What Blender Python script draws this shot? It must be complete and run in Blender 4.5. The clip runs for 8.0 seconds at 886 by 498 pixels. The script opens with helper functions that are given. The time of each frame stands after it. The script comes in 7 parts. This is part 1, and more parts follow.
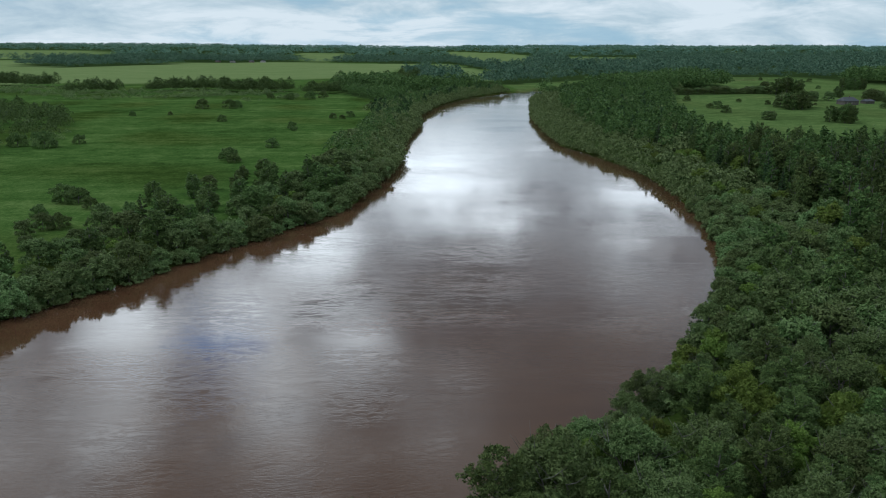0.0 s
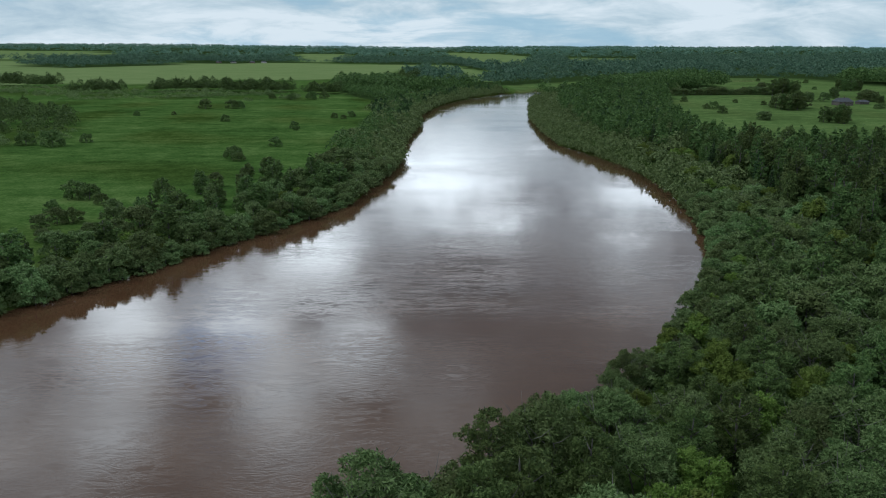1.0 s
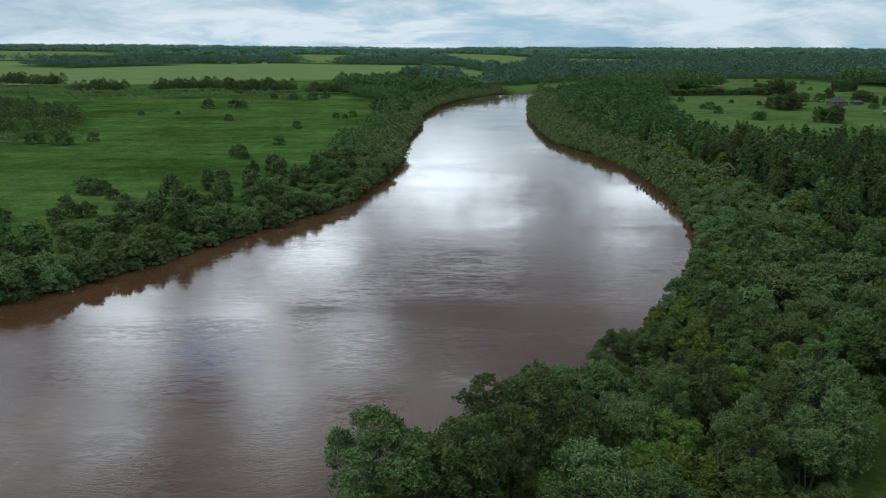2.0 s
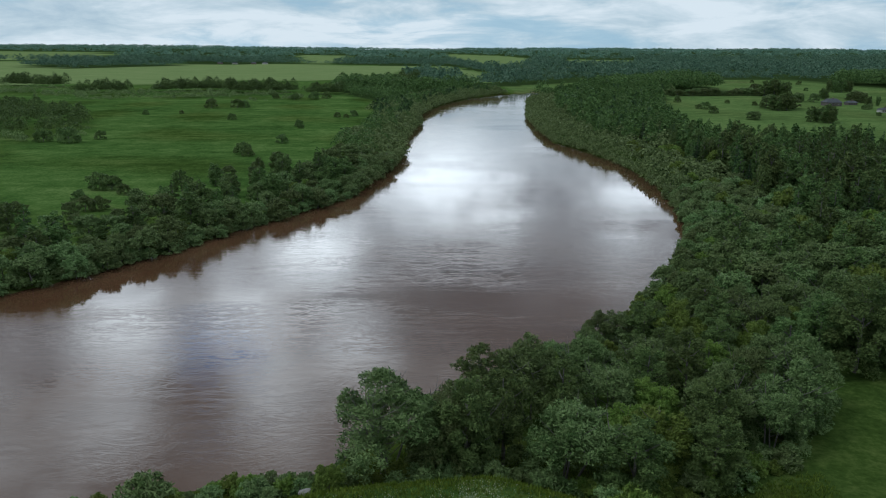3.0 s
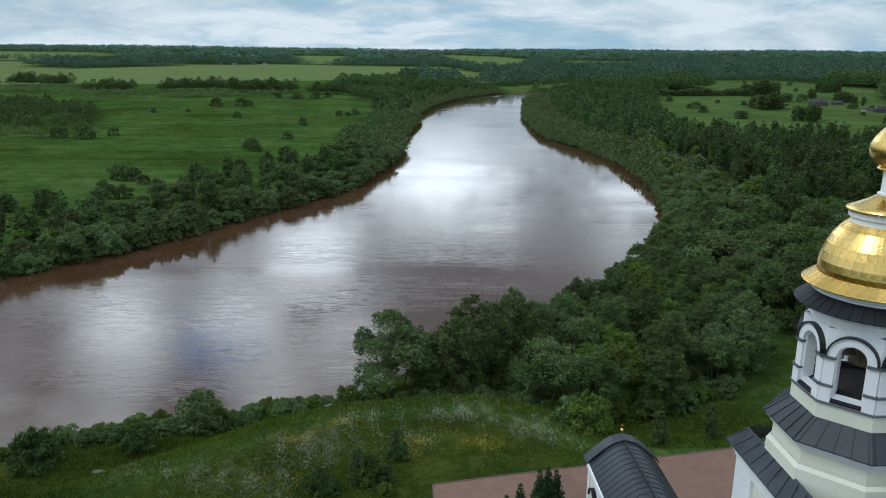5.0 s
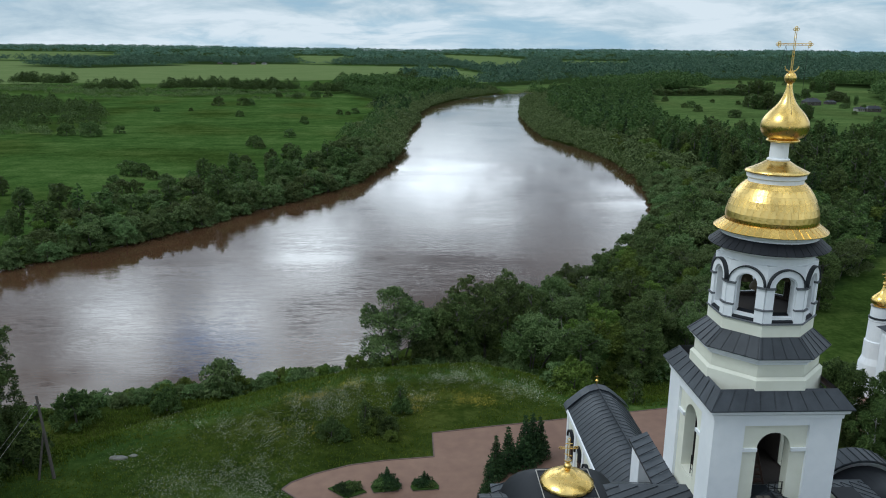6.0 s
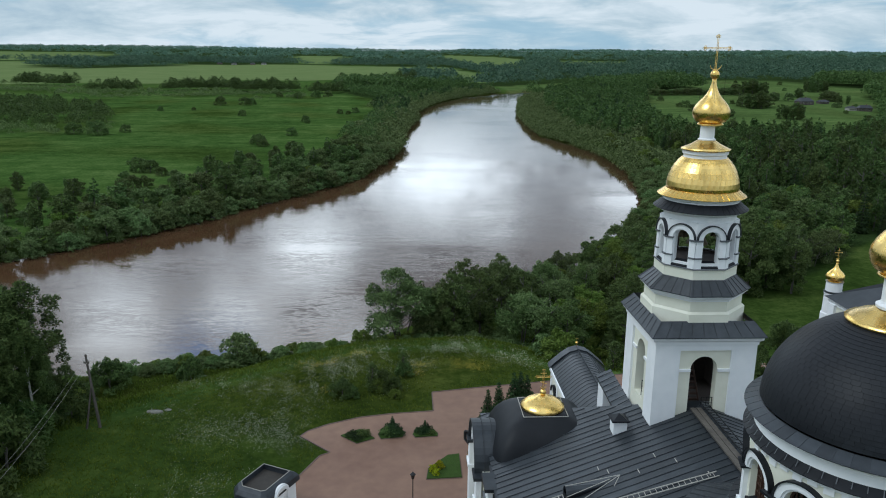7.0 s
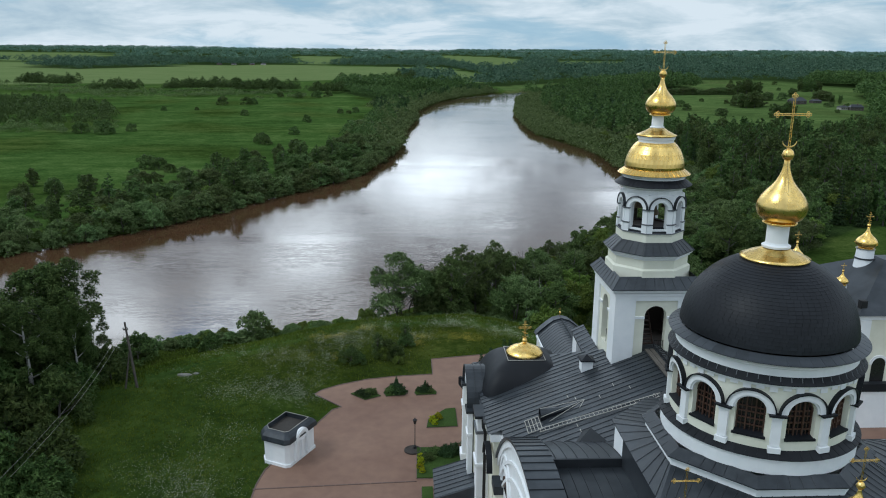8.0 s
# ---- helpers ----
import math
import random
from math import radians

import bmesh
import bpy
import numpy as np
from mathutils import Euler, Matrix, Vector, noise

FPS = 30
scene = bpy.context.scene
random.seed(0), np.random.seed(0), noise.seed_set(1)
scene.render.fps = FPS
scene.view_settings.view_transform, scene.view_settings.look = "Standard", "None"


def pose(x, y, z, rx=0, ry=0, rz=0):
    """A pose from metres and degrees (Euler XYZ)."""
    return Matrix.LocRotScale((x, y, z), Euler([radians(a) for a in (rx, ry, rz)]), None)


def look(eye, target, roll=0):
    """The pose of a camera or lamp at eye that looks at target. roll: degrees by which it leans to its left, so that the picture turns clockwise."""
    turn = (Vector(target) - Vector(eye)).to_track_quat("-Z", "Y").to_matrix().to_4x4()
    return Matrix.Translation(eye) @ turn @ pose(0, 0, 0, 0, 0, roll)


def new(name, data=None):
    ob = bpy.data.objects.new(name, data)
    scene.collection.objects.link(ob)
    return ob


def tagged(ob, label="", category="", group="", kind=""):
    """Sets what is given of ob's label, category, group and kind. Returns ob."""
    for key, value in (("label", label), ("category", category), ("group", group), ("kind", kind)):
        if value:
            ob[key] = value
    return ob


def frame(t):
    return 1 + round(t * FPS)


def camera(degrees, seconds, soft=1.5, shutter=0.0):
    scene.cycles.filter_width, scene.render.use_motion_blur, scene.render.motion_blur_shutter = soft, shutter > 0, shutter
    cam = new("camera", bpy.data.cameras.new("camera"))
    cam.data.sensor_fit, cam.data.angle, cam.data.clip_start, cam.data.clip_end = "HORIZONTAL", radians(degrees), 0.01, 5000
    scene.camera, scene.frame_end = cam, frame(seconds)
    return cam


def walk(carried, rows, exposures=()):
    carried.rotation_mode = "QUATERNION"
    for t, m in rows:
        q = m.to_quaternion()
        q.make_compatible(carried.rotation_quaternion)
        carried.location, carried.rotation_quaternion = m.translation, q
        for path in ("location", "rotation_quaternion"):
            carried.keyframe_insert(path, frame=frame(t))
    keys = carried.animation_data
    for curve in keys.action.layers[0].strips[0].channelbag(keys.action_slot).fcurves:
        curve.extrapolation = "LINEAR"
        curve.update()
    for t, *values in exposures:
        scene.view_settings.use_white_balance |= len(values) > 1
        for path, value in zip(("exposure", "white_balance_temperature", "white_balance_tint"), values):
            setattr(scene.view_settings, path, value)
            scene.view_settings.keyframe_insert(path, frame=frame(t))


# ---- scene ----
cam = camera(60.3, 8.0, 1.0)
PATH = [
    (0, (-0.3, 0.542, 44.189), (1.300, 39.210, 34.069), 0.3),
    (1, (-0.495, -6.307, 44.193), (1.113, 32.365, 34.121), 0.35),
    (2, (-0.766, -13.774, 44.147), (0.850, 24.918, 34.107), 0.4),
    (3, (-1.056, -21.719, 44.075), (0.584, 16.977, 34.075), 0.46),
    (4, (-1.364, -30.045, 44.007), (0.316, 8.655, 34.027), 0.52),
    (5, (-1.69, -38.691, 43.968), (0.046, 0.013, 34.008), 0.57),
    (6, (-2.035, -47.637, 43.987), (-0.235, -8.933, 34.027), 0.6),
    (7, (-2.397, -56.899, 44.089), (-0.533, -18.195, 34.141), 0.59),
    (8, (-2.74, -66.536, 44.302), (-0.820, -27.832, 34.362), 0.55),
]
walk(cam, [(t, look(eye, target, roll)) for t, eye, target, roll in PATH], [(0, -0.06, 5750, 3), (8, -0.06, 5750, 3)])

# ---- world, sun, exposure ----
WATER = 2.0
PLAZA = 9.0
SUN_EL, SUN_AZ = 50.0, -105.0      # azimuth from +y towards +x, degrees


def nodes_of(tree):
    tree.nodes.clear()

    def nd(kind, ins=None, **props):
        n = tree.nodes.new("ShaderNode" + kind)
        for k, v in props.items():
            setattr(n, k, v)
        for k, v in (ins or {}).items():
            if hasattr(v, "links"):
                tree.links.new(v, n.inputs[k])
            else:
                n.inputs[k].default_value = v
        return n
    return nd


def ramp(nd, fac, stops, interpolation="LINEAR"):
    r = nd("ValToRGB", {"Fac": fac})
    r.color_ramp.interpolation = interpolation
    els = r.color_ramp.elements
    while len(els) < len(stops):
        els.new(0.5)
    for e, (p, c) in zip(els, stops):
        e.position = p
        e.color = (*c, 1) if len(c) == 3 else c
    return r.outputs["Color"]


def math_(nd, op, a, b=0.0, c=0.0, clamp=False):
    n = nd("Math", {0: a, 1: b, 2: c}, operation=op)
    n.use_clamp = clamp
    return n.outputs[0]


def mix(nd, fac, a, b, blend="MIX"):
    m = nd("Mix", {0: fac, 6: a, 7: b}, data_type="RGBA", blend_type=blend)
    return m.outputs[2]


world = bpy.data.worlds.new("world")
scene.world = world
world.use_nodes = True
nd = nodes_of(world.node_tree)
sky = nd("TexSky", sky_type="NISHITA")
sky.sun_disc = False
sky.sun_elevation, sky.sun_rotation = radians(SUN_EL), radians(SUN_AZ)
sky.air_density, sky.dust_density = 1.0, 2.0
co = nd("TexCoord").outputs["Generated"]
sep = nd("SeparateXYZ", {0: co})
up = math_(nd, "ADD", math_(nd, "ABSOLUTE", sep.outputs[2]), 0.10)
flat = nd("CombineXYZ", {0: math_(nd, "DIVIDE", sep.outputs[0], up), 1: math_(nd, "DIVIDE", sep.outputs[1], up), 2: 0.0}).outputs[0]
cl1 = nd("TexNoise", {"Vector": flat, "Scale": 0.95, "Detail": 4.0, "Roughness": 0.5, "Distortion": 0.35}, noise_dimensions="3D").outputs["Fac"]
cl2 = nd("TexNoise", {"Vector": nd("VectorMath", {0: flat, 1: (0.55, 1.0, 1.0)}, operation="MULTIPLY").outputs[0], "Scale": 2.6, "Detail": 5.0, "Roughness": 0.55}, noise_dimensions="3D").outputs["Fac"]
cl3 = nd("TexNoise", {"Vector": flat, "Scale": 6.5, "Detail": 6.0, "Roughness": 0.6, "Distortion": 0.4}, noise_dimensions="3D").outputs["Fac"]
CLOUD_SUM = math_(nd, "ADD", math_(nd, "ADD", math_(nd, "MULTIPLY", cl1, 0.38), math_(nd, "MULTIPLY", cl2, 0.30)), math_(nd, "MULTIPLY", cl3, 0.32))


def sky_way(az, el):
    a, e = radians(az), radians(el)
    return (math.sin(a) * math.cos(e), math.cos(a) * math.cos(e), math.sin(e))


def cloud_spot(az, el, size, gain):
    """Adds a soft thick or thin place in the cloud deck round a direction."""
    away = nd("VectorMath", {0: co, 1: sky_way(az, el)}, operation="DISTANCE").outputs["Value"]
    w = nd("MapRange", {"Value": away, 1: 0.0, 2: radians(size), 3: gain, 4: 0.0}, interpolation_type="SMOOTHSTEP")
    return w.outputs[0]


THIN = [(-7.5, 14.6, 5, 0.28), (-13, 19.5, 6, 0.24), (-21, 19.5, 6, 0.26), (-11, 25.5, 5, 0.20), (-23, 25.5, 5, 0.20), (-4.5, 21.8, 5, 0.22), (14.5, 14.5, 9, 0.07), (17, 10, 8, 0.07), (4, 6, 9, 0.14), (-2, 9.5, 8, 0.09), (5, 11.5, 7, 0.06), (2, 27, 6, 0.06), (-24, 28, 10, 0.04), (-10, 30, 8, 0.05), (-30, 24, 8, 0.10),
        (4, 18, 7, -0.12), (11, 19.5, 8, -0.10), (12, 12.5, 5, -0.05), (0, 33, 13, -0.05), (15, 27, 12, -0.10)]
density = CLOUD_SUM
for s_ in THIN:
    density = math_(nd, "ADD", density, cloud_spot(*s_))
gap_to = nd("VectorMath", {0: nd("VectorMath", {0: co, 1: sky_way(-15.2, 21.2)}, operation="SUBTRACT").outputs[0], 1: (1.0, 1.0, 2.0)}, operation="MULTIPLY").outputs[0]
gap_far = math_(nd, "ADD", nd("VectorMath", {0: gap_to}, operation="LENGTH").outputs["Value"], math_(nd, "MULTIPLY", cl3, 0.14))
hole = nd("MapRange", {"Value": gap_far, 1: 0.085, 2: 0.145, 3: 1.0, 4: 0.0}, interpolation_type="SMOOTHSTEP").outputs[0]
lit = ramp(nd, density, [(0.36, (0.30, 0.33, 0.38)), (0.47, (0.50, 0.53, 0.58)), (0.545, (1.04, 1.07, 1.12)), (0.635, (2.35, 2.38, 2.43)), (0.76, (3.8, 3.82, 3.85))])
haze = nd("MapRange", {"Value": sep.outputs[2], 1: 0.075, 2: 0.17, 3: 1.0, 4: 0.0}, interpolation_type="SMOOTHSTEP").outputs[0]
band = nd("VectorMath", {0: co, 1: (6.5, 6.5, 30.0)}, operation="MULTIPLY").outputs[0]
puff = nd("TexNoise", {"Vector": band, "Scale": 1.0, "Detail": 8.0, "Roughness": 0.6, "Distortion": 0.35}).outputs["Fac"]
veil = nd("TexNoise", {"Vector": nd("VectorMath", {0: co, 1: (2.2, 2.2, 15.0)}, operation="MULTIPLY").outputs[0], "Scale": 1.0, "Detail": 4.0}).outputs["Fac"]
white = ramp(nd, puff, [(0.34, (0.43, 0.52, 0.59)), (0.46, (0.57, 0.64, 0.68)), (0.60, (0.79, 0.81, 0.825))])
rift = nd("MapRange", {"Value": math_(nd, "ADD", math_(nd, "MULTIPLY", veil, 0.6), math_(nd, "MULTIPLY", puff, 0.4)), 1: 0.50, 2: 0.40, 3: 0.0, 4: 0.6}, interpolation_type="SMOOTHSTEP").outputs[0]
low = mix(nd, rift, white, (0.36, 0.53, 0.64, 1))
deck = mix(nd, haze, lit, low)
open_sky = nd("MixRGB", {0: 1.0, 1: sky.outputs[0], 2: (0.13, 0.30, 0.44, 1)}, blend_type="MULTIPLY").outputs[0]
blue = math_(nd, "MULTIPLY", hole, 0.74)
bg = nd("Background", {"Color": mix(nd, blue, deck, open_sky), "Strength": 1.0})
nd("OutputWorld", {"Surface": bg.outputs[0]})

sun_data = bpy.data.lights.new("sun", "SUN")
sun_data.energy, sun_data.angle, sun_data.color = 1.0, radians(20), (1.0, 0.97, 0.92)
sun = new("sun", sun_data)
sun.matrix_world = look(Vector(sky_way(SUN_AZ, SUN_EL)) * 300, (0, 0, 0))

# ---- materials ----


def material(name):
    m = bpy.data.materials.new(name)
    m.use_nodes = True
    return m, nodes_of(m.node_tree)


def finish(nd, colour, rough=0.6, metal=0.0, height=None, bump=0.3, dist=0.05, spec=0.5, **more):
    ins = {"Base Color": colour, "Roughness": rough, "Metallic": metal, "Specular IOR Level": spec}
    if height is not None:
        ins["Normal"] = nd("Bump", {"Height": height, "Strength": bump, "Distance": dist}).outputs[0]
    ins.update(more)
    b = nd("BsdfPrincipled", ins)
    nd("OutputMaterial", {"Surface": b.outputs[0]})
    return b


def surface(name, dark, light, scale=3.0, rough=0.6, metal=0.0, bump=0.2, dist=0.02, fine=40.0, big=0.4, spec=0.5, vary=0.0):
    """A painted, metal or stone surface: broad stains, fine grain, and a small change from piece to piece."""
    m, nd = material(name)
    co = nd("TexCoord").outputs["Object"]
    a = nd("TexNoise", {"Vector": co, "Scale": big, "Detail": 4.0}).outputs["Fac"]
    b = nd("TexNoise", {"Vector": co, "Scale": scale, "Detail": 6.0, "Roughness": 0.6}).outputs["Fac"]
    f = nd("TexNoise", {"Vector": co, "Scale": fine, "Detail": 3.0}).outputs["Fac"]
    mixf = math_(nd, "ADD", math_(nd, "MULTIPLY", a, 0.5), math_(nd, "MULTIPLY", b, 0.5))
    col = ramp(nd, mixf, [(0.35, dark), (0.65, light)])
    if vary:
        rnd = nd("ObjectInfo").outputs["Random"]
        k = math_(nd, "ADD", math_(nd, "MULTIPLY", rnd, vary), 1 - vary / 2)
        col = nd("VectorMath", {0: col, 1: nd("CombineXYZ", {0: k, 1: k, 2: k}).outputs[0]}, operation="MULTIPLY").outputs[0]
    r = math_(nd, "ADD", math_(nd, "MULTIPLY", b, 0.25), rough - 0.12)
    finish(nd, col, r, metal, f, bump, dist, spec)
    return m


def foliage(name, dark, light, tip, clumps=0.5):
    """Leaves: each sprig a little different, each tuft and tree too; light passes through them."""
    m, nd = material(name)
    isl = nd("NewGeometry").outputs["Random Per Island"]
    rnd = nd("ObjectInfo").outputs["Random"]
    tuft = nd("TexNoise", {"Vector": nd("TexCoord").outputs["Object"], "Scale": clumps, "Detail": 3.0, "Roughness": 0.6}).outputs["Fac"]
    pick = math_(nd, "ADD", math_(nd, "MULTIPLY", isl, 0.55), math_(nd, "MULTIPLY", tuft, 1.3))
    col = ramp(nd, pick, [(0.38, dark), (0.80, light), (1.0, tip)])
    k = math_(nd, "ADD", math_(nd, "MULTIPLY", rnd, 0.46), 0.74)
    hue = nd("HueSaturation", {"Hue": math_(nd, "ADD", math_(nd, "MULTIPLY", rnd, 0.035), 0.476), "Saturation": 1.12, "Value": k, "Color": col}).outputs[0]
    d = nd("BsdfPrincipled", {"Base Color": hue, "Roughness": 0.6, "Specular IOR Level": 0.10})
    t = nd("BsdfTranslucent", {"Color": hue})
    s = nd("MixShader", {0: 0.27, 1: d.outputs[0], 2: t.outputs[0]})
    nd("OutputMaterial", {"Surface": s.outputs[0]})
    return m


M_WILLOW = foliage("willow_leaves", (0.046, 0.080, 0.031), (0.100, 0.156, 0.060), (0.182, 0.248, 0.112))
M_ALDER = foliage("alder_leaves", (0.025, 0.046, 0.016), (0.063, 0.104, 0.036), (0.124, 0.176, 0.068))
M_OSIER = foliage("osier_leaves", (0.026, 0.046, 0.016), (0.068, 0.106, 0.038), (0.142, 0.190, 0.082))
M_FRESH = foliage("fresh_leaves", (0.038, 0.066, 0.017), (0.090, 0.140, 0.034), (0.150, 0.205, 0.060))
M_SPRUCE = foliage("spruce_needles", (0.014, 0.028, 0.014), (0.028, 0.050, 0.022), (0.046, 0.076, 0.032))
# Paler and bluer than near leaves: distance haze is mixed into this colour
M_FAR = foliage("hazed_far_leaves", (0.042, 0.080, 0.062), (0.082, 0.146, 0.106), (0.135, 0.210, 0.150), 0.03)
M_ASPEN = foliage("aspen_leaves", (0.026, 0.048, 0.017), (0.054, 0.094, 0.032), (0.098, 0.148, 0.055))
M_BIRCHLEAF = foliage("birch_leaves", (0.020, 0.037, 0.013), (0.048, 0.078, 0.026), (0.096, 0.136, 0.050), 0.7)
M_BARK = surface("bark", (0.05, 0.042, 0.035), (0.16, 0.15, 0.135), 6, 0.85, bump=0.5, dist=0.03)
M_BIRCH = surface("birch_bark", (0.16, 0.15, 0.14), (0.72, 0.71, 0.68), 5, 0.75, bump=0.3)


def ground_material():
    m, nd = material("meadow_ground")
    co = nd("TexCoord").outputs["Object"]
    cov = nd("VertexColor", layer_name="cover")
    c = nd("SeparateColor", {0: cov.outputs["Color"]})
    n1 = nd("TexNoise", {"Vector": co, "Scale": 0.018, "Detail": 6.0, "Roughness": 0.6}).outputs["Fac"]
    n2 = nd("TexNoise", {"Vector": co, "Scale": 0.16, "Detail": 7.0, "Roughness": 0.68}).outputs["Fac"]
    n3 = nd("TexNoise", {"Vector": co, "Scale": 1.1, "Detail": 7.0, "Roughness": 0.74}).outputs["Fac"]
    streak = nd("TexNoise", {"Vector": nd("VectorMath", {0: co, 1: (0.012, 0.09, 0.0)}, operation="MULTIPLY").outputs[0], "Scale": 1.0, "Detail": 5.0, "Roughness": 0.65}).outputs["Fac"]
    f = math_(nd, "ADD", math_(nd, "MULTIPLY", n1, 0.24), math_(nd, "ADD", math_(nd, "MULTIPLY", n2, 0.28), math_(nd, "ADD", math_(nd, "MULTIPLY", n3, 0.30), math_(nd, "MULTIPLY", streak, 0.18))))
    grass = ramp(nd, f, [(0.41, (0.024, 0.048, 0.012)), (0.5, (0.049, 0.094, 0.021)), (0.59, (0.102, 0.150, 0.044))])
    rank = ramp(nd, f, [(0.41, (0.015, 0.025, 0.005)), (0.5, (0.033, 0.048, 0.009)), (0.59, (0.070, 0.084, 0.018))])
    dry = ramp(nd, f, [(0.38, (0.100, 0.148, 0.050)), (0.62, (0.165, 0.208, 0.085))])
    soil = ramp(nd, n3, [(0.4, (0.045, 0.03, 0.02)), (0.6, (0.10, 0.07, 0.048))])
    col = mix(nd, c.outputs[1], grass, rank)
    col = mix(nd, c.outputs[0], col, dry)
    # Darker ground where woods stand, closing the gaps between crowns
    wood_ground = ramp(nd, n3, [(0.4, (0.018, 0.032, 0.010)), (0.6, (0.036, 0.058, 0.018))])
    col = mix(nd, cov.outputs["Alpha"], col, wood_ground)
    col = mix(nd, c.outputs[2], col, soil)
    finish(nd, col, 0.9, 0.0, n3, 0.7, 0.25, spec=0.0)
    return m


def water_material():
    m, nd = material("river_water")
    co = nd("TexCoord").outputs["Object"]
    w1 = nd("TexNoise", {"Vector": nd("VectorMath", {0: co, 1: (0.8, 2.5, 1.0)}, operation="MULTIPLY").outputs[0], "Scale": 1.0, "Detail": 4.0, "Roughness": 0.55, "Distortion": 0.5}).outputs["Fac"]
    w2 = nd("TexNoise", {"Vector": nd("VectorMath", {0: co, 1: (0.05, 0.11, 1.0)}, operation="MULTIPLY").outputs[0], "Scale": 1.0, "Detail": 3.0, "Distortion": 1.6}).outputs["Fac"]
    gust = nd("TexNoise", {"Vector": nd("VectorMath", {0: co, 1: (0.014, 0.035, 1.0)}, operation="MULTIPLY").outputs[0], "Scale": 1.0, "Detail": 5.0, "Distortion": 0.6}).outputs["Fac"]
    calm = ramp(nd, gust, [(0.40, (0.10, 0.10, 0.10)), (0.62, (0.75, 0.75, 0.75))])
    w3 = nd("TexNoise", {"Vector": nd("VectorMath", {0: co, 1: (0.16, 0.42, 1.0)}, operation="MULTIPLY").outputs[0], "Scale": 1.0, "Detail": 5.0, "Roughness": 0.62, "Distortion": 2.4}).outputs["Fac"]
    crease = math_(nd, "SUBTRACT", 1.0, math_(nd, "MULTIPLY", math_(nd, "ABSOLUTE", math_(nd, "SUBTRACT", w3, 0.5)), 9.0), clamp=True)
    h = math_(nd, "ADD", math_(nd, "ADD", math_(nd, "MULTIPLY", w1, calm), math_(nd, "MULTIPLY", w2, 0.25)), math_(nd, "MULTIPLY", math_(nd, "MULTIPLY", crease, crease), math_(nd, "MULTIPLY", calm, 0.8)))
    silt = nd("TexNoise", {"Vector": co, "Scale": 0.03, "Detail": 5.0, "Distortion": 1.5}).outputs["Fac"]
    col = ramp(nd, silt, [(0.35, (0.062, 0.031, 0.016)), (0.65, (0.080, 0.042, 0.022))])
    finish(nd, col, 0.02, 0.0, h, 0.085, 0.10, spec=0.5, IOR=1.333)
    return m


M_GROUND = ground_material()
M_WATER = water_material()
M_WHITE = surface("white_lime_paint", (0.78, 0.80, 0.82), (0.88, 0.89, 0.90), 1.2, 0.8, bump=0.1, dist=0.01)
M_CREAM = surface("pale_cream_render", (0.73, 0.725, 0.60), (0.83, 0.825, 0.71), 1.1, 0.82, bump=0.12, dist=0.01)
M_ROOF = surface("grey_seam_metal", (0.016, 0.020, 0.025), (0.050, 0.057, 0.066), 1.2, 0.40, 0.25, bump=0.1, dist=0.01, vary=0.4)
M_SLATE = surface("dark_shingle_metal", (0.009, 0.010, 0.013), (0.016, 0.018, 0.022), 1.4, 0.50, 0.0, bump=0.1, dist=0.01, vary=0.3, spec=0.22)
M_SEAM = surface("seam_edge_metal", (0.016, 0.019, 0.023), (0.032, 0.036, 0.042), 2.0, 0.5, 0.2)
M_LEAD = surface("pale_lead_flashing", (0.10, 0.108, 0.118), (0.17, 0.18, 0.195), 2.0, 0.5, 0.2)
M_GOLD = surface("gold_leaf", (0.80, 0.52, 0.13), (0.93, 0.68, 0.25), 2.2, 0.27, 1.0, bump=0.30, dist=0.03, fine=7, vary=0.2)
M_DARKWOOD = surface("brown_window_wood", (0.045, 0.020, 0.013), (0.092, 0.046, 0.030), 4, 0.5)
M_GLASS = surface("dark_window_glass", (0.012, 0.012, 0.014), (0.03, 0.028, 0.028), 1, 0.2, spec=0.6)
M_IRON = surface("black_iron", (0.012, 0.012, 0.013), (0.03, 0.03, 0.032), 6, 0.55, 0.4)
# Timber brown with the dimness of the belfry's inside put into the colour
M_DIM_TIMBER = surface("dimmed_inside_timber", (0.030, 0.022, 0.018), (0.062, 0.048, 0.040), 3, 0.8)
M_BELL = surface("aged_bronze", (0.07, 0.055, 0.035), (0.14, 0.11, 0.07), 4, 0.45, 0.8)
M_INSIDE = surface("dim_plaster", (0.11, 0.09, 0.075), (0.18, 0.155, 0.13), 2, 0.85)
M_PAVE = surface("red_paving", (0.165, 0.090, 0.062), (0.24, 0.146, 0.102), 0.9, 0.8, bump=0.3, dist=0.01, big=0.12, fine=9)
M_KERB = surface("kerb_stone", (0.10, 0.065, 0.055), (0.17, 0.12, 0.10), 3, 0.8)
M_WOODGREY = surface("weathered_wood", (0.05, 0.042, 0.035), (0.12, 0.105, 0.09), 5, 0.8, bump=0.4)
M_ROCK = surface("weathered_rock", (0.13, 0.125, 0.11), (0.24, 0.23, 0.205), 3, 0.9, bump=0.6, dist=0.05)
M_STONE = surface("pale_stone", (0.30, 0.29, 0.26), (0.48, 0.46, 0.42), 2, 0.85, bump=0.5, dist=0.04)


# ---- mesh helpers ----
def link(name, bm, mat, parent=None, label="", smooth=False):
    me = bpy.data.meshes.new(name)
    bm.to_mesh(me)
    bm.free()
    for m in (mat if isinstance(mat, (list, tuple)) else [mat]):
        me.materials.append(m)
    if smooth:
        for p in me.polygons:
            p.use_smooth = True
    ob = new(name, me)
    if parent:
        ob.parent = parent
    if label:
        ob["label"] = label
    return ob


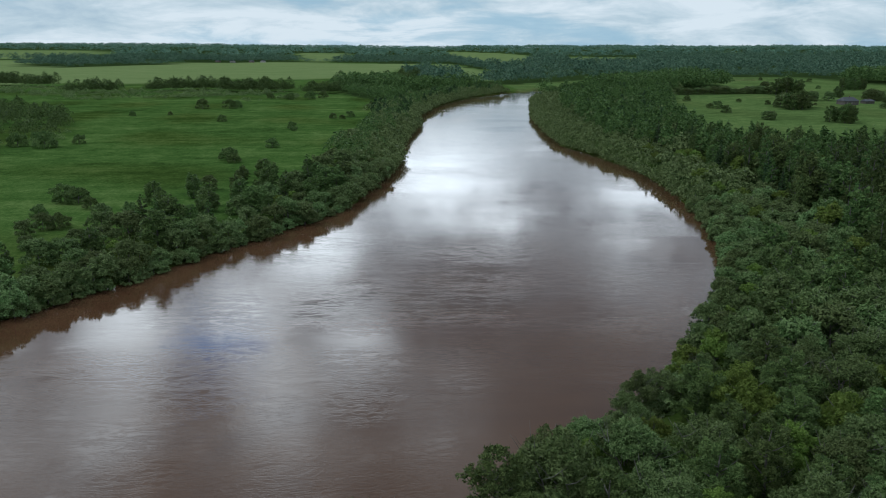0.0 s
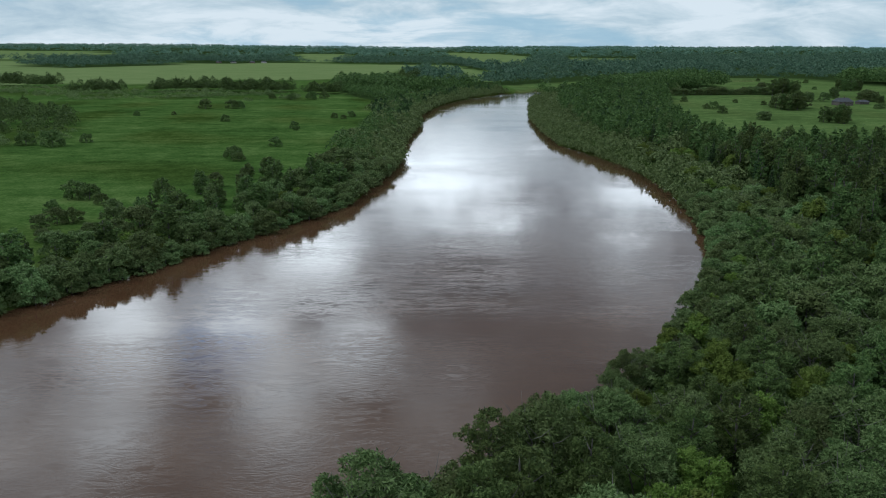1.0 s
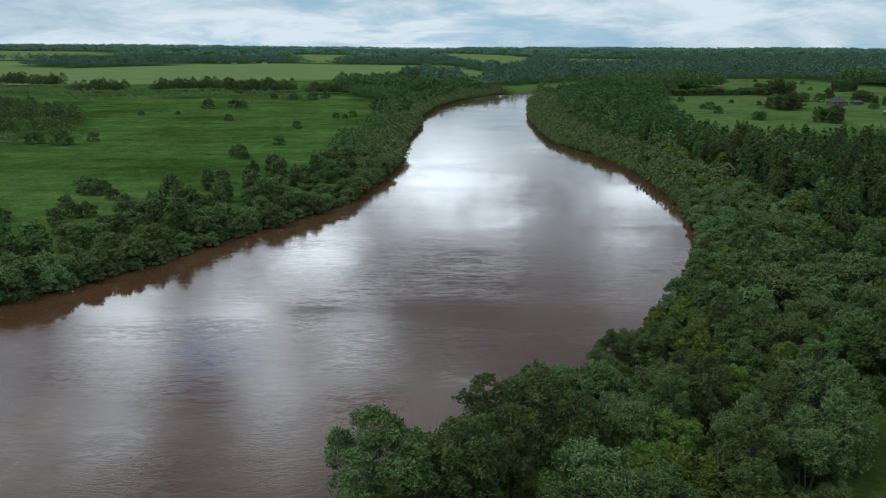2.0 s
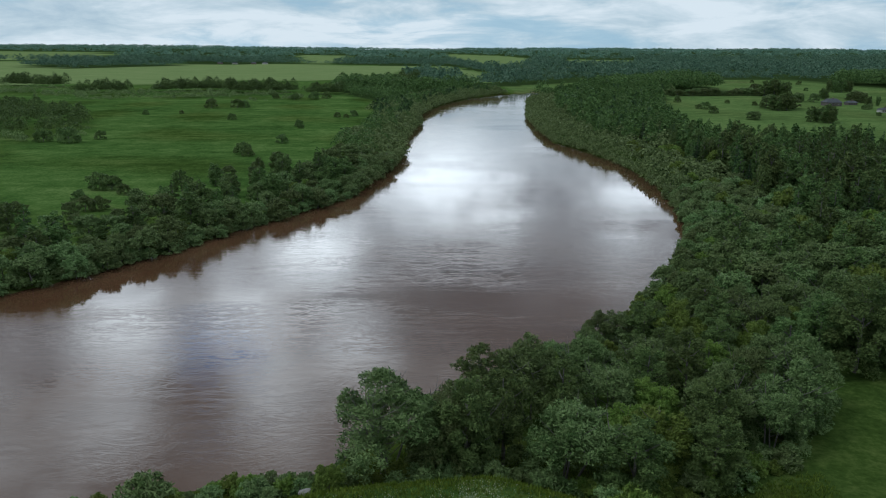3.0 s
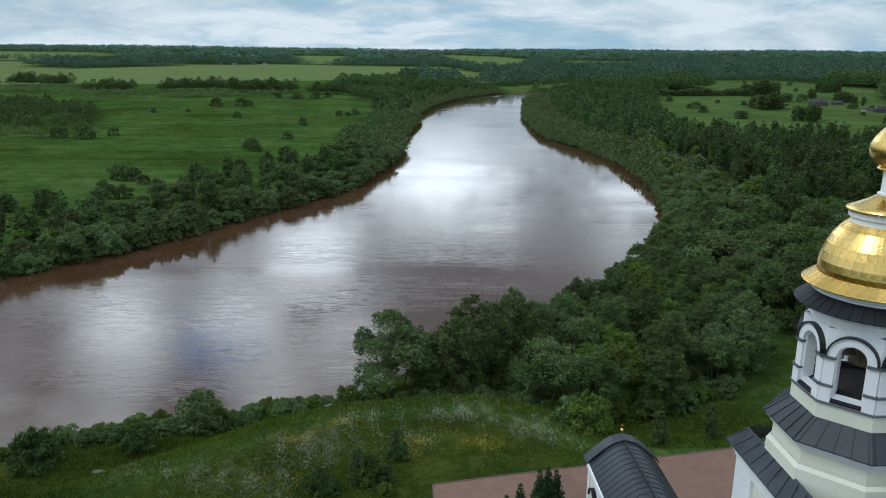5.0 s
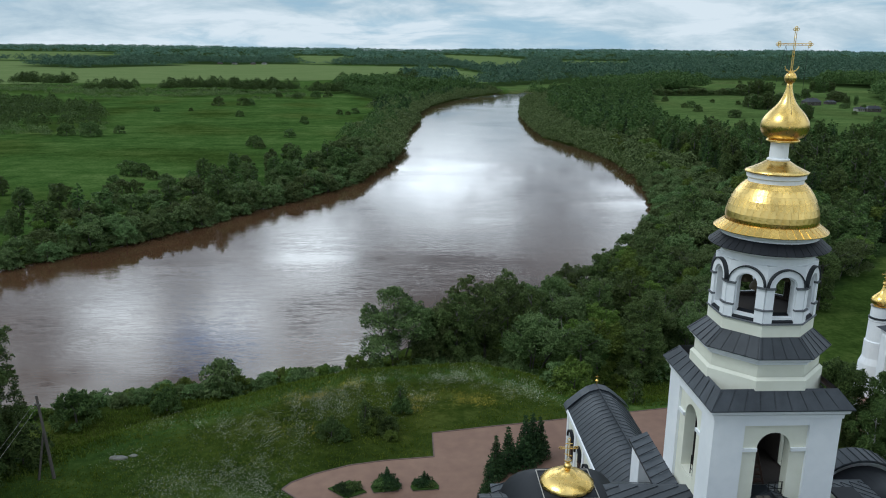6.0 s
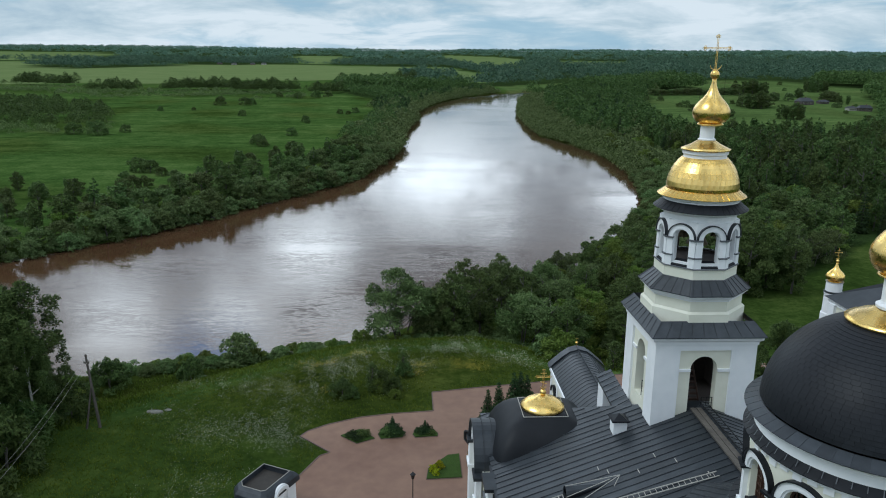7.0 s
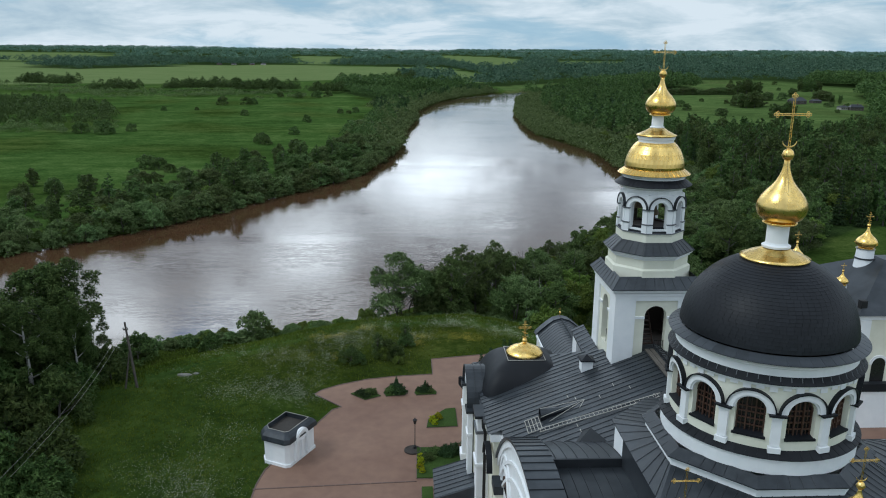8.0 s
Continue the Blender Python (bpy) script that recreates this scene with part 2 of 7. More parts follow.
def part(name, bm, mat, parent, label="", smooth=False):
    return link(name, bm, mat, parent, label, smooth)


def thing(name, label, category, at=(0, 0, 0), rz=0, group="", kind=""):
    e = new(name)
    e.matrix_world = pose(*at, 0, 0, rz)
    return tagged(e, label, category, group, kind)


def quads(verts, faces):
    bm = bmesh.new()
    vs = [bm.verts.new(v) for v in verts]
    for f in faces:
        try:
            bm.faces.new([vs[i] for i in f])
        except ValueError:
            pass
    bmesh.ops.recalc_face_normals(bm, faces=bm.faces)
    return bm


def add_box(bm, lo, hi, m=None):
    (x0, y0, z0), (x1, y1, z1) = lo, hi
    c = [(x0, y0, z0), (x1, y0, z0), (x1, y1, z0), (x0, y1, z0), (x0, y0, z1), (x1, y0, z1), (x1, y1, z1), (x0, y1, z1)]
    vs = [bm.verts.new(m @ Vector(p) if m else p) for p in c]
    for f in ((3, 2, 1, 0), (4, 5, 6, 7), (0, 1, 5, 4), (1, 2, 6, 5), (2, 3, 7, 6), (3, 0, 4, 7)):
        bm.faces.new([vs[i] for i in f])
    return vs


def box(lo, hi, bevel=0.0):
    bm = bmesh.new()
    add_box(bm, lo, hi)
    if bevel:
        bmesh.ops.bevel(bm, geom=bm.edges, offset=bevel, segments=1, affect="EDGES")
    return bm


def lathe(profile, n=32, a0=0.0, span=360.0, centre=(0, 0)):
    """Turns (radius, z) round the z axis; n sides."""
    bm = bmesh.new()
    closed = abs(span - 360) < 1e-6
    cols = n if closed else n + 1
    rings = []
    for r, z in profile:
        if r < 1e-5:
            rings.append([bm.verts.new((centre[0], centre[1], z))] * cols)
        else:
            rings.append([bm.verts.new((centre[0] + r * math.cos(radians(a0 + span * i / n)), centre[1] + r * math.sin(radians(a0 + span * i / n)), z)) for i in range(cols)])
    for a, b in zip(rings, rings[1:]):
        for i in range(n):
            j = (i + 1) % cols
            f = list(dict.fromkeys((a[i], a[j], b[j], b[i])))
            if len(f) > 2:
                bm.faces.new(f)
    return bm


def extrude_poly(pts, z0, z1):
    bm = bmesh.new()
    lo = [bm.verts.new((x, y, z0)) for x, y in pts]
    hi = [bm.verts.new((x, y, z1)) for x, y in pts]
    n = len(pts)
    bm.faces.new(lo[::-1])
    bm.faces.new(hi)
    for i in range(n):
        bm.faces.new((lo[i], lo[(i + 1) % n], hi[(i + 1) % n], hi[i]))
    bmesh.ops.recalc_face_normals(bm, faces=bm.faces)
    return bm


def add_tube(bm, a, b, r0, r1=None, n=6):
    r1 = r0 if r1 is None else r1
    a, b = Vector(a), Vector(b)
    q = (b - a).to_track_quat("Z", "Y").to_matrix()
    ra = [bm.verts.new(a + q @ Vector((r0 * math.cos(2 * math.pi * i / n), r0 * math.sin(2 * math.pi * i / n), 0))) for i in range(n)]
    rb = [bm.verts.new(b + q @ Vector((r1 * math.cos(2 * math.pi * i / n), r1 * math.sin(2 * math.pi * i / n), 0))) for i in range(n)]
    for i in range(n):
        j = (i + 1) % n
        bm.faces.new((ra[i], ra[j], rb[j], rb[i]))
    bm.faces.new(ra[::-1])
    bm.faces.new(rb)


def tube(points, r, n=6):
    bm = bmesh.new()
    for a, b in zip(points, points[1:]):
        add_tube(bm, a, b, r, r, n)
    return bm

# ---- land and river ----
LEFT_SHORE = [(-420, -60), (-250, 0), (-150, 48), (-112, 72), (-88, 92), (-66, 117), (-54, 136), (-44, 156), (-31, 179), (-24, 190), (-16, 214), (-11, 248), (-5, 285),
              (-6, 326), (-2, 380), (4, 437), (3, 485), (14, 565), (28, 625), (52, 700), (97, 777), (150, 850), (260, 900), (420, 915)]
NEAR_SHORE = [(420, 885), (250, 868), (168, 828), (118, 735), (97, 628), (75, 475), (69, 394), (67, 342), (73, 318), (79, 280), (80, 241), (76, 201), (71, 172), (61, 140), (52, 122), (45, 110),
              (38, 97), (32, 88), (24, 80), (16, 73), (8, 66), (0, 60), (-8, 53), (-12, 48), (-24, 46), (-36, 42), (-52, 35), (-90, 16), (-150, -22), (-250, -75), (-420, -140)]
RIVER = np.array(LEFT_SHORE + NEAR_SHORE, float)
HILL = np.array([(-160, -120), (-90, -30), (-62, -6), (-40, 8), (-27, 21), (-16, 31), (-9, 34.8), (-3, 36), (5.6, 37), (11, 34), (15.5, 29.5), (19, 26.5), (34, 27), (50, 32), (90, 40), (200, 30), (300, -300), (-160, -300)], float)


def outline_distance(poly, x, y):
    """How far points lie outside a closed outline (negative: inside)."""
    p = np.stack([np.asarray(x, float), np.asarray(y, float)], -1)
    best = np.full(p.shape[:-1], 1e9)
    inside = np.zeros(p.shape[:-1], bool)
    for a, b in zip(poly, np.roll(poly, -1, 0)):
        d = b - a
        u = np.clip(((p - a) @ d) / (d @ d), 0, 1)
        best = np.minimum(best, np.linalg.norm(p - a - u[..., None] * d, axis=-1))
        cross = (a[1] > p[..., 1]) != (b[1] > p[..., 1])
        with np.errstate(divide="ignore", invalid="ignore"):
            xi = a[0] + (p[..., 1] - a[1]) * d[0] / (d[1] if d[1] else 1e-9)
        inside ^= cross & (p[..., 0] < xi)
    return np.where(inside, -best, best)


def smooth(a, b, v):
    u = np.clip((np.asarray(v, float) - a) / (b - a), 0, 1)
    return u * u * (3 - 2 * u)


def waves(x, y, s, seed):
    """Cheap rolling relief from a few sines."""
    rs = np.random.RandomState(seed)
    v = 0
    for _ in range(6):
        a, ph, k = rs.uniform(0, 6.28), rs.uniform(0, 6.28), rs.uniform(0.6, 1.8) / s
        v = v + np.sin((x * np.cos(a) + y * np.sin(a)) * k + ph)
    return v / 6


def land(x, y):
    x, y = np.asarray(x, float), np.asarray(y, float)
    dr = outline_distance(RIVER, x + 1.5 * waves(x, y, 6, 3), y + 1.5 * waves(x, y, 6, 4))
    dh = outline_distance(HILL, x, y)
    h = np.where(dr < 0, WATER - np.minimum(2.5, -dr * 0.5), WATER + 1.6 * smooth(0, 7, dr))
    wild = smooth(2, 14, dh) * smooth(4, 25, dr)
    h = h + wild * (0.35 * waves(x, y, 9, 1) + 0.8 * waves(x, y, 60, 2))
    hill = PLAZA - 5.4 * smooth(0, 13, dh) - 1.25 * smooth(-14, 0, dh) * smooth(14, 34, y)
    k = 1 - smooth(0, 15, dh)
    h = np.where(k > 0, np.maximum(h, h * (1 - k) + hill * k), h)
    r = np.hypot(x, y)
    far = smooth(1500, 4500, r)
    h = h + far * (46 + 10 * waves(x, y, 700, 7) + 5 * waves(x, y, 220, 8)) + smooth(700, 1800, r) * 5
    h = h + 8 * smooth(360, 760, y) * smooth(120, 300, x)
    return np.where((dr < 0), np.minimum(h, WATER - 0.05), h)


def ground_z(x, y):
    return float(land(np.array([x]), np.array([y]))[0])


def graded(stops):
    out = []
    for (a, s), (b, _) in zip(stops, stops[1:]):
        out += list(np.arange(a, b, s))
    return np.array(out + [stops[-1][0]])


CLEARINGS = [np.array(p, float) for p in (
    [(356, 925), (284, 715), (223, 665), (188, 560), (162, 476), (126, 325), (138, 292), (200, 272), (290, 400), (380, 560), (474, 719), (494, 893), (456, 965)],
    [(37, 41), (41, 53), (51, 65), (55, 71), (70, 78), (110, 112), (150, 112), (150, 30), (40, 30)],
    [(40, 1500), (72, 1000), (112, 1010), (140, 1330), (95, 1900), (40, 1850)],
    [(150, 3300), (100, 2500), (190, 1700), (275, 1780), (370, 2340), (260, 2800)], [(310, 1560), (450, 1530), (665, 2258), (430, 2270)],
    [(-430, 2860), (-220, 2860), (-180, 2480), (-205, 1990), (-270, 1990), (-330, 2260)], [(-1500, 2040), (-1000, 2000), (-860, 2250), (-1050, 2850), (-1700, 2800)])]
HAY = np.array([(-1500, 690), (-462, 860), (-400, 930), (-322, 890), (-233, 1040), (-140, 1050), (-95, 1100), (-40, 1290), (25, 1857), (-287, 1940), (-551, 1905), (-1600, 1950)], float)
COPSE = [np.array(p, float) for p in ([(-815, 1620), (-640, 1470), (-505, 1740), (-560, 1860), (-840, 1860)], [(-560, 1930), (-400, 1900), (-400, 2010), (-540, 2030)])]
THICKET = np.array([(-320, 345), (-196, 345), (-160, 345), (-176, 400), (-208, 470), (-262, 520), (-400, 525)], float)


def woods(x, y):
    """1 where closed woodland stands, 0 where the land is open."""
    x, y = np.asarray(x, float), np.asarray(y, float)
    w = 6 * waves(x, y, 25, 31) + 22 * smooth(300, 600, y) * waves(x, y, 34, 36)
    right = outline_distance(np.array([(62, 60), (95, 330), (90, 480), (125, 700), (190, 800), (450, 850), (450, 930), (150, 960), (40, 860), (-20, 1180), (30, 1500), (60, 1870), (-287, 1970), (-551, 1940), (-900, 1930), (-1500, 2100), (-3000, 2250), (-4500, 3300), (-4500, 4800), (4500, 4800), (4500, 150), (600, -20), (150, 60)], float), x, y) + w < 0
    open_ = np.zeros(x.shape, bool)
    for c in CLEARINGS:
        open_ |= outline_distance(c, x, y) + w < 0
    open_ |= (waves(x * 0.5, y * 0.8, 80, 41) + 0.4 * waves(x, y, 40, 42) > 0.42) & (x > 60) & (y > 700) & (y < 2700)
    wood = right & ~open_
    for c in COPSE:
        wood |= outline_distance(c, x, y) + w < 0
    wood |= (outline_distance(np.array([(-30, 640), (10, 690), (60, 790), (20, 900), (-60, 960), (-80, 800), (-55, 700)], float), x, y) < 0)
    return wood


def cover(x, y):
    """Red: dry hay field; green: rank grass; blue: bare soil; alpha: darker ground where woods stand."""
    dr, dh = outline_distance(RIVER, x, y), outline_distance(HILL, x, y)
    dry = smooth(15, -15, outline_distance(HAY, x, y))
    for c in CLEARINGS[2:]:
        dry = np.maximum(dry, 0.9 * smooth(10, -20, outline_distance(c, x, y)))
    dry = np.maximum(dry, 0.3 * (x > 110) * (y > 330))
    rank = smooth(25, 6, dr) * 0.7 + 0.55 * smooth(-0.1, 0.5, waves(x, y, 16, 14)) + smooth(-3, 4, dh) * smooth(20, 10, dh)
    rank = rank + 0.7 * smooth(2, -6, dh) * smooth(-30, -10, y) * smooth(30, 14, x)
    rank = rank * (1 - 0.75 * smooth(-5, -2, dh) * smooth(5, 2, dh) * smooth(12, 24, y))
    lawn = smooth(4, -3, outline_distance(CLEARINGS[1], x, y))
    rank = rank * (1 - lawn) + 0.6 * lawn
    soil = 0.6 * smooth(0.2, -0.8, dr)
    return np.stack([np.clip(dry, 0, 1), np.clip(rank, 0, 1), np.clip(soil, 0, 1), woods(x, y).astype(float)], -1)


def build_ground():
    xs = graded([(-4400, 220), (-2000, 110), (-900, 40), (-300, 12), (-110, 3.5), (-50, 1.8), (60, 3.5), (130, 10), (420, 40), (1200, 120), (2600, 220), (4400, 1)])
    ys = graded([(-700, 60), (-160, 12), (-60, 3), (-12, 1.8), (60, 2.5), (140, 5), (320, 12), (700, 30), (1500, 70), (3000, 110), (4700, 1)])
    X, Y = np.meshgrid(xs, ys)
    Z = land(X, Y)
    n, mcols = len(ys), len(xs)
    verts = np.stack([X, Y, Z], -1).reshape(-1, 3)
    idx = np.arange(n * mcols).reshape(n, mcols)
    faces = np.stack([idx[:-1, :-1], idx[:-1, 1:], idx[1:, 1:], idx[1:, :-1]], -1).reshape(-1, 4)
    me = bpy.data.meshes.new("ground")
    me.from_pydata(verts.tolist(), [], faces.tolist())
    me.polygons.foreach_set("use_smooth", np.ones(len(faces), bool))
    att = me.color_attributes.new("cover", "FLOAT_COLOR", "POINT")
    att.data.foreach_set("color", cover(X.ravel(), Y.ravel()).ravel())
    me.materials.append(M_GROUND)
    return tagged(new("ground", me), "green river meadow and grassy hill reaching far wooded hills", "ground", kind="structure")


build_ground()
wm = quads([(-460, -170, WATER), (460, -170, WATER), (460, 960, WATER), (-460, 960, WATER)], [(0, 1, 2, 3)])
tagged(link("water", wm, M_WATER), "wide brown river reflecting a cloudy sky", "river", kind="structure")

# ---- trees ----


def leaf_cloud(rs, blobs, count, size, droop=0.0, shell=0.62):
    """Many small bent sprigs over a set of ellipsoid blobs (centre, radii)."""
    w = np.array([r[0] * r[1] + r[0] * r[2] for _, r in blobs])
    pick = rs.choice(len(blobs), count, p=w / w.sum())
    c = np.array([b[0] for b in blobs])[pick]
    rad = np.array([b[1] for b in blobs])[pick]
    d = rs.normal(size=(count, 3))
    d /= np.linalg.norm(d, axis=1)[:, None]
    d[:, 2] = np.where(d[:, 2] < -0.35, -d[:, 2], d[:, 2])
    u = shell + (1 - shell) * rs.rand(count) ** 0.6
    pos = c + d * rad * u[:, None] * (1 + 0.10 * rs.normal(size=(count, 1)))
    nrm = d * (0.9 if count > 6000 else 1.4) + 0.55 * rs.normal(size=(count, 3)) + np.array([0, 0, 0.35])
    nrm /= np.linalg.norm(nrm, axis=1)[:, None]
    ref = rs.normal(size=(count, 3))
    t = np.cross(nrm, ref)
    t /= np.linalg.norm(t, axis=1)[:, None]
    b = np.cross(nrm, t) + 0.45 * d
    b[:, 2] += 0.25 - droop
    b /= np.linalg.norm(b, axis=1)[:, None]
    s = size * (0.6 + 0.8 * rs.rand(count))[:, None]
    return np.stack([pos - t * s * 0.45 - b * s * 0.6, pos + t * s * 0.45 - b * s * 0.5, pos + b * s * 1.3], 1)


def leaf_mesh(name, corners, mat):
    n, k = corners.shape[:2]
    me = bpy.data.meshes.new(name)
    me.vertices.add(n * k)
    me.vertices.foreach_set("co", corners.reshape(-1).astype(np.float32))
    me.loops.add(n * k)
    me.loops.foreach_set("vertex_index", np.arange(n * k, dtype=np.int32))
    me.polygons.add(n)
    me.polygons.foreach_set("loop_start", np.arange(0, n * k, k, dtype=np.int32))
    me.update(calc_edges=True)
    me.materials.append(mat)
    return me


def trunk_mesh(name, rs, height, girth, lean, limbs, reach, mat, n=6, stems=1):
    bm = bmesh.new()
    for st in range(stems):
        ox, oy = (rs.normal() * 0.5, rs.normal() * 0.5) if stems > 1 else (0, 0)
        sx, sy = (rs.normal() * reach * 0.5, rs.normal() * reach * 0.5) if stems > 1 else (0, 0)
        pts = [Vector((ox, oy, -0.4))]
        for i in range(1, 5):
            pts.append(Vector((ox + sx * i / 4 + lean * rs.normal() * i, oy + sy * i / 4 + lean * rs.normal() * i, height * i / 4)))
        for i, (a, b) in enumerate(zip(pts, pts[1:])):
            add_tube(bm, a, b, girth * (1 - i * 0.2), girth * (0.8 - i * 0.2), n)
        for i in range(limbs):
            k = 0.3 + 0.6 * i / max(1, limbs)
            seg = min(3, int(k * 4))
            base = pts[seg].lerp(pts[seg + 1], k * 4 - seg)
            ang = i * 2.4 + rs.rand()
            out = reach * (1.1 - 0.5 * k)
            mid = base + Vector((math.cos(ang) * out * 0.5, math.sin(ang) * out * 0.5, out * 0.35))
            tip = base + Vector((math.cos(ang) * out, math.sin(ang) * out, out * 0.9))
            add_tube(bm, base, mid, girth * 0.42 * (1 - k * 0.4), girth * 0.28, 5)
            add_tube(bm, mid, tip, girth * 0.28, girth * 0.08, 5)
    me = bpy.data.meshes.new(name)
    bm.to_mesh(me)
    bm.free()
    me.materials.append(mat)
    return me


def crown_blobs(rs, kind, h, r):
    """Lobes of a crown, each broken into smaller tufts, so that its outline is uneven."""
    out = []

    def lobe(x, y, z, s, sz, tufts=9):
        out.append(((x, y, z), (s * 0.80, s * 0.80, sz * 0.80)))
        for _ in range(tufts):
            d = rs.normal(size=3)
            d /= np.linalg.norm(d)
            d[2] = d[2] * 0.9 if d[2] > -0.4 else -d[2]
            q = s * (0.16 + 0.22 * rs.rand() ** 1.5)
            k = 0.72 + 0.32 * rs.rand()
            out.append(((x + d[0] * s * k, y + d[1] * s * k, z + d[2] * sz * k), (q, q, q * (0.8 + 0.5 * rs.rand()))))
    if kind == "willow":
        for i in range(15):
            a, q = i * 2.4 + rs.rand(), r * 0.70 * math.sqrt((i + 0.5) / 15)
            z = h * (0.72 - 0.40 * (q / r) ** 1.5 + 0.07 * rs.normal())
            s = r * (0.22 + 0.18 * rs.rand())
            lobe(math.cos(a) * q, math.sin(a) * q, z, s, s * (0.85 + 0.4 * rs.rand()))
        for i in range(9):
            a, q = i * 0.7 + rs.rand() * 0.4, r * (0.58 + 0.18 * rs.rand())
            s = r * (0.20 + 0.10 * rs.rand())
            lobe(math.cos(a) * q, math.sin(a) * q, h * (0.10 + 0.18 * rs.rand()), s, s * 1.2, 5)
    elif kind in ("tall", "broad"):
        for i in range(22):
            k = 0.05 + 0.89 * (i + rs.rand() * 0.7) / 22
            env = min(1.0, 0.70 + 1.2 * k) * math.sqrt(max(0.02, 1.0 - k ** (1.7 if kind == "tall" else 3.2)))
            a, q = i * 2.4 + rs.rand(), r * 0.72 * env * (0.35 + 0.65 * rs.rand())
            s = max(0.3, r * env * (0.26 + 0.16 * rs.rand()))
            lobe(math.cos(a) * q, math.sin(a) * q, h * k, s, s * 1.35, 6)
        if kind == "tall":
            lobe(0, 0, h * 0.95, r * 0.14, h * 0.05, 4)
    elif kind == "birch":
        for i in range(48):
            k = 0.12 + 0.85 * (i + rs.rand()) / 48
            env = math.sqrt(max(0.03, 1.0 - ((k - 0.40) / 0.60) ** 2))
            a, q = i * 2.4 + rs.rand(), r * env * (0.2 + 0.75 * rs.rand())
            s = r * (0.16 + 0.13 * rs.rand())
            lobe(math.cos(a) * q, math.sin(a) * q, h * k, s, s * 1.5, 5)
    elif kind == "spruce":
        for i in range(15):
            k = 0.06 + 0.92 * i / 14
            s = r * (1.03 - k) * (0.85 + 0.3 * rs.rand()) + 0.10
            for j in range(5):
                a = j * 1.257 + i * 0.6
                out.append(((math.cos(a) * s * 0.55, math.sin(a) * s * 0.55, h * k - 0.1 * s), (s * 0.5, s * 0.5, h * 0.03)))
    else:
        for i in range(10):
            a, q = i * 2.4 + rs.rand(), r * 0.70 * math.sqrt((i + 0.5) / 10)
            s = r * (0.26 + 0.16 * rs.rand())
            lobe(math.cos(a) * q, math.sin(a) * q, h * (0.62 - 0.46 * (q / r) ** 1.3 + 0.07 * rs.normal()), s, h * 0.22, 6)
        for i in range(8):
            a = i * 0.8 + rs.rand() * 0.5
            s = r * (0.22 + 0.10 * rs.rand())
            lobe(math.cos(a) * r * 0.72, math.sin(a) * r * 0.72, h * (0.10 + 0.10 * rs.rand()), s, h * 0.16, 3)
    return out


TREES = {}


def tree_kind(key, kind, name, h, r, leaves, size, mat, bark, seed, droop=0.0, stems=1):
    """Keeps the shared meshes of one sort of tree."""
    rs = np.random.RandomState(seed)
    limbs = {"willow": 6, "tall": 8, "broad": 8, "birch": 5, "spruce": 0, "bush": 3}[kind]
    TREES[key] = dict(name=name, h=h,
                      trunk=trunk_mesh("trunk", rs, h * (0.86 if kind != "bush" else 0.5), (0.017 * h + 0.03) / (stems ** 0.4), 0.04 * r / 4, limbs, r * 0.7, bark, 6, stems),
                      crown=leaf_mesh("crown", leaf_cloud(rs, crown_blobs(rs, kind, h, r), leaves, size, droop), mat))


for i in range(3):
    tree_kind(("willow", 0, i), "willow", "willow_tree", 8.0, 4.2, 15000, 0.145, M_OSIER, M_BARK, 10 + i, 0.1, 3)
    tree_kind(("willow", 1, i), "willow", "willow_tree", 8.0, 4.2, 4400, 0.27, M_OSIER, M_BARK, 20 + i, 0.1)
    tree_kind(("sallow", 1, i), "willow", "willow_tree", 8.0, 4.2, 4400, 0.27, M_WILLOW, M_BARK, 25 + i, 0.1)
    tree_kind(("alder", 0, i), "broad", "alder_tree", 11.0, 3.6, 15000, 0.145, M_ALDER, M_BARK, 30 + i)
    tree_kind(("alder", 1, i), "broad", "alder_tree", 11.0, 3.6, 4400, 0.27, M_ALDER, M_BARK, 40 + i)
    tree_kind(("fresh", 0, i), "willow", "ash_tree", 8.0, 3.6, 14000, 0.145, M_FRESH, M_BARK, 50 + i)
    tree_kind(("fresh", 1, i), "willow", "ash_tree", 8.0, 3.6, 4000, 0.27, M_FRESH, M_BARK, 60 + i)
    tree_kind(("aspen", 1, i), "tall", "aspen_tree", 15.0, 3.0, 5200, 0.25, M_ASPEN, M_BARK, 130 + i)
    tree_kind(("spruce", 1, i), "spruce", "spruce_tree", 13.0, 2.6, 1500, 0.36, M_SPRUCE, M_BARK, 70 + i, 0.25)
    tree_kind(("bush", 0, i), "bush", "bush", 3.1, 1.7, 2200, 0.14, M_WILLOW, M_BARK, 80 + i)
    tree_kind(("shrub", 0, i), "bush", "shrub", 3.1, 1.7, 2200, 0.14, M_FRESH, M_BARK, 90 + i)
for i in range(3):
    tree_kind(("thicket", 0, i), "bush", "shrub", 3.1, 1.9, 2600, 0.14, M_ALDER, M_BARK, 140 + i)
    tree_kind(("dark", 0, i), "bush", "shrub", 3.1, 1.8, 3400, 0.115, M_BIRCHLEAF, M_BARK, 150 + i)
LABEL_DARK = "dense dark green bush under the trees"
for i in range(2):
    tree_kind(("birch", 0, i), "birch", "birch_tree", 15.0, 4.3, 30000, 0.135, M_BIRCHLEAF, M_BIRCH, 95 + i, 0.3)
tree_kind(("bigwillow", 0, 0), "willow", "willow_tree", 10.5, 5.0, 26000, 0.135, M_OSIER, M_BARK, 98, 0.15, 6)
tree_kind(("thuja", 0, 0), "spruce", "thuja", 4.0, 1.0, 2600, 0.12, M_SPRUCE, M_BARK, 99, 0.1)

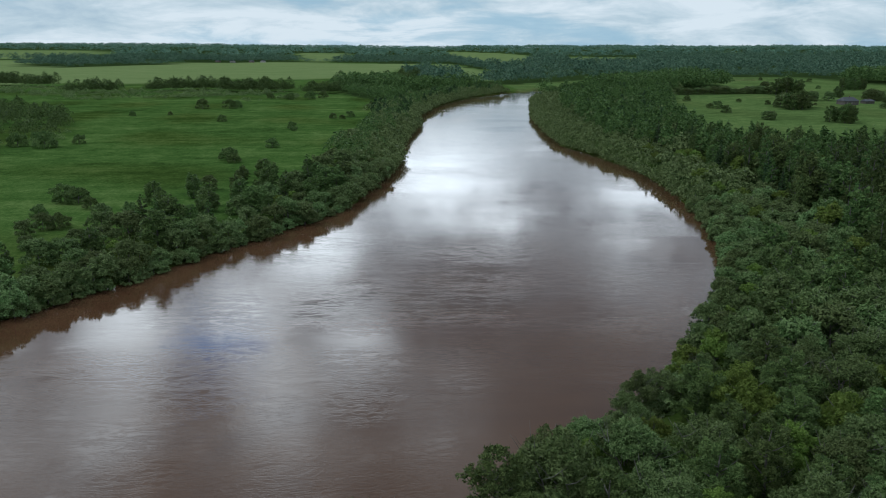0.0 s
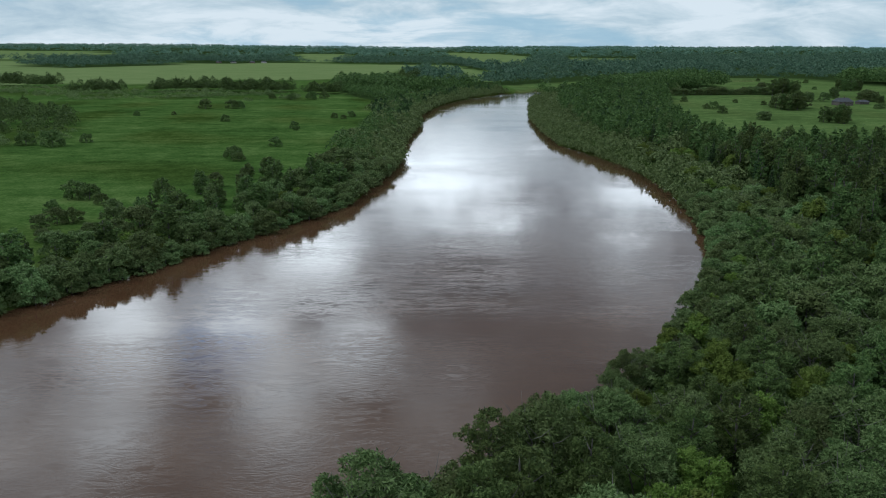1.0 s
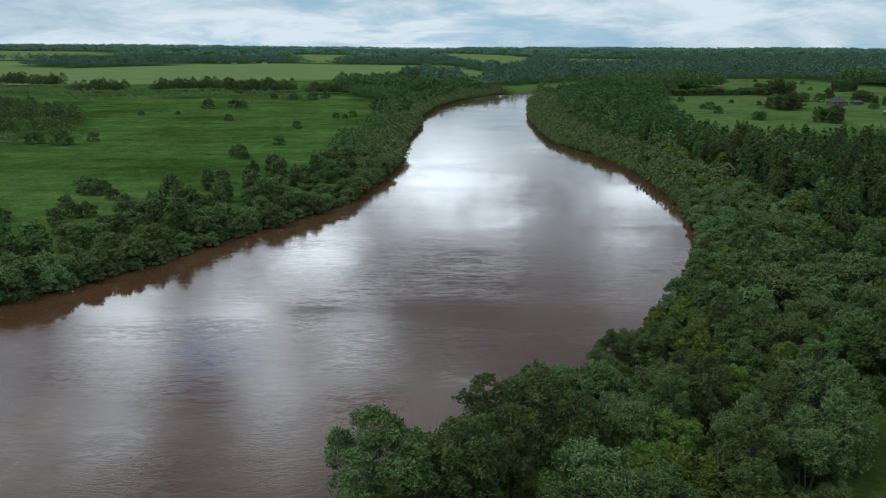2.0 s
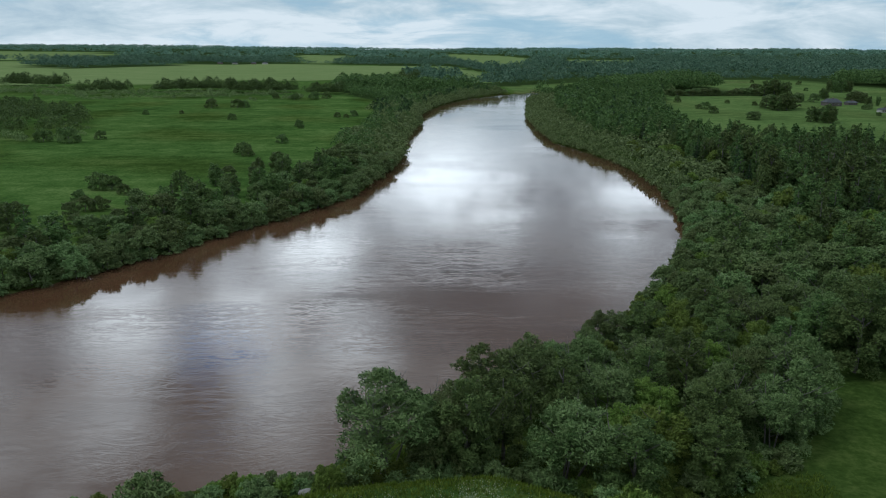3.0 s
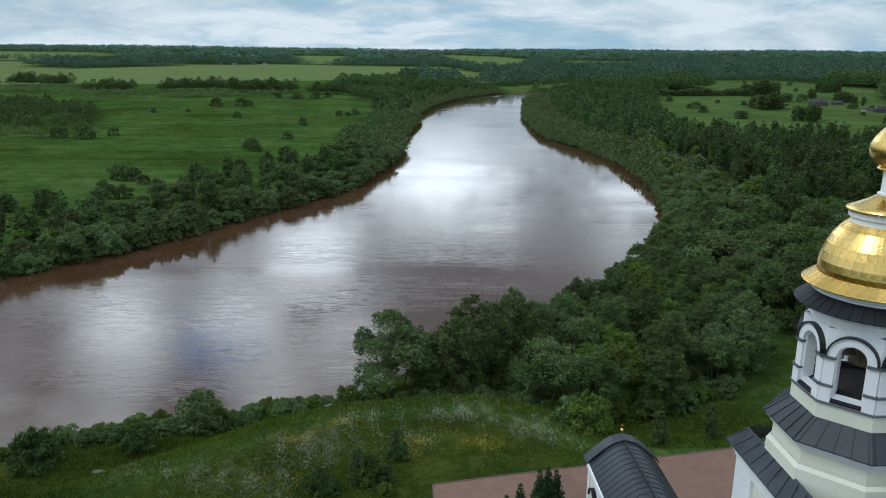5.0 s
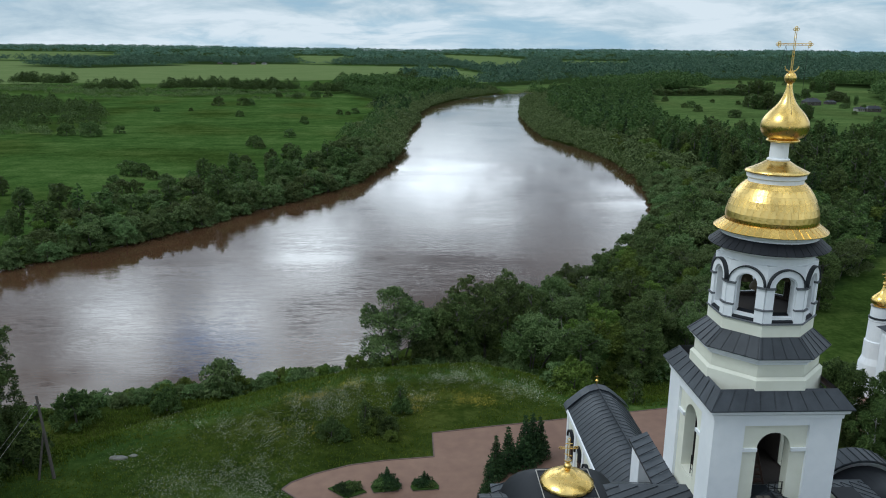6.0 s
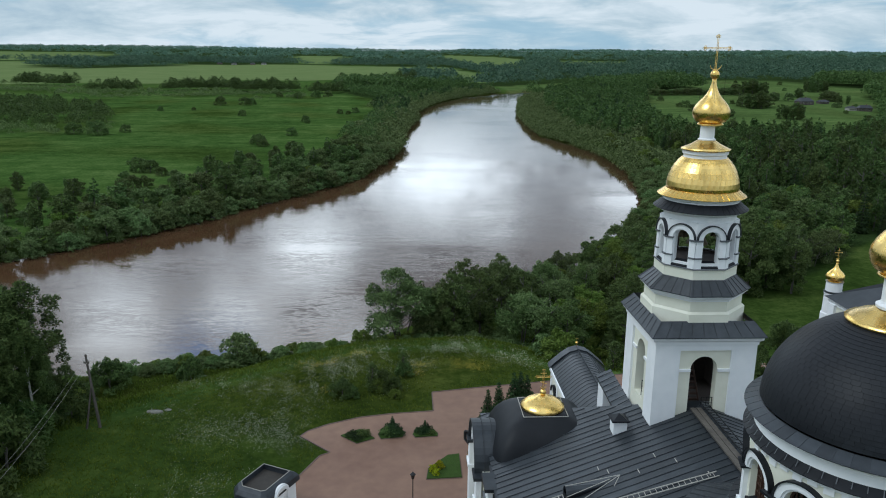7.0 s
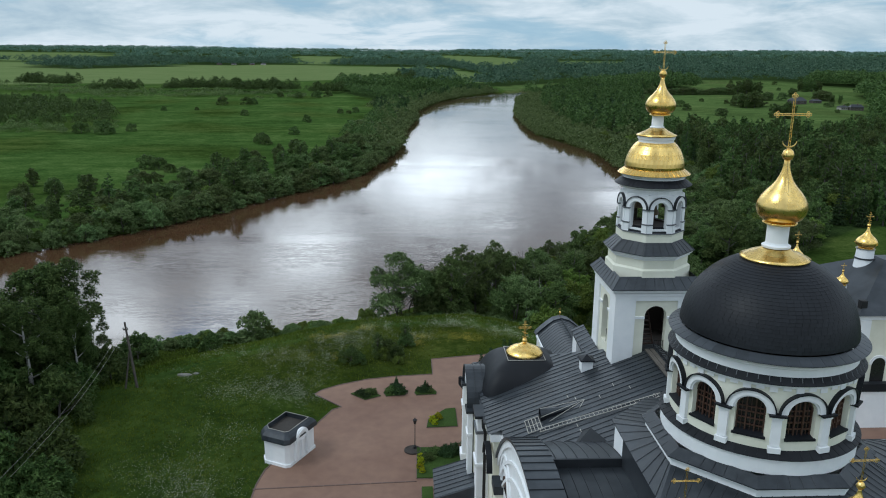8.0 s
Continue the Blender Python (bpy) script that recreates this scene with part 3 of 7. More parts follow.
LABELS = {"willow": "rounded grey-green willow on the river bank", "sallow": "low pale grey-green willow along the shore", "alder": "dark green leafy alder in the riverside wood", "fresh": "fresh light green leafy tree among darker ones",
          "aspen": "tall slender dark green aspen in the wood", "spruce": "dark pointed spruce in the wood", "bush": "low grey-green bush in rough grass", "shrub": "low bright green bush in rough grass", "birch": "tall leafy birch beside the grassy slope",
          "bigwillow": "spreading many-stemmed willow at the water's edge", "thuja": "dark narrow evergreen beside the church"}
COUNTS = {}


def plant(key, x, y, scale=1.0, rz=None, wide=1.0, label="", group="", z=None):
    t = TREES[key]
    rz = random.uniform(0, 360) if rz is None else rz
    z = ground_z(x, y) - 0.1 if z is None else z
    e = new(t["name"])
    e.matrix_world = pose(x, y, z, random.uniform(-3, 3), random.uniform(-3, 3), rz) @ Matrix.Diagonal((scale * wide, scale * wide, scale, 1))
    tagged(e, label or LABELS[key[0]], "bush" if key[0] in ("bush", "shrub", "thicket", "dark") else "tree", group)
    for nm in ("trunk", "crown"):
        o = new(nm, t[nm])
        o.parent = e
    COUNTS[t["name"]] = COUNTS.get(t["name"], 0) + 1
    return e


class Spots:
    """Keeps trees apart."""

    def __init__(self):
        self.cells = {}

    def free(self, x, y, gap):
        c = 6.0
        i, j = int(x // c), int(y // c)
        n = int(gap // c) + 1
        for a in range(i - n, i + n + 1):
            for b in range(j - n, j + n + 1):
                for px, py, pg in self.cells.get((a, b), ()):
                    if (px - x) ** 2 + (py - y) ** 2 < ((gap + pg) / 2) ** 2:
                        return False
        self.cells.setdefault((i, j), []).append((x, y, gap))
        return True


SPOTS = Spots()
REST = []       # trees past the counted ones, built joined


def scatter(poly, rule, tries, seed, group, far_y):
    """Random spots in an outline; rule(x, y, d, rs) gives (key, scale, wide, gap) or None."""
    rs = random.Random(seed)
    p = np.array(poly, float)
    lo, hi = p.min(0), p.max(0)
    xy = np.array([(rs.uniform(lo[0], hi[0]), rs.uniform(lo[1], hi[1])) for _ in range(tries)])
    ok = outline_distance(p, xy[:, 0], xy[:, 1]) < 0
    dr = outline_distance(RIVER, xy[:, 0], xy[:, 1])
    for c in CLEARINGS:
        ok &= outline_distance(c, xy[:, 0], xy[:, 1]) > 0.5
    got = []
    for (x, y), o, d in zip(xy, ok, dr):
        if not o or d < -0.2:
            continue
        r = rule(x, y, d, rs)
        if r and SPOTS.free(x, y, r[3]):
            got.append((y, r[0], x, r[1], r[2]))
    for y, key, x, s, w in sorted(got, key=lambda g: g[0]):
        if y < far_y and COUNTS.get(TREES[key]["name"], 0) < 296:
            plant(key, x, y, s, wide=w, group=group)
        else:
            REST.append((key[0], x, y, s, w))


# named trees of the near bank
plant(("bigwillow", 0, 0), -2.9, 45.4, 1.06, 20, wide=1.22)
SPOTS.free(-3.3, 45.2, 9)
plant(("willow", 0, 1), 2.5, 46.5, 1.2, 60, label="leafy willow over the river bank")
SPOTS.free(2.5, 46.5, 5)
plant(("fresh", 0, 0), -8.6, 40.5, 0.42, 0)
SPOTS.free(-8.6, 40.5, 3)
for x, y, s, k in ((58, 70.5, 1.25, 0), (63, 73.5, 1.1, 1), (66, 70, 0.95, 2), (54.5, 74, 0.9, 1)):
    plant(("alder", 0, k), x, y, s, wide=1.15, label="tall dark alder at the edge of the lawn")
    SPOTS.free(x, y, 4)
plant(("birch", 0, 0), -43.2, 14.0, 1.12, 10, wide=1.25)
plant(("birch", 0, 0), -39.6, 13.4, 1.0, 80, wide=1.1)
plant(("birch", 0, 0), -47.5, 8.0, 1.0, 140, wide=1.25)
plant(("birch", 0, 0), -42.6, 19.5, 0.78, 250, wide=1.3)
plant(("birch", 0, 0), -37.8, 11.0, 0.66, 200, wide=0.9)
plant(("birch", 0, 0), -52.0, 2.0, 1.0, 310, wide=1.25)
# more birches, several out of view, added to shade the bushes below
for x, y, s, r in ((-46.5, 2.0, 0.95, 30), (-44.5, -5.0, 0.85, 70), (-50.5, 14.0, 1.0, 120), (-49.5, 21.0, 0.8, 200), (-41.0, 7.5, 0.75, 330), (-48.0, -12.0, 0.9, 15)):
    plant(("birch", 0, int(s * 20) % 2), x, y, s, r, wide=1.25)


def near_rule(x, y, d, rs):
    i = rs.randrange(3)
    lod = 0 if y < 92 else 1
    if d < 7 and y > 64:
        return (("willow", lod, i), rs.uniform(0.5, 0.72), rs.uniform(0.95, 1.15), 3.6) if rs.random() < 0.8 else (("fresh", lod, i), rs.uniform(0.5, 0.65), 1.0, 3.2)
    u = rs.random()
    big = 1.22 if y < 62 and x < 16 else 1.0
    if u < 0.46:
        return ("willow", lod, i), big * rs.uniform(0.85, 1.12), rs.uniform(0.95, 1.15), 5.0
    if u < 0.90:
        return ("alder", lod, i), big * rs.uniform(0.66, 0.92), rs.uniform(1.1, 1.4), 4.8
    return ("fresh", lod, i), rs.uniform(0.75, 1.05), 1.05, 4.2


def right_rule(x, y, d, rs):
    i = rs.randrange(3)
    if d < 8:
        return ("sallow", 1, i), rs.uniform(0.45, 0.68), rs.uniform(1.0, 1.2), 3.8
    if d < 22:
        return (("sallow", 1, i), rs.uniform(0.55, 0.85), 1.2, 4.2) if rs.random() < 0.75 else (("fresh", 1, i), rs.uniform(0.6, 0.9), 1.0, 4.2)
    u = rs.random()
    if u < 0.46:
        return ("aspen", 1, i), (1.0 if y < 240 else 0.85) * rs.uniform(0.7, 1.15), rs.uniform(0.9, 1.2), 4.0
    if u < 0.66:
        return ("alder", 1, i), (1.1 if y < 240 else 0.95) * rs.uniform(0.8, 1.45), rs.uniform(0.9, 1.15), 4.4
    if u < 0.82:
        return ("willow", 1, i), rs.uniform(0.9, 1.15), 1.05, 5.0
    if u < 0.94:
        return ("fresh", 1, i), rs.uniform(0.9, 1.2), 1.1, 4.8
    return ("spruce", 1, i), rs.uniform(0.75, 1.0), 1.0, 3.8


def bank_rule(x, y, d, rs):
    i = rs.randrange(3)
    if d < 7:
        return ("sallow" if rs.random() < 0.6 else "willow", 1, i), rs.uniform(0.48, 0.85), rs.uniform(1.0, 1.3), 3.6
    wide = 20 if y < 230 else (24 if y < 480 else 30)
    if wide <= d < wide + 26 and y < 260 and rs.random() < 0.06:
        return (("alder", 1, i), rs.uniform(0.45, 0.8), rs.uniform(1.3, 1.7), 7.0) if rs.random() < 0.5 else (("willow", 1, i), rs.uniform(0.4, 0.7), 1.1, 6.0)
    if d < wide and waves(x, y, 7, 71) + 0.6 * waves(x, y, 3, 72) > (-0.05 if y < 260 else -0.35):
        u = rs.random()
        near = 0.95 if y < 260 else 1.05
        if d > 9 and rs.random() < 0.10:
            return ("aspen", 1, i), near * rs.uniform(0.5, 0.75), rs.uniform(1.3, 1.7), 4.5
        if u < 0.48:
            return ("willow", 1, i), near * rs.uniform(0.6, 1.0), 1.2, 4.0
        if u < 0.80:
            return ("alder", 1, i), near * rs.uniform(0.5, 0.9), rs.uniform(1.3, 1.8), 4.0
        return (("spruce", 1, i), rs.uniform(0.5, 0.8), 1.0, 3.5) if y > 400 else (("fresh", 1, i), rs.uniform(0.5, 0.75), 1.05, 4.0)
    return None


NEAR_WOOD = [(3, 46.5), (3.5, 44.5), (8, 43.5), (14, 43), (20, 40), (28, 43), (35, 47), (41, 53), (51, 67), (62, 74), (80, 82), (100, 112), (110, 140), (64, 146), (44, 112), (25, 82), (11, 66), (6, 57)]
RIGHT_WOOD = [(60, 132), (112, 112), (160, 118), (230, 180), (250, 290), (256, 350), (232, 425), (205, 408), (158, 418), (190, 520), (235, 660), (240, 690), (125, 700), (95, 640), (70, 470), (60, 345), (74, 280), (74, 220)]
LEFT_BANK = [(-150, 44), (-112, 70), (-86, 92), (-64, 118), (-42, 157), (-22, 191), (-8, 250), (-3, 300), (-2, 380), (5, 437), (5, 500), (16, 566), (54, 700), (99, 778), (70, 812), (10, 730), (-30, 600), (-34, 480), (-38, 380), (-44, 300), (-58, 240), (-98, 196), (-136, 160), (-190, 110)]
scatter(NEAR_WOOD, near_rule, 9000, 1, "riverside wood", 170)
scatter(LEFT_BANK, bank_rule, 60000, 3, "trees along the far bank", 270)
scatter(RIGHT_WOOD, right_rule, 40000, 2, "riverside wood", 330)

# willow scrub hanging over the water along both shores
rs_ = random.Random(77)
for line, y_lo in ((LEFT_SHORE, 40), (NEAR_SHORE, 66)):
    for (xa, ya), (xb, yb) in zip(line, line[1:]):
        ln = math.hypot(xb - xa, yb - ya)
        for k in range(int(ln / 2.4)):
            u = (k + rs_.random()) / (ln / 2.4)
            o = rs_.uniform(-0.2, 2.0)
            x, y = xa + (xb - xa) * u - (yb - ya) / ln * o, ya + (yb - ya) * u + (xb - xa) / ln * o
            s = rs_.uniform(0.32, 0.55)
            if y < y_lo or y > 720:
                continue
            if y < 210 and COUNTS.get("bush", 0) < 250:
                plant(("bush", 0, k % 3), x, y, s * 2.3, wide=1.25, label="low willow bush hanging over the water", group="scrub along the shore")
            else:
                REST.append(("willow", x, y, s, 1.3))

# taller trees standing out of the far bank's belt
for x, y, s, key in ((-80.8, 134.9, 0.66, "aspen"), (-94, 134, 0.52, "aspen"), (-64.3, 180.6, 0.5, "aspen"), (-58, 172, 0.55, "aspen"), (-46.7, 172, 0.5, "aspen"), (-35, 208, 0.6, "aspen"), (-30, 221, 0.62, "aspen"), (-72.5, 134.2, 0.48, "aspen"), (-104, 156, 0.5, "alder"), (-117, 171, 0.52, "alder"), (-99, 163, 0.46, "alder"), (-110, 150, 0.45, "alder")):
    plant((key, 1, int(abs(x)) % 3), x, y, s, wide=1.35, label="taller dark tree above the willows of the far bank", group="trees along the far bank")
# lone bushes and trees in the far meadow
for x, y, s, key in ((-144, 539, 2.6, "bush"), (-126, 540, 2.4, "bush"), (-122, 545, 2.0, "bush"), (-108, 443, 1.5, "bush"), (-63, 406, 1.5, "shrub"), (-61, 398, 0.9, "bush"), (-70, 291, 1.9, "shrub"), (-66, 285, 1.4, "shrub"),
                     (-93, 190, 1.2, "bush"), (-94, 208, 1.9, "bush"), (-90, 206, 1.7, "bush"), (-84, 199, 1.2, "shrub"), (-155, 329, 2.6, "bush"), (-168, 333, 2.2, "bush"), (-146, 342, 1.5, "bush"), (-171, 480, 1.2, "shrub"),
                     (-150, 486, 0.9, "bush"), (-48, 470, 1.3, "bush"), (-42, 466, 1.0, "bush"), (-38, 478, 1.4, "shrub"), (-100, 640, 2.2, "bush"), (-85, 650, 2.6, "bush"), (-75, 662, 2.4, "bush"), (-118, 655, 1.8, "bush"),
                     (-60, 330, 1.6, "shrub"), (-82, 176, 1.4, "bush"), (-100, 170, 1.3, "shrub"), (-106, 160, 1.6, "bush"),
                     (213, 594, 1.7, "bush"), (212, 530, 2.0, "bush"), (208, 534, 1.4, "bush"), (206, 500, 1.9, "bush"), (244, 571, 1.1, "bush"), (293, 669, 1.3, "bush"), (257, 551, 1.2, "bush"),
                     (372, 700, 1.2, "bush"), (350, 740, 1.0, "bush"), (400, 700, 1.3, "bush"), (330, 700, 0.9, "bush"), (425, 820, 1.6, "bush"), (390, 860, 1.4, "bush"), (310, 480, 1.0, "bush"), (340, 520, 1.2, "bush")):
    plant(("thicket", 0, int(abs(x)) % 3), x, y, s * 1.1, wide=1.0, label="dark round bush standing alone in the meadow")
# groups of trees among the small fields beyond the wood
rs_ = random.Random(31)
for x, y, n, spread, s0, s1, key in ((303, 622, 11, 12, 1.1, 1.5, "alder"), (264, 524, 10, 11, 1.0, 1.4, "willow"), (262, 516, 5, 9, 0.9, 1.3, "alder"), (214, 458, 3, 4, 0.7, 0.9, "willow"), (254, 446, 9, 10, 0.8, 1.1, "alder"), (356, 578, 8, 10, 0.85, 1.2, "willow"), (400, 690, 8, 14, 0.8, 1.2, "alder"), (330, 690, 6, 14, 0.6, 1.0, "willow"),
                                     (338, 602, 2, 4, 0.8, 0.9, "alder"), (309, 579, 5, 8, 0.75, 1.0, "willow"), (300, 430, 3, 6, 0.5, 0.7, "willow"), (325, 520, 2, 5, 0.5, 0.6, "willow"), (345, 548, 3, 6, 0.5, 0.8, "alder")):
    for k in range(n):
        a, q = rs_.uniform(0, 6.28), spread * math.sqrt(rs_.random())
        plant((key, 1, k % 3), x + q * math.cos(a), y + q * math.sin(a), rs_.uniform(s0, s1), wide=rs_.uniform(1.1, 1.4), label="leafy tree in a group between the small fields", group="trees among the fields")
for k in range(36):
    u = (k + rs_.random()) / 36
    plant(("willow", 1, k % 3), 226 + 84 * u, 656 - 20 * u + rs_.uniform(-5, 5), rs_.uniform(0.6, 0.95), wide=1.3, label="grey-green willow in a row between the fields", group="trees among the fields")
# undergrowth along the front of the near wood
edge = [(-7.5, 43.0), (-2, 42), (6, 41.5), (13, 41), (19, 38), (25, 39.5), (30, 42), (37, 46), (42, 53), (50, 65)]
rs_ = random.Random(18)
for (xa, ya), (xb, yb) in zip(edge, edge[1:]):
    n = int(math.hypot(xb - xa, yb - ya) / 1.5)
    for k in range(n):
        u = (k + rs_.random()) / n
        plant((rs_.choice(("bush", "shrub", "bush")), 0, rs_.randrange(3)), xa + (xb - xa) * u + rs_.uniform(-0.8, 0.8), ya + (yb - ya) * u + rs_.uniform(0.2, 2.4), rs_.uniform(0.45, 1.0), wide=1.2, label="leafy bush at the edge of the riverside wood", group="undergrowth of the riverside wood")
# bushes of the near bank and the foot of the slope
rs_ = random.Random(8)
for k in range(84):
    u = k / 83
    x = -50 + 39 * u + rs_.uniform(-1.2, 1.2)
    y = 30.5 + 13.5 * u ** 0.8 + rs_.uniform(-2.2, 3.5)
    plant((rs_.choice(("bush", "bush", "shrub")), 0, rs_.randrange(3)), x, y, rs_.uniform(0.4, 0.85), wide=1.1, label="low leafy bush on the near bank", group="bushes on the near bank")
for x, y, s, key in ((-24.5, 39.5, 1.7, "bush"), (-39, 31.5, 1.6, "shrub"), (-30, 34.5, 1.1, "shrub"), (-36.5, 3, 2.0, "shrub"), (-34, -5.5, 1.9, "bush"), (-39.5, -1, 2.2, "shrub"), (-38, 8, 1.9, "bush"), (-35.5, 13.5, 1.5, "shrub"), (-43, 3, 2.4, "bush"),
                     (-32, -10, 1.4, "shrub"), (-40, 16, 2.0, "bush"), (-37, -9, 2.2, "bush"), (-43.5, -6, 2.4, "shrub"), (-30.5, -14, 1.3, "bush"), (-41, 20, 1.7, "shrub"), (-46, 22, 2.2, "bush"), (16.4, 30.2, 1.5, "shrub"), (14.8, 32.0, 1.1, "bush"), (-8.8, 39.3, 0.8, "shrub")):
    plant(("dark" if x < -28 else key, 0, int(abs(y)) % 3), x, y, s, wide=1.0, label=LABEL_DARK if x < -28 else "dense green bush at the foot of the trees")


# the rest of the woods: joined, thinner crowns
def joined_wood(name, label, spots, mat, leaves, size, seed):
    """spots: x, y, z, height, radius."""
    rs = np.random.RandomState(seed)
    sp = np.array(spots, float)
    n = len(sp)
    idx = np.repeat(np.arange(n), leaves)
    d = rs.normal(size=(n * leaves, 3))
    d /= np.linalg.norm(d, axis=1)[:, None]
    d[:, 2] = np.abs(d[:, 2]) * 1.15 - 0.2
    h, r = sp[idx, 3], sp[idx, 4]
    taper = 1 - 0.55 * np.clip(d[:, 2], 0, 1) ** 1.3
    lump = 1 + 0.22 * np.sin(d[:, 0] * 5 + idx * 1.7) * np.cos(d[:, 1] * 6 + idx)
    pos = sp[idx, :3] + np.stack([d[:, 0] * r * taper * lump, d[:, 1] * r * taper * lump, h * (0.5 + 0.48 * d[:, 2] * lump)], 1)
    nrm = 0.8 * d + 0.6 * rs.normal(size=d.shape) + np.array([0, 0, 0.3])
    nrm /= np.linalg.norm(nrm, axis=1)[:, None]
    t = np.cross(nrm, rs.normal(size=d.shape))
    t /= np.linalg.norm(t, axis=1)[:, None]
    b = np.cross(nrm, t)
    s = (size * h * (0.6 + 0.8 * rs.rand(n * leaves)))[:, None]
    ob = new(name, leaf_mesh(name, np.stack([pos - t * s, pos + t * s * 0.8, pos + b * s * 1.5], 1), mat))
    return tagged(ob, label, "trees", kind="stuff")


def rest_spots(keys):
    hh = {"aspen": (15.0, 2.6), "willow": (8.0, 4.0), "sallow": (8.0, 4.0), "alder": (11.0, 3.3), "fresh": (8.0, 3.4), "spruce": (13.0, 2.3)}
    pts = [(x, y, hh[k][0] * s, hh[k][1] * s * w) for k, x, y, s, w in REST if k in keys]
    z = land(np.array([p[0] for p in pts]), np.array([p[1] for p in pts]))
    return [(x, y, zz, h, r) for (x, y, h, r), zz in zip(pts, z)]


joined_wood("willow_belt", "grey-green willows along the distant river banks", rest_spots(("willow", "sallow", "fresh")), M_WILLOW, 150, 0.075, 1)
joined_wood("alder_wood", "dark green leafy wood beyond the river bank", rest_spots(("alder", "aspen")), M_ASPEN, 200, 0.042, 2)
joined_wood("spruce_wood", "dark spruces among the distant trees", rest_spots(("spruce",)), M_SPRUCE, 130, 0.05, 3)


def far_spots(y0, y1, gap, h0, h1, seed, limit):
    """Spots in woodland between two distances, inside a wide wedge ahead."""
    rs = np.random.RandomState(seed)
    n = limit * 4
    y = np.sqrt(rs.uniform(y0 ** 2, y1 ** 2, n))
    x = rs.uniform(-0.66, 0.66, n) * (y + 130)
    ok = woods(x, y) & (outline_distance(RIVER, x, y) > 6)
    for p in (RIGHT_WOOD, LEFT_BANK, NEAR_WOOD):
        ok &= outline_distance(np.array(p, float), x, y) > 1
    x, y = x[ok][:limit], y[ok][:limit]
    h = rs.uniform(h0, h1, len(x)) * (0.75 + 0.5 * (waves(x, y, 35, seed) > 0))
    return list(zip(x, y, land(x, y) - 0.5, h, h * rs.uniform(0.34, 0.55, len(x)) * gap))


def hedge_spots(line, count, spread, h0, h1, seed):
    """Uneven clumps of trees and bushes strung along a line."""
    rs = np.random.RandomState(seed)
    p = np.array(line, float)
    seg = np.linalg.norm(np.diff(p, axis=0), axis=1)
    u = np.sort(rs.rand(count)) * seg.sum()
    k = np.clip(np.searchsorted(np.cumsum(seg), u), 0, len(seg) - 1)
    f = (u - np.concatenate([[0], np.cumsum(seg)])[k]) / seg[k]
    q = p[k] + (p[k + 1] - p[k]) * f[:, None] + rs.normal(size=(count, 2)) * np.array([spread * 0.4, spread])
    thick = waves(q[:, 0], q[:, 1], 14, seed) + 0.5 * waves(q[:, 0], q[:, 1], 5, seed + 1)
    q, thick = q[thick > -0.26], thick[thick > -0.26]
    h = h0 + (h1 - h0) * rs.rand(len(q)) ** 2.2
    return list(zip(q[:, 0], q[:, 1], land(q[:, 0], q[:, 1]) - 0.3, h, np.minimum(h * rs.uniform(0.4, 0.75, len(q)), 2.2 + 0.2 * h)))


def area_spots(poly, count, h0, h1, seed):
    """Trees spread over an outline."""
    rs = np.random.RandomState(seed)
    p = np.array(poly, float)
    lo, hi = p.min(0), p.max(0)
    x, y = rs.uniform(lo[0], hi[0], count), rs.uniform(lo[1], hi[1], count)
    ok = outline_distance(p, x, y) < 0
    x, y = x[ok], y[ok]
    h = rs.uniform(h0, h1, len(x))
    return list(zip(x, y, land(x, y) - 0.3, h, h * rs.uniform(0.32, 0.48, len(x))))


HEDGE = hedge_spots([(-445, 860), (-372, 823)], 130, 8, 8, 16, 51) + hedge_spots([(-318, 728), (-276, 752)], 80, 8, 5, 14, 52)
HEDGE += hedge_spots([(-256, 757), (-208, 794), (-157, 748), (-118, 770)], 330, 8, 6, 15, 53) + hedge_spots([(-98, 728), (-68, 738)], 80, 7, 5, 13, 54)
HEDGE += hedge_spots([(-85, 930), (-30, 940), (10, 1100)], 110, 14, 9, 17, 55) + hedge_spots([(-560, 900), (-450, 862)], 60, 20, 5, 12, 56)
HEDGE += area_spots(THICKET, 620, 6, 11.5, 57)
joined_wood("hedgerow", "uneven hedgerows of dark leafy trees across the meadows", HEDGE, M_ASPEN, 260, 0.040, 7)
SCRUB = hedge_spots([(-430, 760), (-349, 705), (-300, 690), (-260, 712), (-180, 730)], 340, 11, 2.5, 6.5, 61) + hedge_spots([(-290, 650), (-232, 650), (-201, 660), (-160, 690), (-120, 725)], 280, 8, 2, 6, 62)
SCRUB += hedge_spots([(-132, 612), (-110, 640), (-98, 668)], 70, 4, 2.5, 5, 63) + hedge_spots([(-260, 342), (-194, 338), (-172, 334), (-156, 336), (-168, 370)], 80, 5, 3, 6.5, 64)
SCRUB += hedge_spots([(-520, 850), (-400, 790), (-330, 760)], 200, 18, 2, 6, 65)
joined_wood("meadow_scrub", "grey-green willow scrub along the hedgerows", SCRUB, M_WILLOW, 150, 0.06, 8)
joined_wood("middle_wood", "mixed dark woods spreading over the plain", far_spots(120, 900, 1.0, 7, 14, 21, 5200), M_ASPEN, 110, 0.055, 4)
# both far woods carry the haze in their leaf colour
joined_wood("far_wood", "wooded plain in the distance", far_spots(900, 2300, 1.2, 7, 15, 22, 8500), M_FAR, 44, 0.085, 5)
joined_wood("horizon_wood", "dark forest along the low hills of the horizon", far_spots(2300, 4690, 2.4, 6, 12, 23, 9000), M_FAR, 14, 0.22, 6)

# ---- building helpers ----


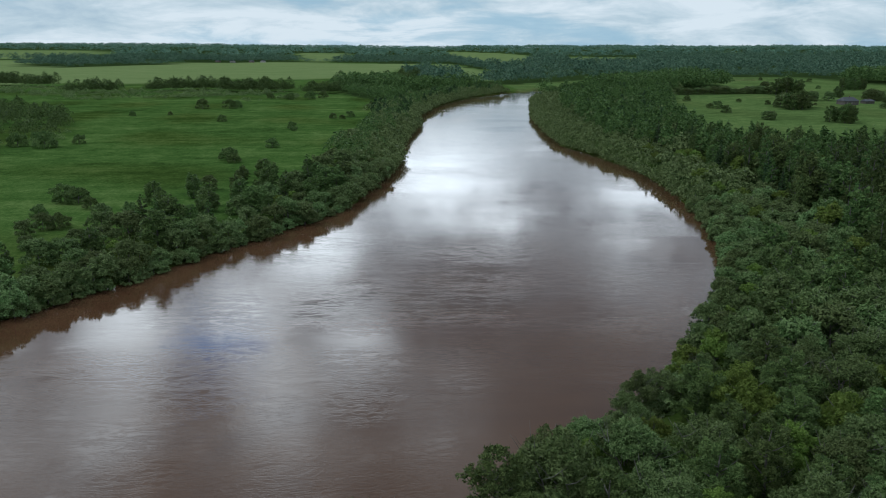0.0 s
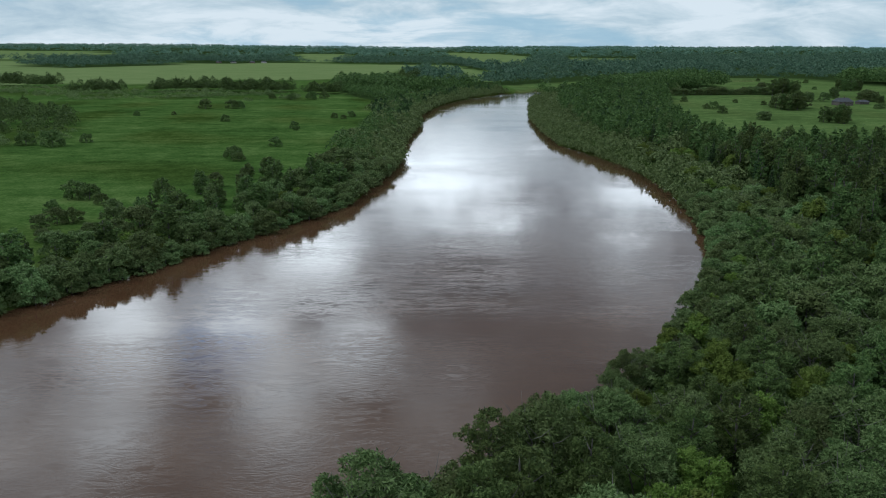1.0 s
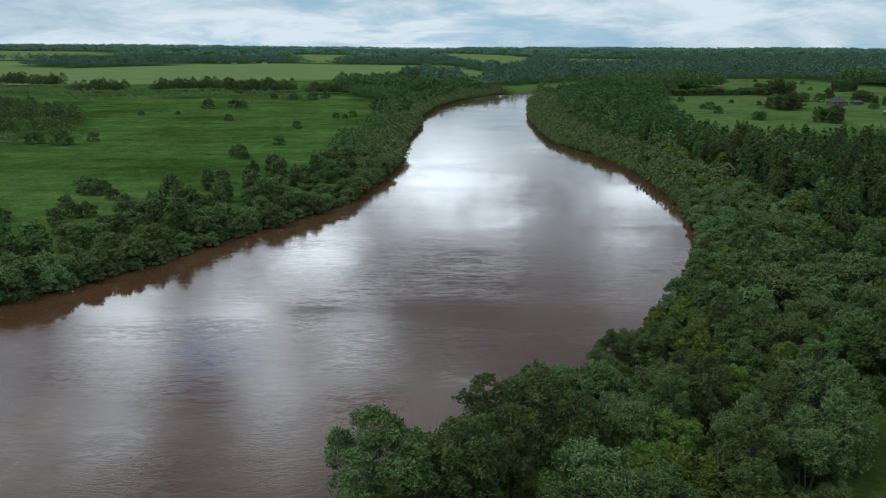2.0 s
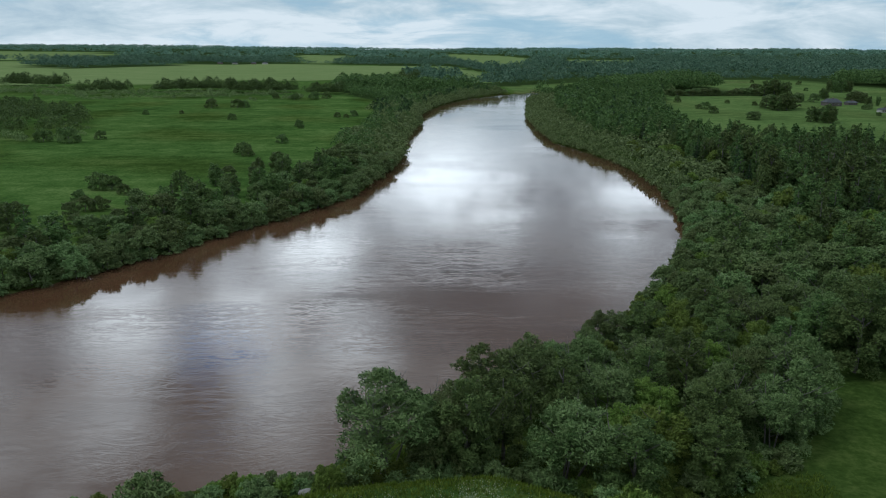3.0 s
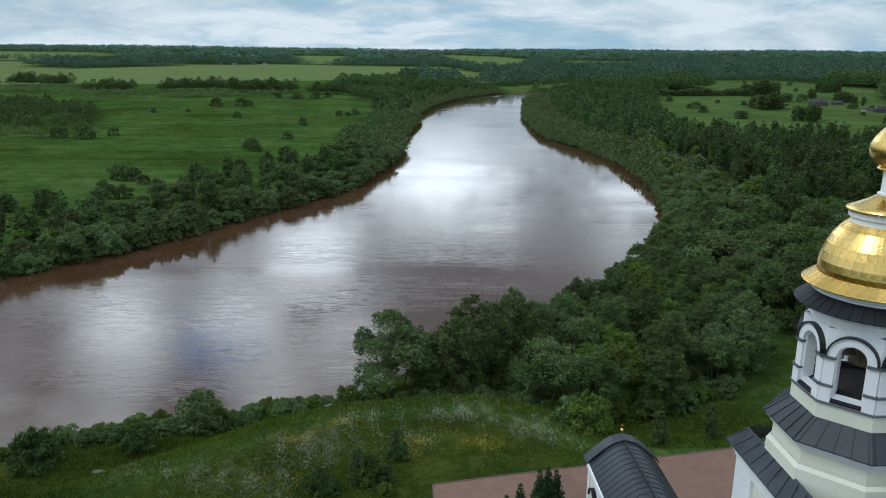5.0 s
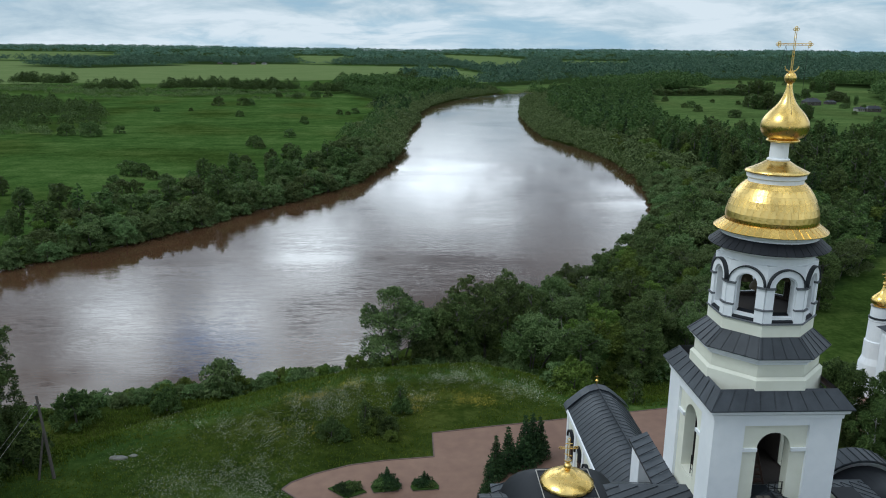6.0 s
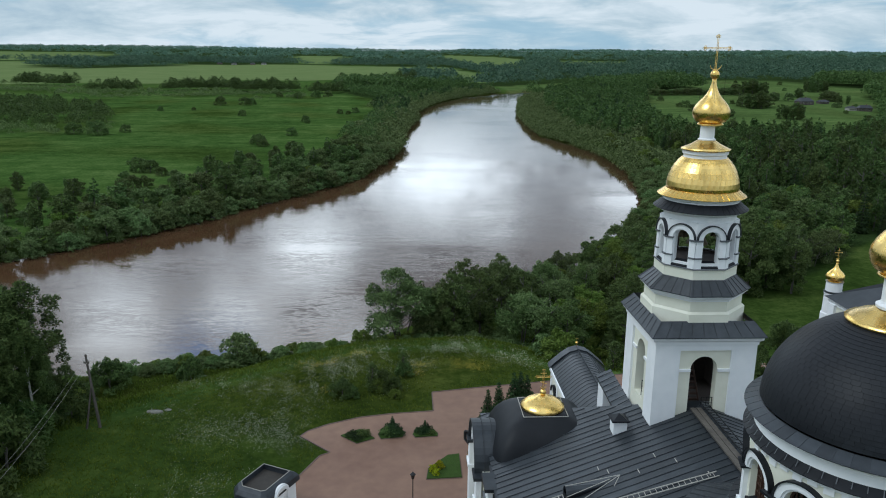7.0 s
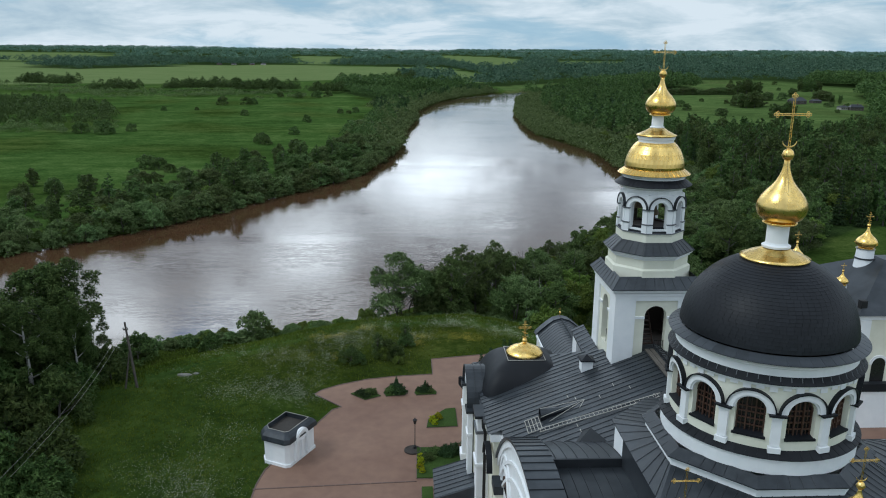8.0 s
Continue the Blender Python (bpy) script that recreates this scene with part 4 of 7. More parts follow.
def flat_map(origin, angle):
    """Maps (u along the wall, z, depth outwards) for a wall that faces the angle (degrees from +x)."""
    a = radians(angle)
    n, t = Vector((math.cos(a), math.sin(a), 0)), Vector((-math.sin(a), math.cos(a), 0))
    o = Vector(origin)
    return lambda u, z, d: o + t * u + n * d + Vector((0, 0, z))


def round_map(cx, cy, r, angle):
    """The same on a round drum of radius r."""
    def f(u, z, d):
        a = radians(angle) + u / r
        return Vector((cx + (r + d) * math.cos(a), cy + (r + d) * math.sin(a), z))
    return f


def add_block(bm, f, u0, u1, z0, z1, d0, d1, nu=1):
    for i in range(nu):
        a, b = u0 + (u1 - u0) * i / nu, u0 + (u1 - u0) * (i + 1) / nu
        vs = [bm.verts.new(f(*p)) for p in ((a, z0, d0), (b, z0, d0), (b, z0, d1), (a, z0, d1), (a, z1, d0), (b, z1, d0), (b, z1, d1), (a, z1, d1))]
        fs = [(3, 2, 1, 0), (4, 5, 6, 7), (2, 3, 7, 6), (1, 0, 4, 5)]
        if i == 0:
            fs.append((0, 3, 7, 4))
        if i == nu - 1:
            fs.append((2, 1, 5, 6))
        for q in fs:
            bm.faces.new([vs[k] for k in q])


def block(f, u0, u1, z0, z1, d0, d1, nu=1):
    bm = bmesh.new()
    add_block(bm, f, u0, u1, z0, z1, d0, d1, nu)
    bmesh.ops.recalc_face_normals(bm, faces=bm.faces)
    return bm


def arch_line(half, sill, spring, n=12):
    pts = [(-half, sill), (-half, (sill + spring) / 2)]
    pts += [(-half * math.cos(math.pi * i / n), spring + half * math.sin(math.pi * i / n)) for i in range(n + 1)]
    return pts + [(half, (sill + spring) / 2), (half, sill)]


def arch_wall(f, u0, u1, z0, z1, half, sill, spring, deep, centre=0.0):
    """A wall with one arched opening through it."""
    bm = bmesh.new()
    line = [(centre + u, z) for u, z in arch_line(half, sill, spring)]
    for d, flip in ((0.0, False), (-deep, True)):
        def quad(*pts):
            vs = [bm.verts.new(f(u, z, d)) for u, z in (pts[::-1] if flip else pts)]
            bm.faces.new(vs)
        k = 3
        for i in range(k):
            a, b = u0 + (centre - half - u0) * i / k, u0 + (centre - half - u0) * (i + 1) / k
            quad((a, z0), (b, z0), (b, z1), (a, z1))
            a, b = centre + half + (u1 - centre - half) * i / k, centre + half + (u1 - centre - half) * (i + 1) / k
            quad((a, z0), (b, z0), (b, z1), (a, z1))
        arc = line[2:-2]
        for (a, za), (b, zb) in zip(arc, arc[1:]):
            quad((a, za), (b, zb), (b, z1), (a, z1))
        if sill > z0:
            m_ = 4
            for i in range(m_):
                a, b = centre - half + 2 * half * i / m_, centre - half + 2 * half * (i + 1) / m_
                quad((a, z0), (b, z0), (b, sill), (a, sill))
    for (a, za), (b, zb) in zip(line, line[1:] + line[:1]):
        if abs(za - sill) < 1e-6 and abs(zb - sill) < 1e-6 and sill <= z0:
            continue
        bm.faces.new([bm.verts.new(f(*p)) for p in ((a, za, 0), (a, za, -deep), (b, zb, -deep), (b, zb, 0))])
    for a, b in ((u0, u0), (u1, u1)):
        bm.faces.new([bm.verts.new(f(*p)) for p in ((a, z0, 0), (a, z0, -deep), (a, z1, -deep), (a, z1, 0))])
    bm.faces.new([bm.verts.new(f(*p)) for p in ((u0, z1, 0), (u1, z1, 0), (u1, z1, -deep), (u0, z1, -deep))])
    bmesh.ops.remove_doubles(bm, verts=bm.verts, dist=0.0005)
    bmesh.ops.recalc_face_normals(bm, faces=bm.faces)
    return bm


def arch_band(f, centre, spring, r0, r1, d0, d1, n=16, a0=0.0, a1=180.0):
    """A half ring of square section round an arch."""
    bm = bmesh.new()
    rows = []
    for i in range(n + 1):
        a = radians(a0 + (a1 - a0) * i / n)
        c, s = -math.cos(a), math.sin(a)
        rows.append([bm.verts.new(f(centre + c * r, spring + s * r, d)) for r, d in ((r0, d0), (r1, d0), (r1, d1), (r0, d1))])
    for p, q in zip(rows, rows[1:]):
        for k in range(4):
            bm.faces.new((p[k], p[(k + 1) % 4], q[(k + 1) % 4], q[k]))
    bm.faces.new(rows[0])
    bm.faces.new(rows[-1][::-1])
    bmesh.ops.recalc_face_normals(bm, faces=bm.faces)
    return bm


def plates(profile, n, centre, gap=0.02, lift=0.03, skew=True, sub=1):
    """Courses of overlapping metal plates or shingles on a turned surface; each its own island."""
    verts, faces = [], []
    for k, ((r0, z0), (r1, z1)) in enumerate(zip(profile, profile[1:])):
        m_ = max(8, int(n * max(r0, r1) / max(p[0] for p in profile)))
        off = 0.5 * (k % 2) if skew else 0.0
        slope = math.hypot(r1 - r0, z1 - z0)
        nr, nz = (z1 - z0) / slope, -(r1 - r0) / slope
        if nz < 0 and nr < 0:
            nr, nz = -nr, -nz
        for i in range(m_):
            a0, a1 = (i + off) / m_ * 2 * math.pi, (i + 1 + off) / m_ * 2 * math.pi
            g = gap / max(r0, 0.3) / 2
            b = len(verts)
            for s_ in range(sub + 1):
                a = a0 + g + (a1 - a0 - 2 * g) * s_ / sub
                c, s = math.cos(a), math.sin(a)
                for r, z, li in ((r0, z0, lift), (r1, z1, lift * 0.25), (r0, z0, -0.005)):
                    rr = r + nr * li
                    verts.append((centre[0] + rr * c, centre[1] + rr * s, z + nz * li))
            for s_ in range(sub):
                o = b + s_ * 3
                faces.append((o, o + 3, o + 4, o + 1))
                faces.append((o + 2, o + 5, o + 3, o))
            faces.append((b + 2, b, b + 1))
            e = b + sub * 3
            faces.append((e + 1, e, e + 2))
    bm = bmesh.new()
    vs = [bm.verts.new(v) for v in verts]
    for f in faces:
        bm.faces.new([vs[i] for i in f])
    return bm


def one_plate(profile_pair, width, gap, lift):
    """One bent metal plate of a course, centred on angle 0."""
    (r0, z0), (r1, z1) = profile_pair
    slope = math.hypot(r1 - r0, z1 - z0)
    nr, nz = (z1 - z0) / slope, -(r1 - r0) / slope
    if nz < 0 and nr < 0:
        nr, nz = -nr, -nz
    h = width / 2 - gap / max(r0, 0.3) / 2
    bm = bmesh.new()
    rows = []
    for a in (-h, 0, h):
        c, s = math.cos(a), math.sin(a)
        rows.append([bm.verts.new(((r + nr * li) * c, (r + nr * li) * s, z + nz * li)) for r, z, li in ((r0, z0, lift), (r1, z1, lift * 0.25), (r0, z0, -0.005), (r1, z1, -0.005))])
    for p, q in zip(rows, rows[1:]):
        for k, j in ((0, 1), (2, 0), (1, 3)):
            bm.faces.new((p[k], q[k], q[j], p[j]))
    bm.faces.new([rows[0][k] for k in (2, 0, 1, 3)])
    bm.faces.new([rows[2][k] for k in (3, 1, 0, 2)])
    bmesh.ops.recalc_face_normals(bm, faces=bm.faces)
    return bm


def plate_course(name, pair, n, centre, mat, parent, gap=0.02, lift=0.03, off=0.0, sector=(0.0, 360.0)):
    """A ring of alike plates, each an object of its own on one mesh."""
    me = bpy.data.meshes.new(name)
    bm = one_plate(pair, 2 * math.pi / n, gap, lift)
    bm.to_mesh(me)
    bm.free()
    me.materials.append(mat)
    for i in range(n):
        a = 360.0 * (i + 0.5 + off) / n
        if sector[0] <= a % 360.0 <= sector[1]:
            o = new(name, me)
            o.parent = parent
            o.location = (centre[0], centre[1], 0)
            o.rotation_euler = (0, 0, radians(a))


def poly_ring(profile, n, centre, turn):
    return lathe(profile, n, turn, 360.0, centre)


def cross_bm(h, arm, at, r=0.035, bars=True):
    """A gilded three-barred cross with ringed ends and a crescent, facing -y."""
    bm = bmesh.new()
    x, y, z = at
    for o in (-0.45, 0.45):
        add_tube(bm, (x + o * r * 4, y, z), (x + o * r * 4, y, z + h), r * 0.7, r * 0.6, 6)
    for i in range(int(h / 0.16)):
        zz = z + i * 0.16
        s = 1 if i % 2 else -1
        add_tube(bm, (x - s * r * 1.8, y, zz), (x + s * r * 1.8, y, zz + 0.16), r * 0.35, r * 0.35, 4)
    za = z + h * 0.66
    for o in (-0.4, 0.4):
        add_tube(bm, (x - arm, y, za + o * r * 4), (x + arm, y, za + o * r * 4), r * 0.7, r * 0.7, 6)
    if bars:
        add_tube(bm, (x - arm * 0.45, y, z + h * 0.84), (x + arm * 0.45, y, z + h * 0.84), r * 0.8, r * 0.8, 6)
        add_tube(bm, (x - arm * 0.5, y, z + h * 0.42), (x + arm * 0.5, y, z + h * 0.30), r * 0.8, r * 0.8, 6)
    else:
        for k in range(int(arm / 0.08)):
            xx, q = x - arm + k * 0.16, r * 1.6 * (1 if k % 2 else -1)
            add_tube(bm, (xx, y, za - q), (xx + 0.16, y, za + q), r * 0.35, r * 0.35, 4)
    knobs = [(x - arm, za), (x + arm, za), (x, z + h)]
    if not bars:
        knobs += [(px + u * r * 3.4, pz + v * r * 3.4) for px, pz, dx, dz in ((x - arm, za, -1, 0), (x + arm, za, 1, 0), (x, z + h, 0, 1)) for u, v in ((dx, dz), (dz - dx * 0.3, dx), (-dz - dx * 0.3, -dx))]
    for px, pz in knobs:
        for i in range(8):
            a, b = i / 8 * 6.283, (i + 1) / 8 * 6.283
            add_tube(bm, (px + math.cos(a) * r * 2.6, y, pz + math.sin(a) * r * 2.6), (px + math.cos(b) * r * 2.6, y, pz + math.sin(b) * r * 2.6), r * 0.7, r * 0.7, 5)
    for i in range(8):
        a, b = math.pi * (1 + i / 8), math.pi * (1 + (i + 1) / 8)
        w = r * (0.5 + 1.1 * math.sin(math.pi * (i + 0.5) / 8))
        add_tube(bm, (x + math.cos(a) * arm * 0.45, y, z + h * 0.16 + math.sin(a) * arm * 0.35), (x + math.cos(b) * arm * 0.45, y, z + h * 0.16 + math.sin(b) * arm * 0.35), w, w, 5)
    return bm


def onion(cx, cy, z, r, h, parent, cross_h, arm, stays=False, ball=0.2, bars=True):
    """A gilded onion cupola from its underside at z: bulb, ball and cross, and its round plate."""
    prof = [(r * 0.56, 0), (r * 0.80, 0.05), (r * 0.94, 0.13), (r, 0.23), (r * 0.97, 0.31), (r * 0.86, 0.40), (r * 0.69, 0.49), (r * 0.50, 0.57), (r * 0.35, 0.65), (r * 0.24, 0.74), (r * 0.16, 0.84), (r * 0.12, 0.93), (r * 0.11, 1.0)]
    cup = part("onion_cupola", lathe([(0.0, z)] + [(a, z + b * h) for a, b in prof] + [(0.0, z + h)], 32, 0, 360, (cx, cy)), M_GOLD, parent, "gilded onion cupola", True)
    part("plate", lathe([(0, z - 0.10), (r * 0.66, z - 0.10), (r * 0.70, z - 0.05), (r * 0.66, z + 0.0), (0, z + 0.02)], 28, 0, 360, (cx, cy)), M_GOLD, cup, smooth=True)
    br = max(0.07, r * ball)
    bz = z + h + br * 0.7
    part("ball", lathe([(0, bz - br), (br * 0.7, bz - br * 0.7), (br, bz), (br * 0.7, bz + br * 0.7), (br * 0.3, bz + br), (0.0, bz + br * 1.05)], 16, 0, 360, (cx, cy)), M_GOLD, cup, smooth=True)
    part("cross", cross_bm(cross_h, arm, (cx, cy, bz + br * 0.8), max(0.016, r * 0.021), bars and not stays), M_GOLD, cup, "openwork gilded cross")
    if stays:
        bm = bmesh.new()
        for a in (20, 140, 260):
            add_tube(bm, (cx + arm * 0.9 * (1 if a < 90 else -0.6), cy, bz + br + cross_h * 0.62), (cx + r * 0.75 * math.cos(radians(a)), cy + r * 0.75 * math.sin(radians(a)), z + h * 0.46), 0.008, 0.008, 3)
        part("stay_wire", bm, M_IRON, cup)
    return cup


def seam_panels(corner, along, up, count, width, length, parent, name="roof_panel", mat=None):
    """Standing-seam panels side by side: corner, unit vector along the eave, vector up the slope."""
    along, up = Vector(along).normalized(), Vector(up).normalized()
    nrm = along.cross(up)
    if nrm.z < 0:
        nrm = -nrm
    bm = bmesh.new()
    g = 0.012
    m = Matrix((along, up, nrm)).transposed().to_4x4()
    add_box(bm, (g, 0, 0), (width - g, length, 0.02), m)
    add_box(bm, (width - 0.025, 0, 0.0), (width + 0.0, length, 0.055), m)
    for k in range(1, int(length / 2.0) + 1):
        zz = length * k / (int(length / 2.0) + 1)
        add_box(bm, (g, zz, 0.02), (width - 0.03, zz + 0.03, 0.03), m)
    bmesh.ops.recalc_face_normals(bm, faces=bm.faces)
    me = bpy.data.meshes.new(name)
    bm.to_mesh(me)
    bm.free()
    me.materials.append(mat or M_ROOF)
    for i in range(count):
        o = new(name, me)
        o.parent = parent
        o.location = Vector(corner) + along * width * i


# ---- bell tower ----
TX, TY = 14.7, -13.85
HALF = 2.95


def bell_tower():
    T = thing("bell_tower", "white bell tower with grey eaves and gilded dome, beside the church", "bell tower", (0, 0, 0))
    c = (TX, TY)
    slim, slim8 = 0.92, 0.945

    def turned(profile, *more):
        return lathe([(r * slim, z) for r, z in profile], *more)

    def plated(profile, *more):
        return plates([(r * slim, z) for r, z in profile], *more)

    def eight(profile):
        return lathe([(r * slim8, z) for r, z in profile], 8, 22.5, 360.0, c)
    walls = [(270, (TX, TY - HALF, 0)), (180, (TX - HALF, TY, 0)), (90, (TX, TY + HALF, 0)), (0, (TX + HALF, TY, 0))]
    for ang, o in walls:
        f = flat_map(o, ang)
        u = HALF - 0.4
        part("tower_wall", arch_wall(lambda a, z, d, f=f: f(a, z, d - 0.14), -u, u, 18.0, 28.1, 0.78, 23.7, 26.55, 0.55), M_CREAM, T)
        end = HALF if ang in (270, 90) else HALF - 0.498
        # dark sheet added behind the pale wall to dim the inside
        part("wall_lining", arch_wall(lambda a, z, d, f=f: f(a, z, d - 0.70), -u + 0.32, u - 0.32, 23.7, 28.1, 0.80, 23.72, 26.57, 0.05), M_DIM_TIMBER, T)
        part("corner_pier", block(f, -end, -1.5, 18.0, 28.1, -0.5, 0.0), M_WHITE, T)
        part("corner_pier", block(f, 1.5, end, 18.0, 28.1, -0.5, 0.0), M_WHITE, T)
        part("wall_head", block(f, -1.5, 1.5, 27.75, 28.1, -0.12, -0.004), M_WHITE, T)
        for s in (-1, 1):
            part("impost", block(f, min(s * 0.80, s * 1.5), max(s * 0.80, s * 1.5), 26.42, 26.58, -0.2, -0.03), M_WHITE, T)
    part("belfry_floor", box((TX - HALF + 0.56, TY - HALF + 0.7, 23.5), (TX + HALF - 0.56, TY + HALF - 0.7, 23.68)), M_DIM_TIMBER, T)
    part("belfry_ceiling", box((TX - 2.2, TY - 2.2, 28.0), (TX + 2.2, TY + 2.2, 28.1)), M_DIM_TIMBER, T)
    # stair flight and rail inside the lower stage
    bm = bmesh.new()
    for i in range(14):
        add_box(bm, (TX - 0.5, TY - 1.7 + i * 0.22, 23.7 + i * 0.27), (TX + 0.4, TY - 1.4 + i * 0.22, 23.75 + i * 0.27))
    add_tube(bm, (TX - 0.52, TY - 1.7, 23.7), (TX - 0.52, TY + 1.3, 27.4), 0.06)
    add_tube(bm, (TX + 0.42, TY - 1.7, 23.7), (TX + 0.42, TY + 1.3, 27.4), 0.06)
    part("stair", bm, M_DARKWOOD, T)
    for ang, o in walls[:2]:
        f = flat_map(o, ang)
        bm = bmesh.new()
        for u in (0.1, 0.4, 0.72):
            add_tube(bm, f(u, 23.7, -0.3), f(u, 24.7, -0.3), 0.022, 0.022, 5)
        for z in (24.7, 24.35, 24.0):
            add_tube(bm, f(0.1, z, -0.3), f(0.76, z, -0.3), 0.018, 0.018, 5)
        part("railing", bm, M_IRON, T)
    q = 45.0
    k2 = math.sqrt(2)
    part("cornice", poly_ring([(2.9 * k2, 28.05), (HALF * k2 + 0.08, 28.1), (HALF * k2 + 0.1, 28.3), (HALF * k2 + 0.32, 28.42), (HALF * k2 + 0.36, 28.6), (2.0, 28.6)], 4, c, q), M_WHITE, T)
    part("skirt_roof", poly_ring([(HALF * k2 + 0.52, 28.61), (HALF * k2 + 0.52, 28.66), (2.7 * k2, 29.45)], 4, c, q), M_ROOF, T)
    for ang, o in walls:
        f = flat_map((TX, TY, 0), ang)
        for i in range(9):
            u0 = -2.88 + i * 0.64
            bm = bmesh.new()
            wide = 3.30
            a = u0 * wide / 2.9
            b = u0
            p = [f(a, 28.67, wide), f(a + 0.04, 28.67, wide), f(b * 0.93 + 0.04, 29.36, 2.78), f(b * 0.93, 29.36, 2.78)]
            up = Vector((0, 0, 0.03))
            vs = [bm.verts.new(v) for v in p] + [bm.verts.new(v + up) for v in p]
            for fc in ((0, 1, 5, 4), (1, 2, 6, 5), (2, 3, 7, 6), (3, 0, 4, 7), (4, 5, 6, 7)):
                bm.faces.new([vs[i_] for i_ in fc])
            part("roof_seam", bm, M_SEAM, T)
    # octagonal stages: circumradius from the apothem
    o8 = 1 / math.cos(math.pi / 8)
    part("octagon_plinth", eight([(2.92 * o8, 28.7), (2.92 * o8, 29.85), (2.78 * o8, 29.98)]), M_CREAM, T)
    part("octagon_wall", eight([(2.74 * o8, 29.9), (2.74 * o8, 30.62)]), M_CREAM, T)
    part("cornice", eight([(2.72 * o8, 30.55), (2.84 * o8, 30.6), (2.86 * o8, 30.72), (3.02 * o8, 30.80), (3.04 * o8, 30.94), (2.2, 30.94)]), M_WHITE, T)
    part("octagon_roof", eight([(3.16 * o8, 30.95), (3.16 * o8, 30.99), (2.30 * o8, 31.72)]), M_ROOF, T)
    for i in range(8):
        f = flat_map((TX, TY, 0), 45 * i + 270)
        for j in range(5):
            u = -1.12 + j * 0.56
            p = [f(u, 31.0, 2.98), f(u + 0.035, 31.0, 2.98), f(u * 0.73 + 0.03, 31.70, 2.19), f(u * 0.73, 31.70, 2.19)]
            bm = bmesh.new()
            up = Vector((0, 0, 0.028))
            vs = [bm.verts.new(v) for v in p] + [bm.verts.new(v + up) for v in p]
            for fc in ((0, 1, 5, 4), (1, 2, 6, 5), (2, 3, 7, 6), (3, 0, 4, 7), (4, 5, 6, 7)):
                bm.faces.new([vs[i_] for i_ in fc])
            part("roof_seam", bm, M_SEAM, T)
    part("parapet", eight([(2.30 * o8, 31.4), (2.30 * o8, 32.30), (2.34 * o8, 32.31), (2.34 * o8, 32.36)]), M_CREAM, T)
    part("string_course", eight([(2.33 * o8, 32.3), (2.38 * o8, 32.31), (2.38 * o8, 32.37), (2.2 * o8, 32.40)]), M_LEAD, T)
    # open arcade, one arch a side
    for i in range(8):
        f = flat_map((TX + 2.06 * math.cos(radians(45 * i + 270)), TY + 2.06 * math.sin(radians(45 * i + 270)), 0), 45 * i + 270)
        w = 2.06 * math.tan(math.pi / 8)
        part("arcade_wall", arch_wall(f, -w, w, 32.35, 35.0, 0.44, 32.62, 34.05, 0.40), M_WHITE, T)
        # added dark sheet that keeps the arcade's inside in shade
        part("arcade_lining", arch_wall(lambda a, z, d, f=f: f(a, z, d - 0.41), -w + 0.19, w - 0.19, 32.5, 35.0, 0.46, 32.64, 34.07, 0.03), M_DIM_TIMBER, T)
        part("arch_band", arch_band(f, 0, 34.05, 0.50, 0.79, 0.0, 0.13), M_WHITE, T)
        part("arch_cap", arch_band(f, 0, 34.05, 0.79, 0.84, -0.05, 0.20), M_SEAM, T)
        part("sill_plate", quads([f(-0.50, 32.72, -0.42), f(0.50, 32.72, -0.42), f(0.56, 32.44, 0.12), f(-0.56, 32.44, 0.12), f(-0.50, 32.6, -0.42), f(0.50, 32.6, -0.42), f(0.56, 32.38, 0.12), f(-0.56, 32.38, 0.12)],
                                [(0, 1, 2, 3), (3, 2, 6, 7), (0, 3, 7, 4), (1, 5, 6, 2)]), M_SLATE, T)
        for s in (-1, 1):
            part("pilaster", block(f, min(s * 0.50, s * w), max(s * 0.50, s * w), 33.02, 33.95, 0.0, 0.10), M_WHITE, T)
            part("pedestal", block(f, min(s * 0.50, s * (w + 0.03)), max(s * 0.50, s * (w + 0.03)), 32.38, 32.94, 0.0, 0.14), M_WHITE, T)
            part("ledge", block(f, min(s * 0.49, s * (w + 0.05)), max(s * 0.49, s * (w + 0.05)), 32.94, 33.02, 0.0, 0.18), M_LEAD, T)
            part("capital", block(f, min(s * 0.49, s * (w + 0.05)), max(s * 0.49, s * (w + 0.05)), 33.95, 34.05, 0.0, 0.18), M_LEAD, T)
    part("arcade_floor", eight([(0, 32.5), (1.95, 32.5), (1.95, 32.4), (0, 32.4)]), M_DIM_TIMBER, T)
    part("arcade_ceiling", eight([(0, 34.98), (1.9, 34.98), (1.9, 35.05), (0, 35.05)]), M_DIM_TIMBER, T)
    part("drum", turned([(2.05, 34.6), (2.22, 34.7), (2.22, 35.32), (2.42, 35.36), (2.62, 35.46), (2.66, 35.56), (1.9, 35.56)], 48, 0, 360, c), M_WHITE, T, smooth=False)
    plate_course("lower_eave_plate", ((2.88 * slim, 35.58), (2.32 * slim, 36.02)), 44, c, M_SLATE, T, 0.032, 0.02)
    part("eave_bed", turned([(2.86, 35.56), (2.86, 35.59), (2.30, 36.02)], 48, 0, 360, c), M_SLATE, T)
    part("drum_band", turned([(2.32, 35.95), (2.32, 36.1), (2.42, 36.14), (2.50, 36.30), (2.0, 36.30)], 48, 0, 360, c), M_WHITE, T)
    plate_course("gilded_eave_plate", ((2.70 * slim, 36.31), (2.22 * slim, 36.66)), 44, c, M_GOLD, T, 0.032, 0.02)
    part("gilded_eave_bed", turned([(2.68, 36.29), (2.68, 36.33), (2.20, 36.66)], 48, 0, 360, c), M_GOLD, T)
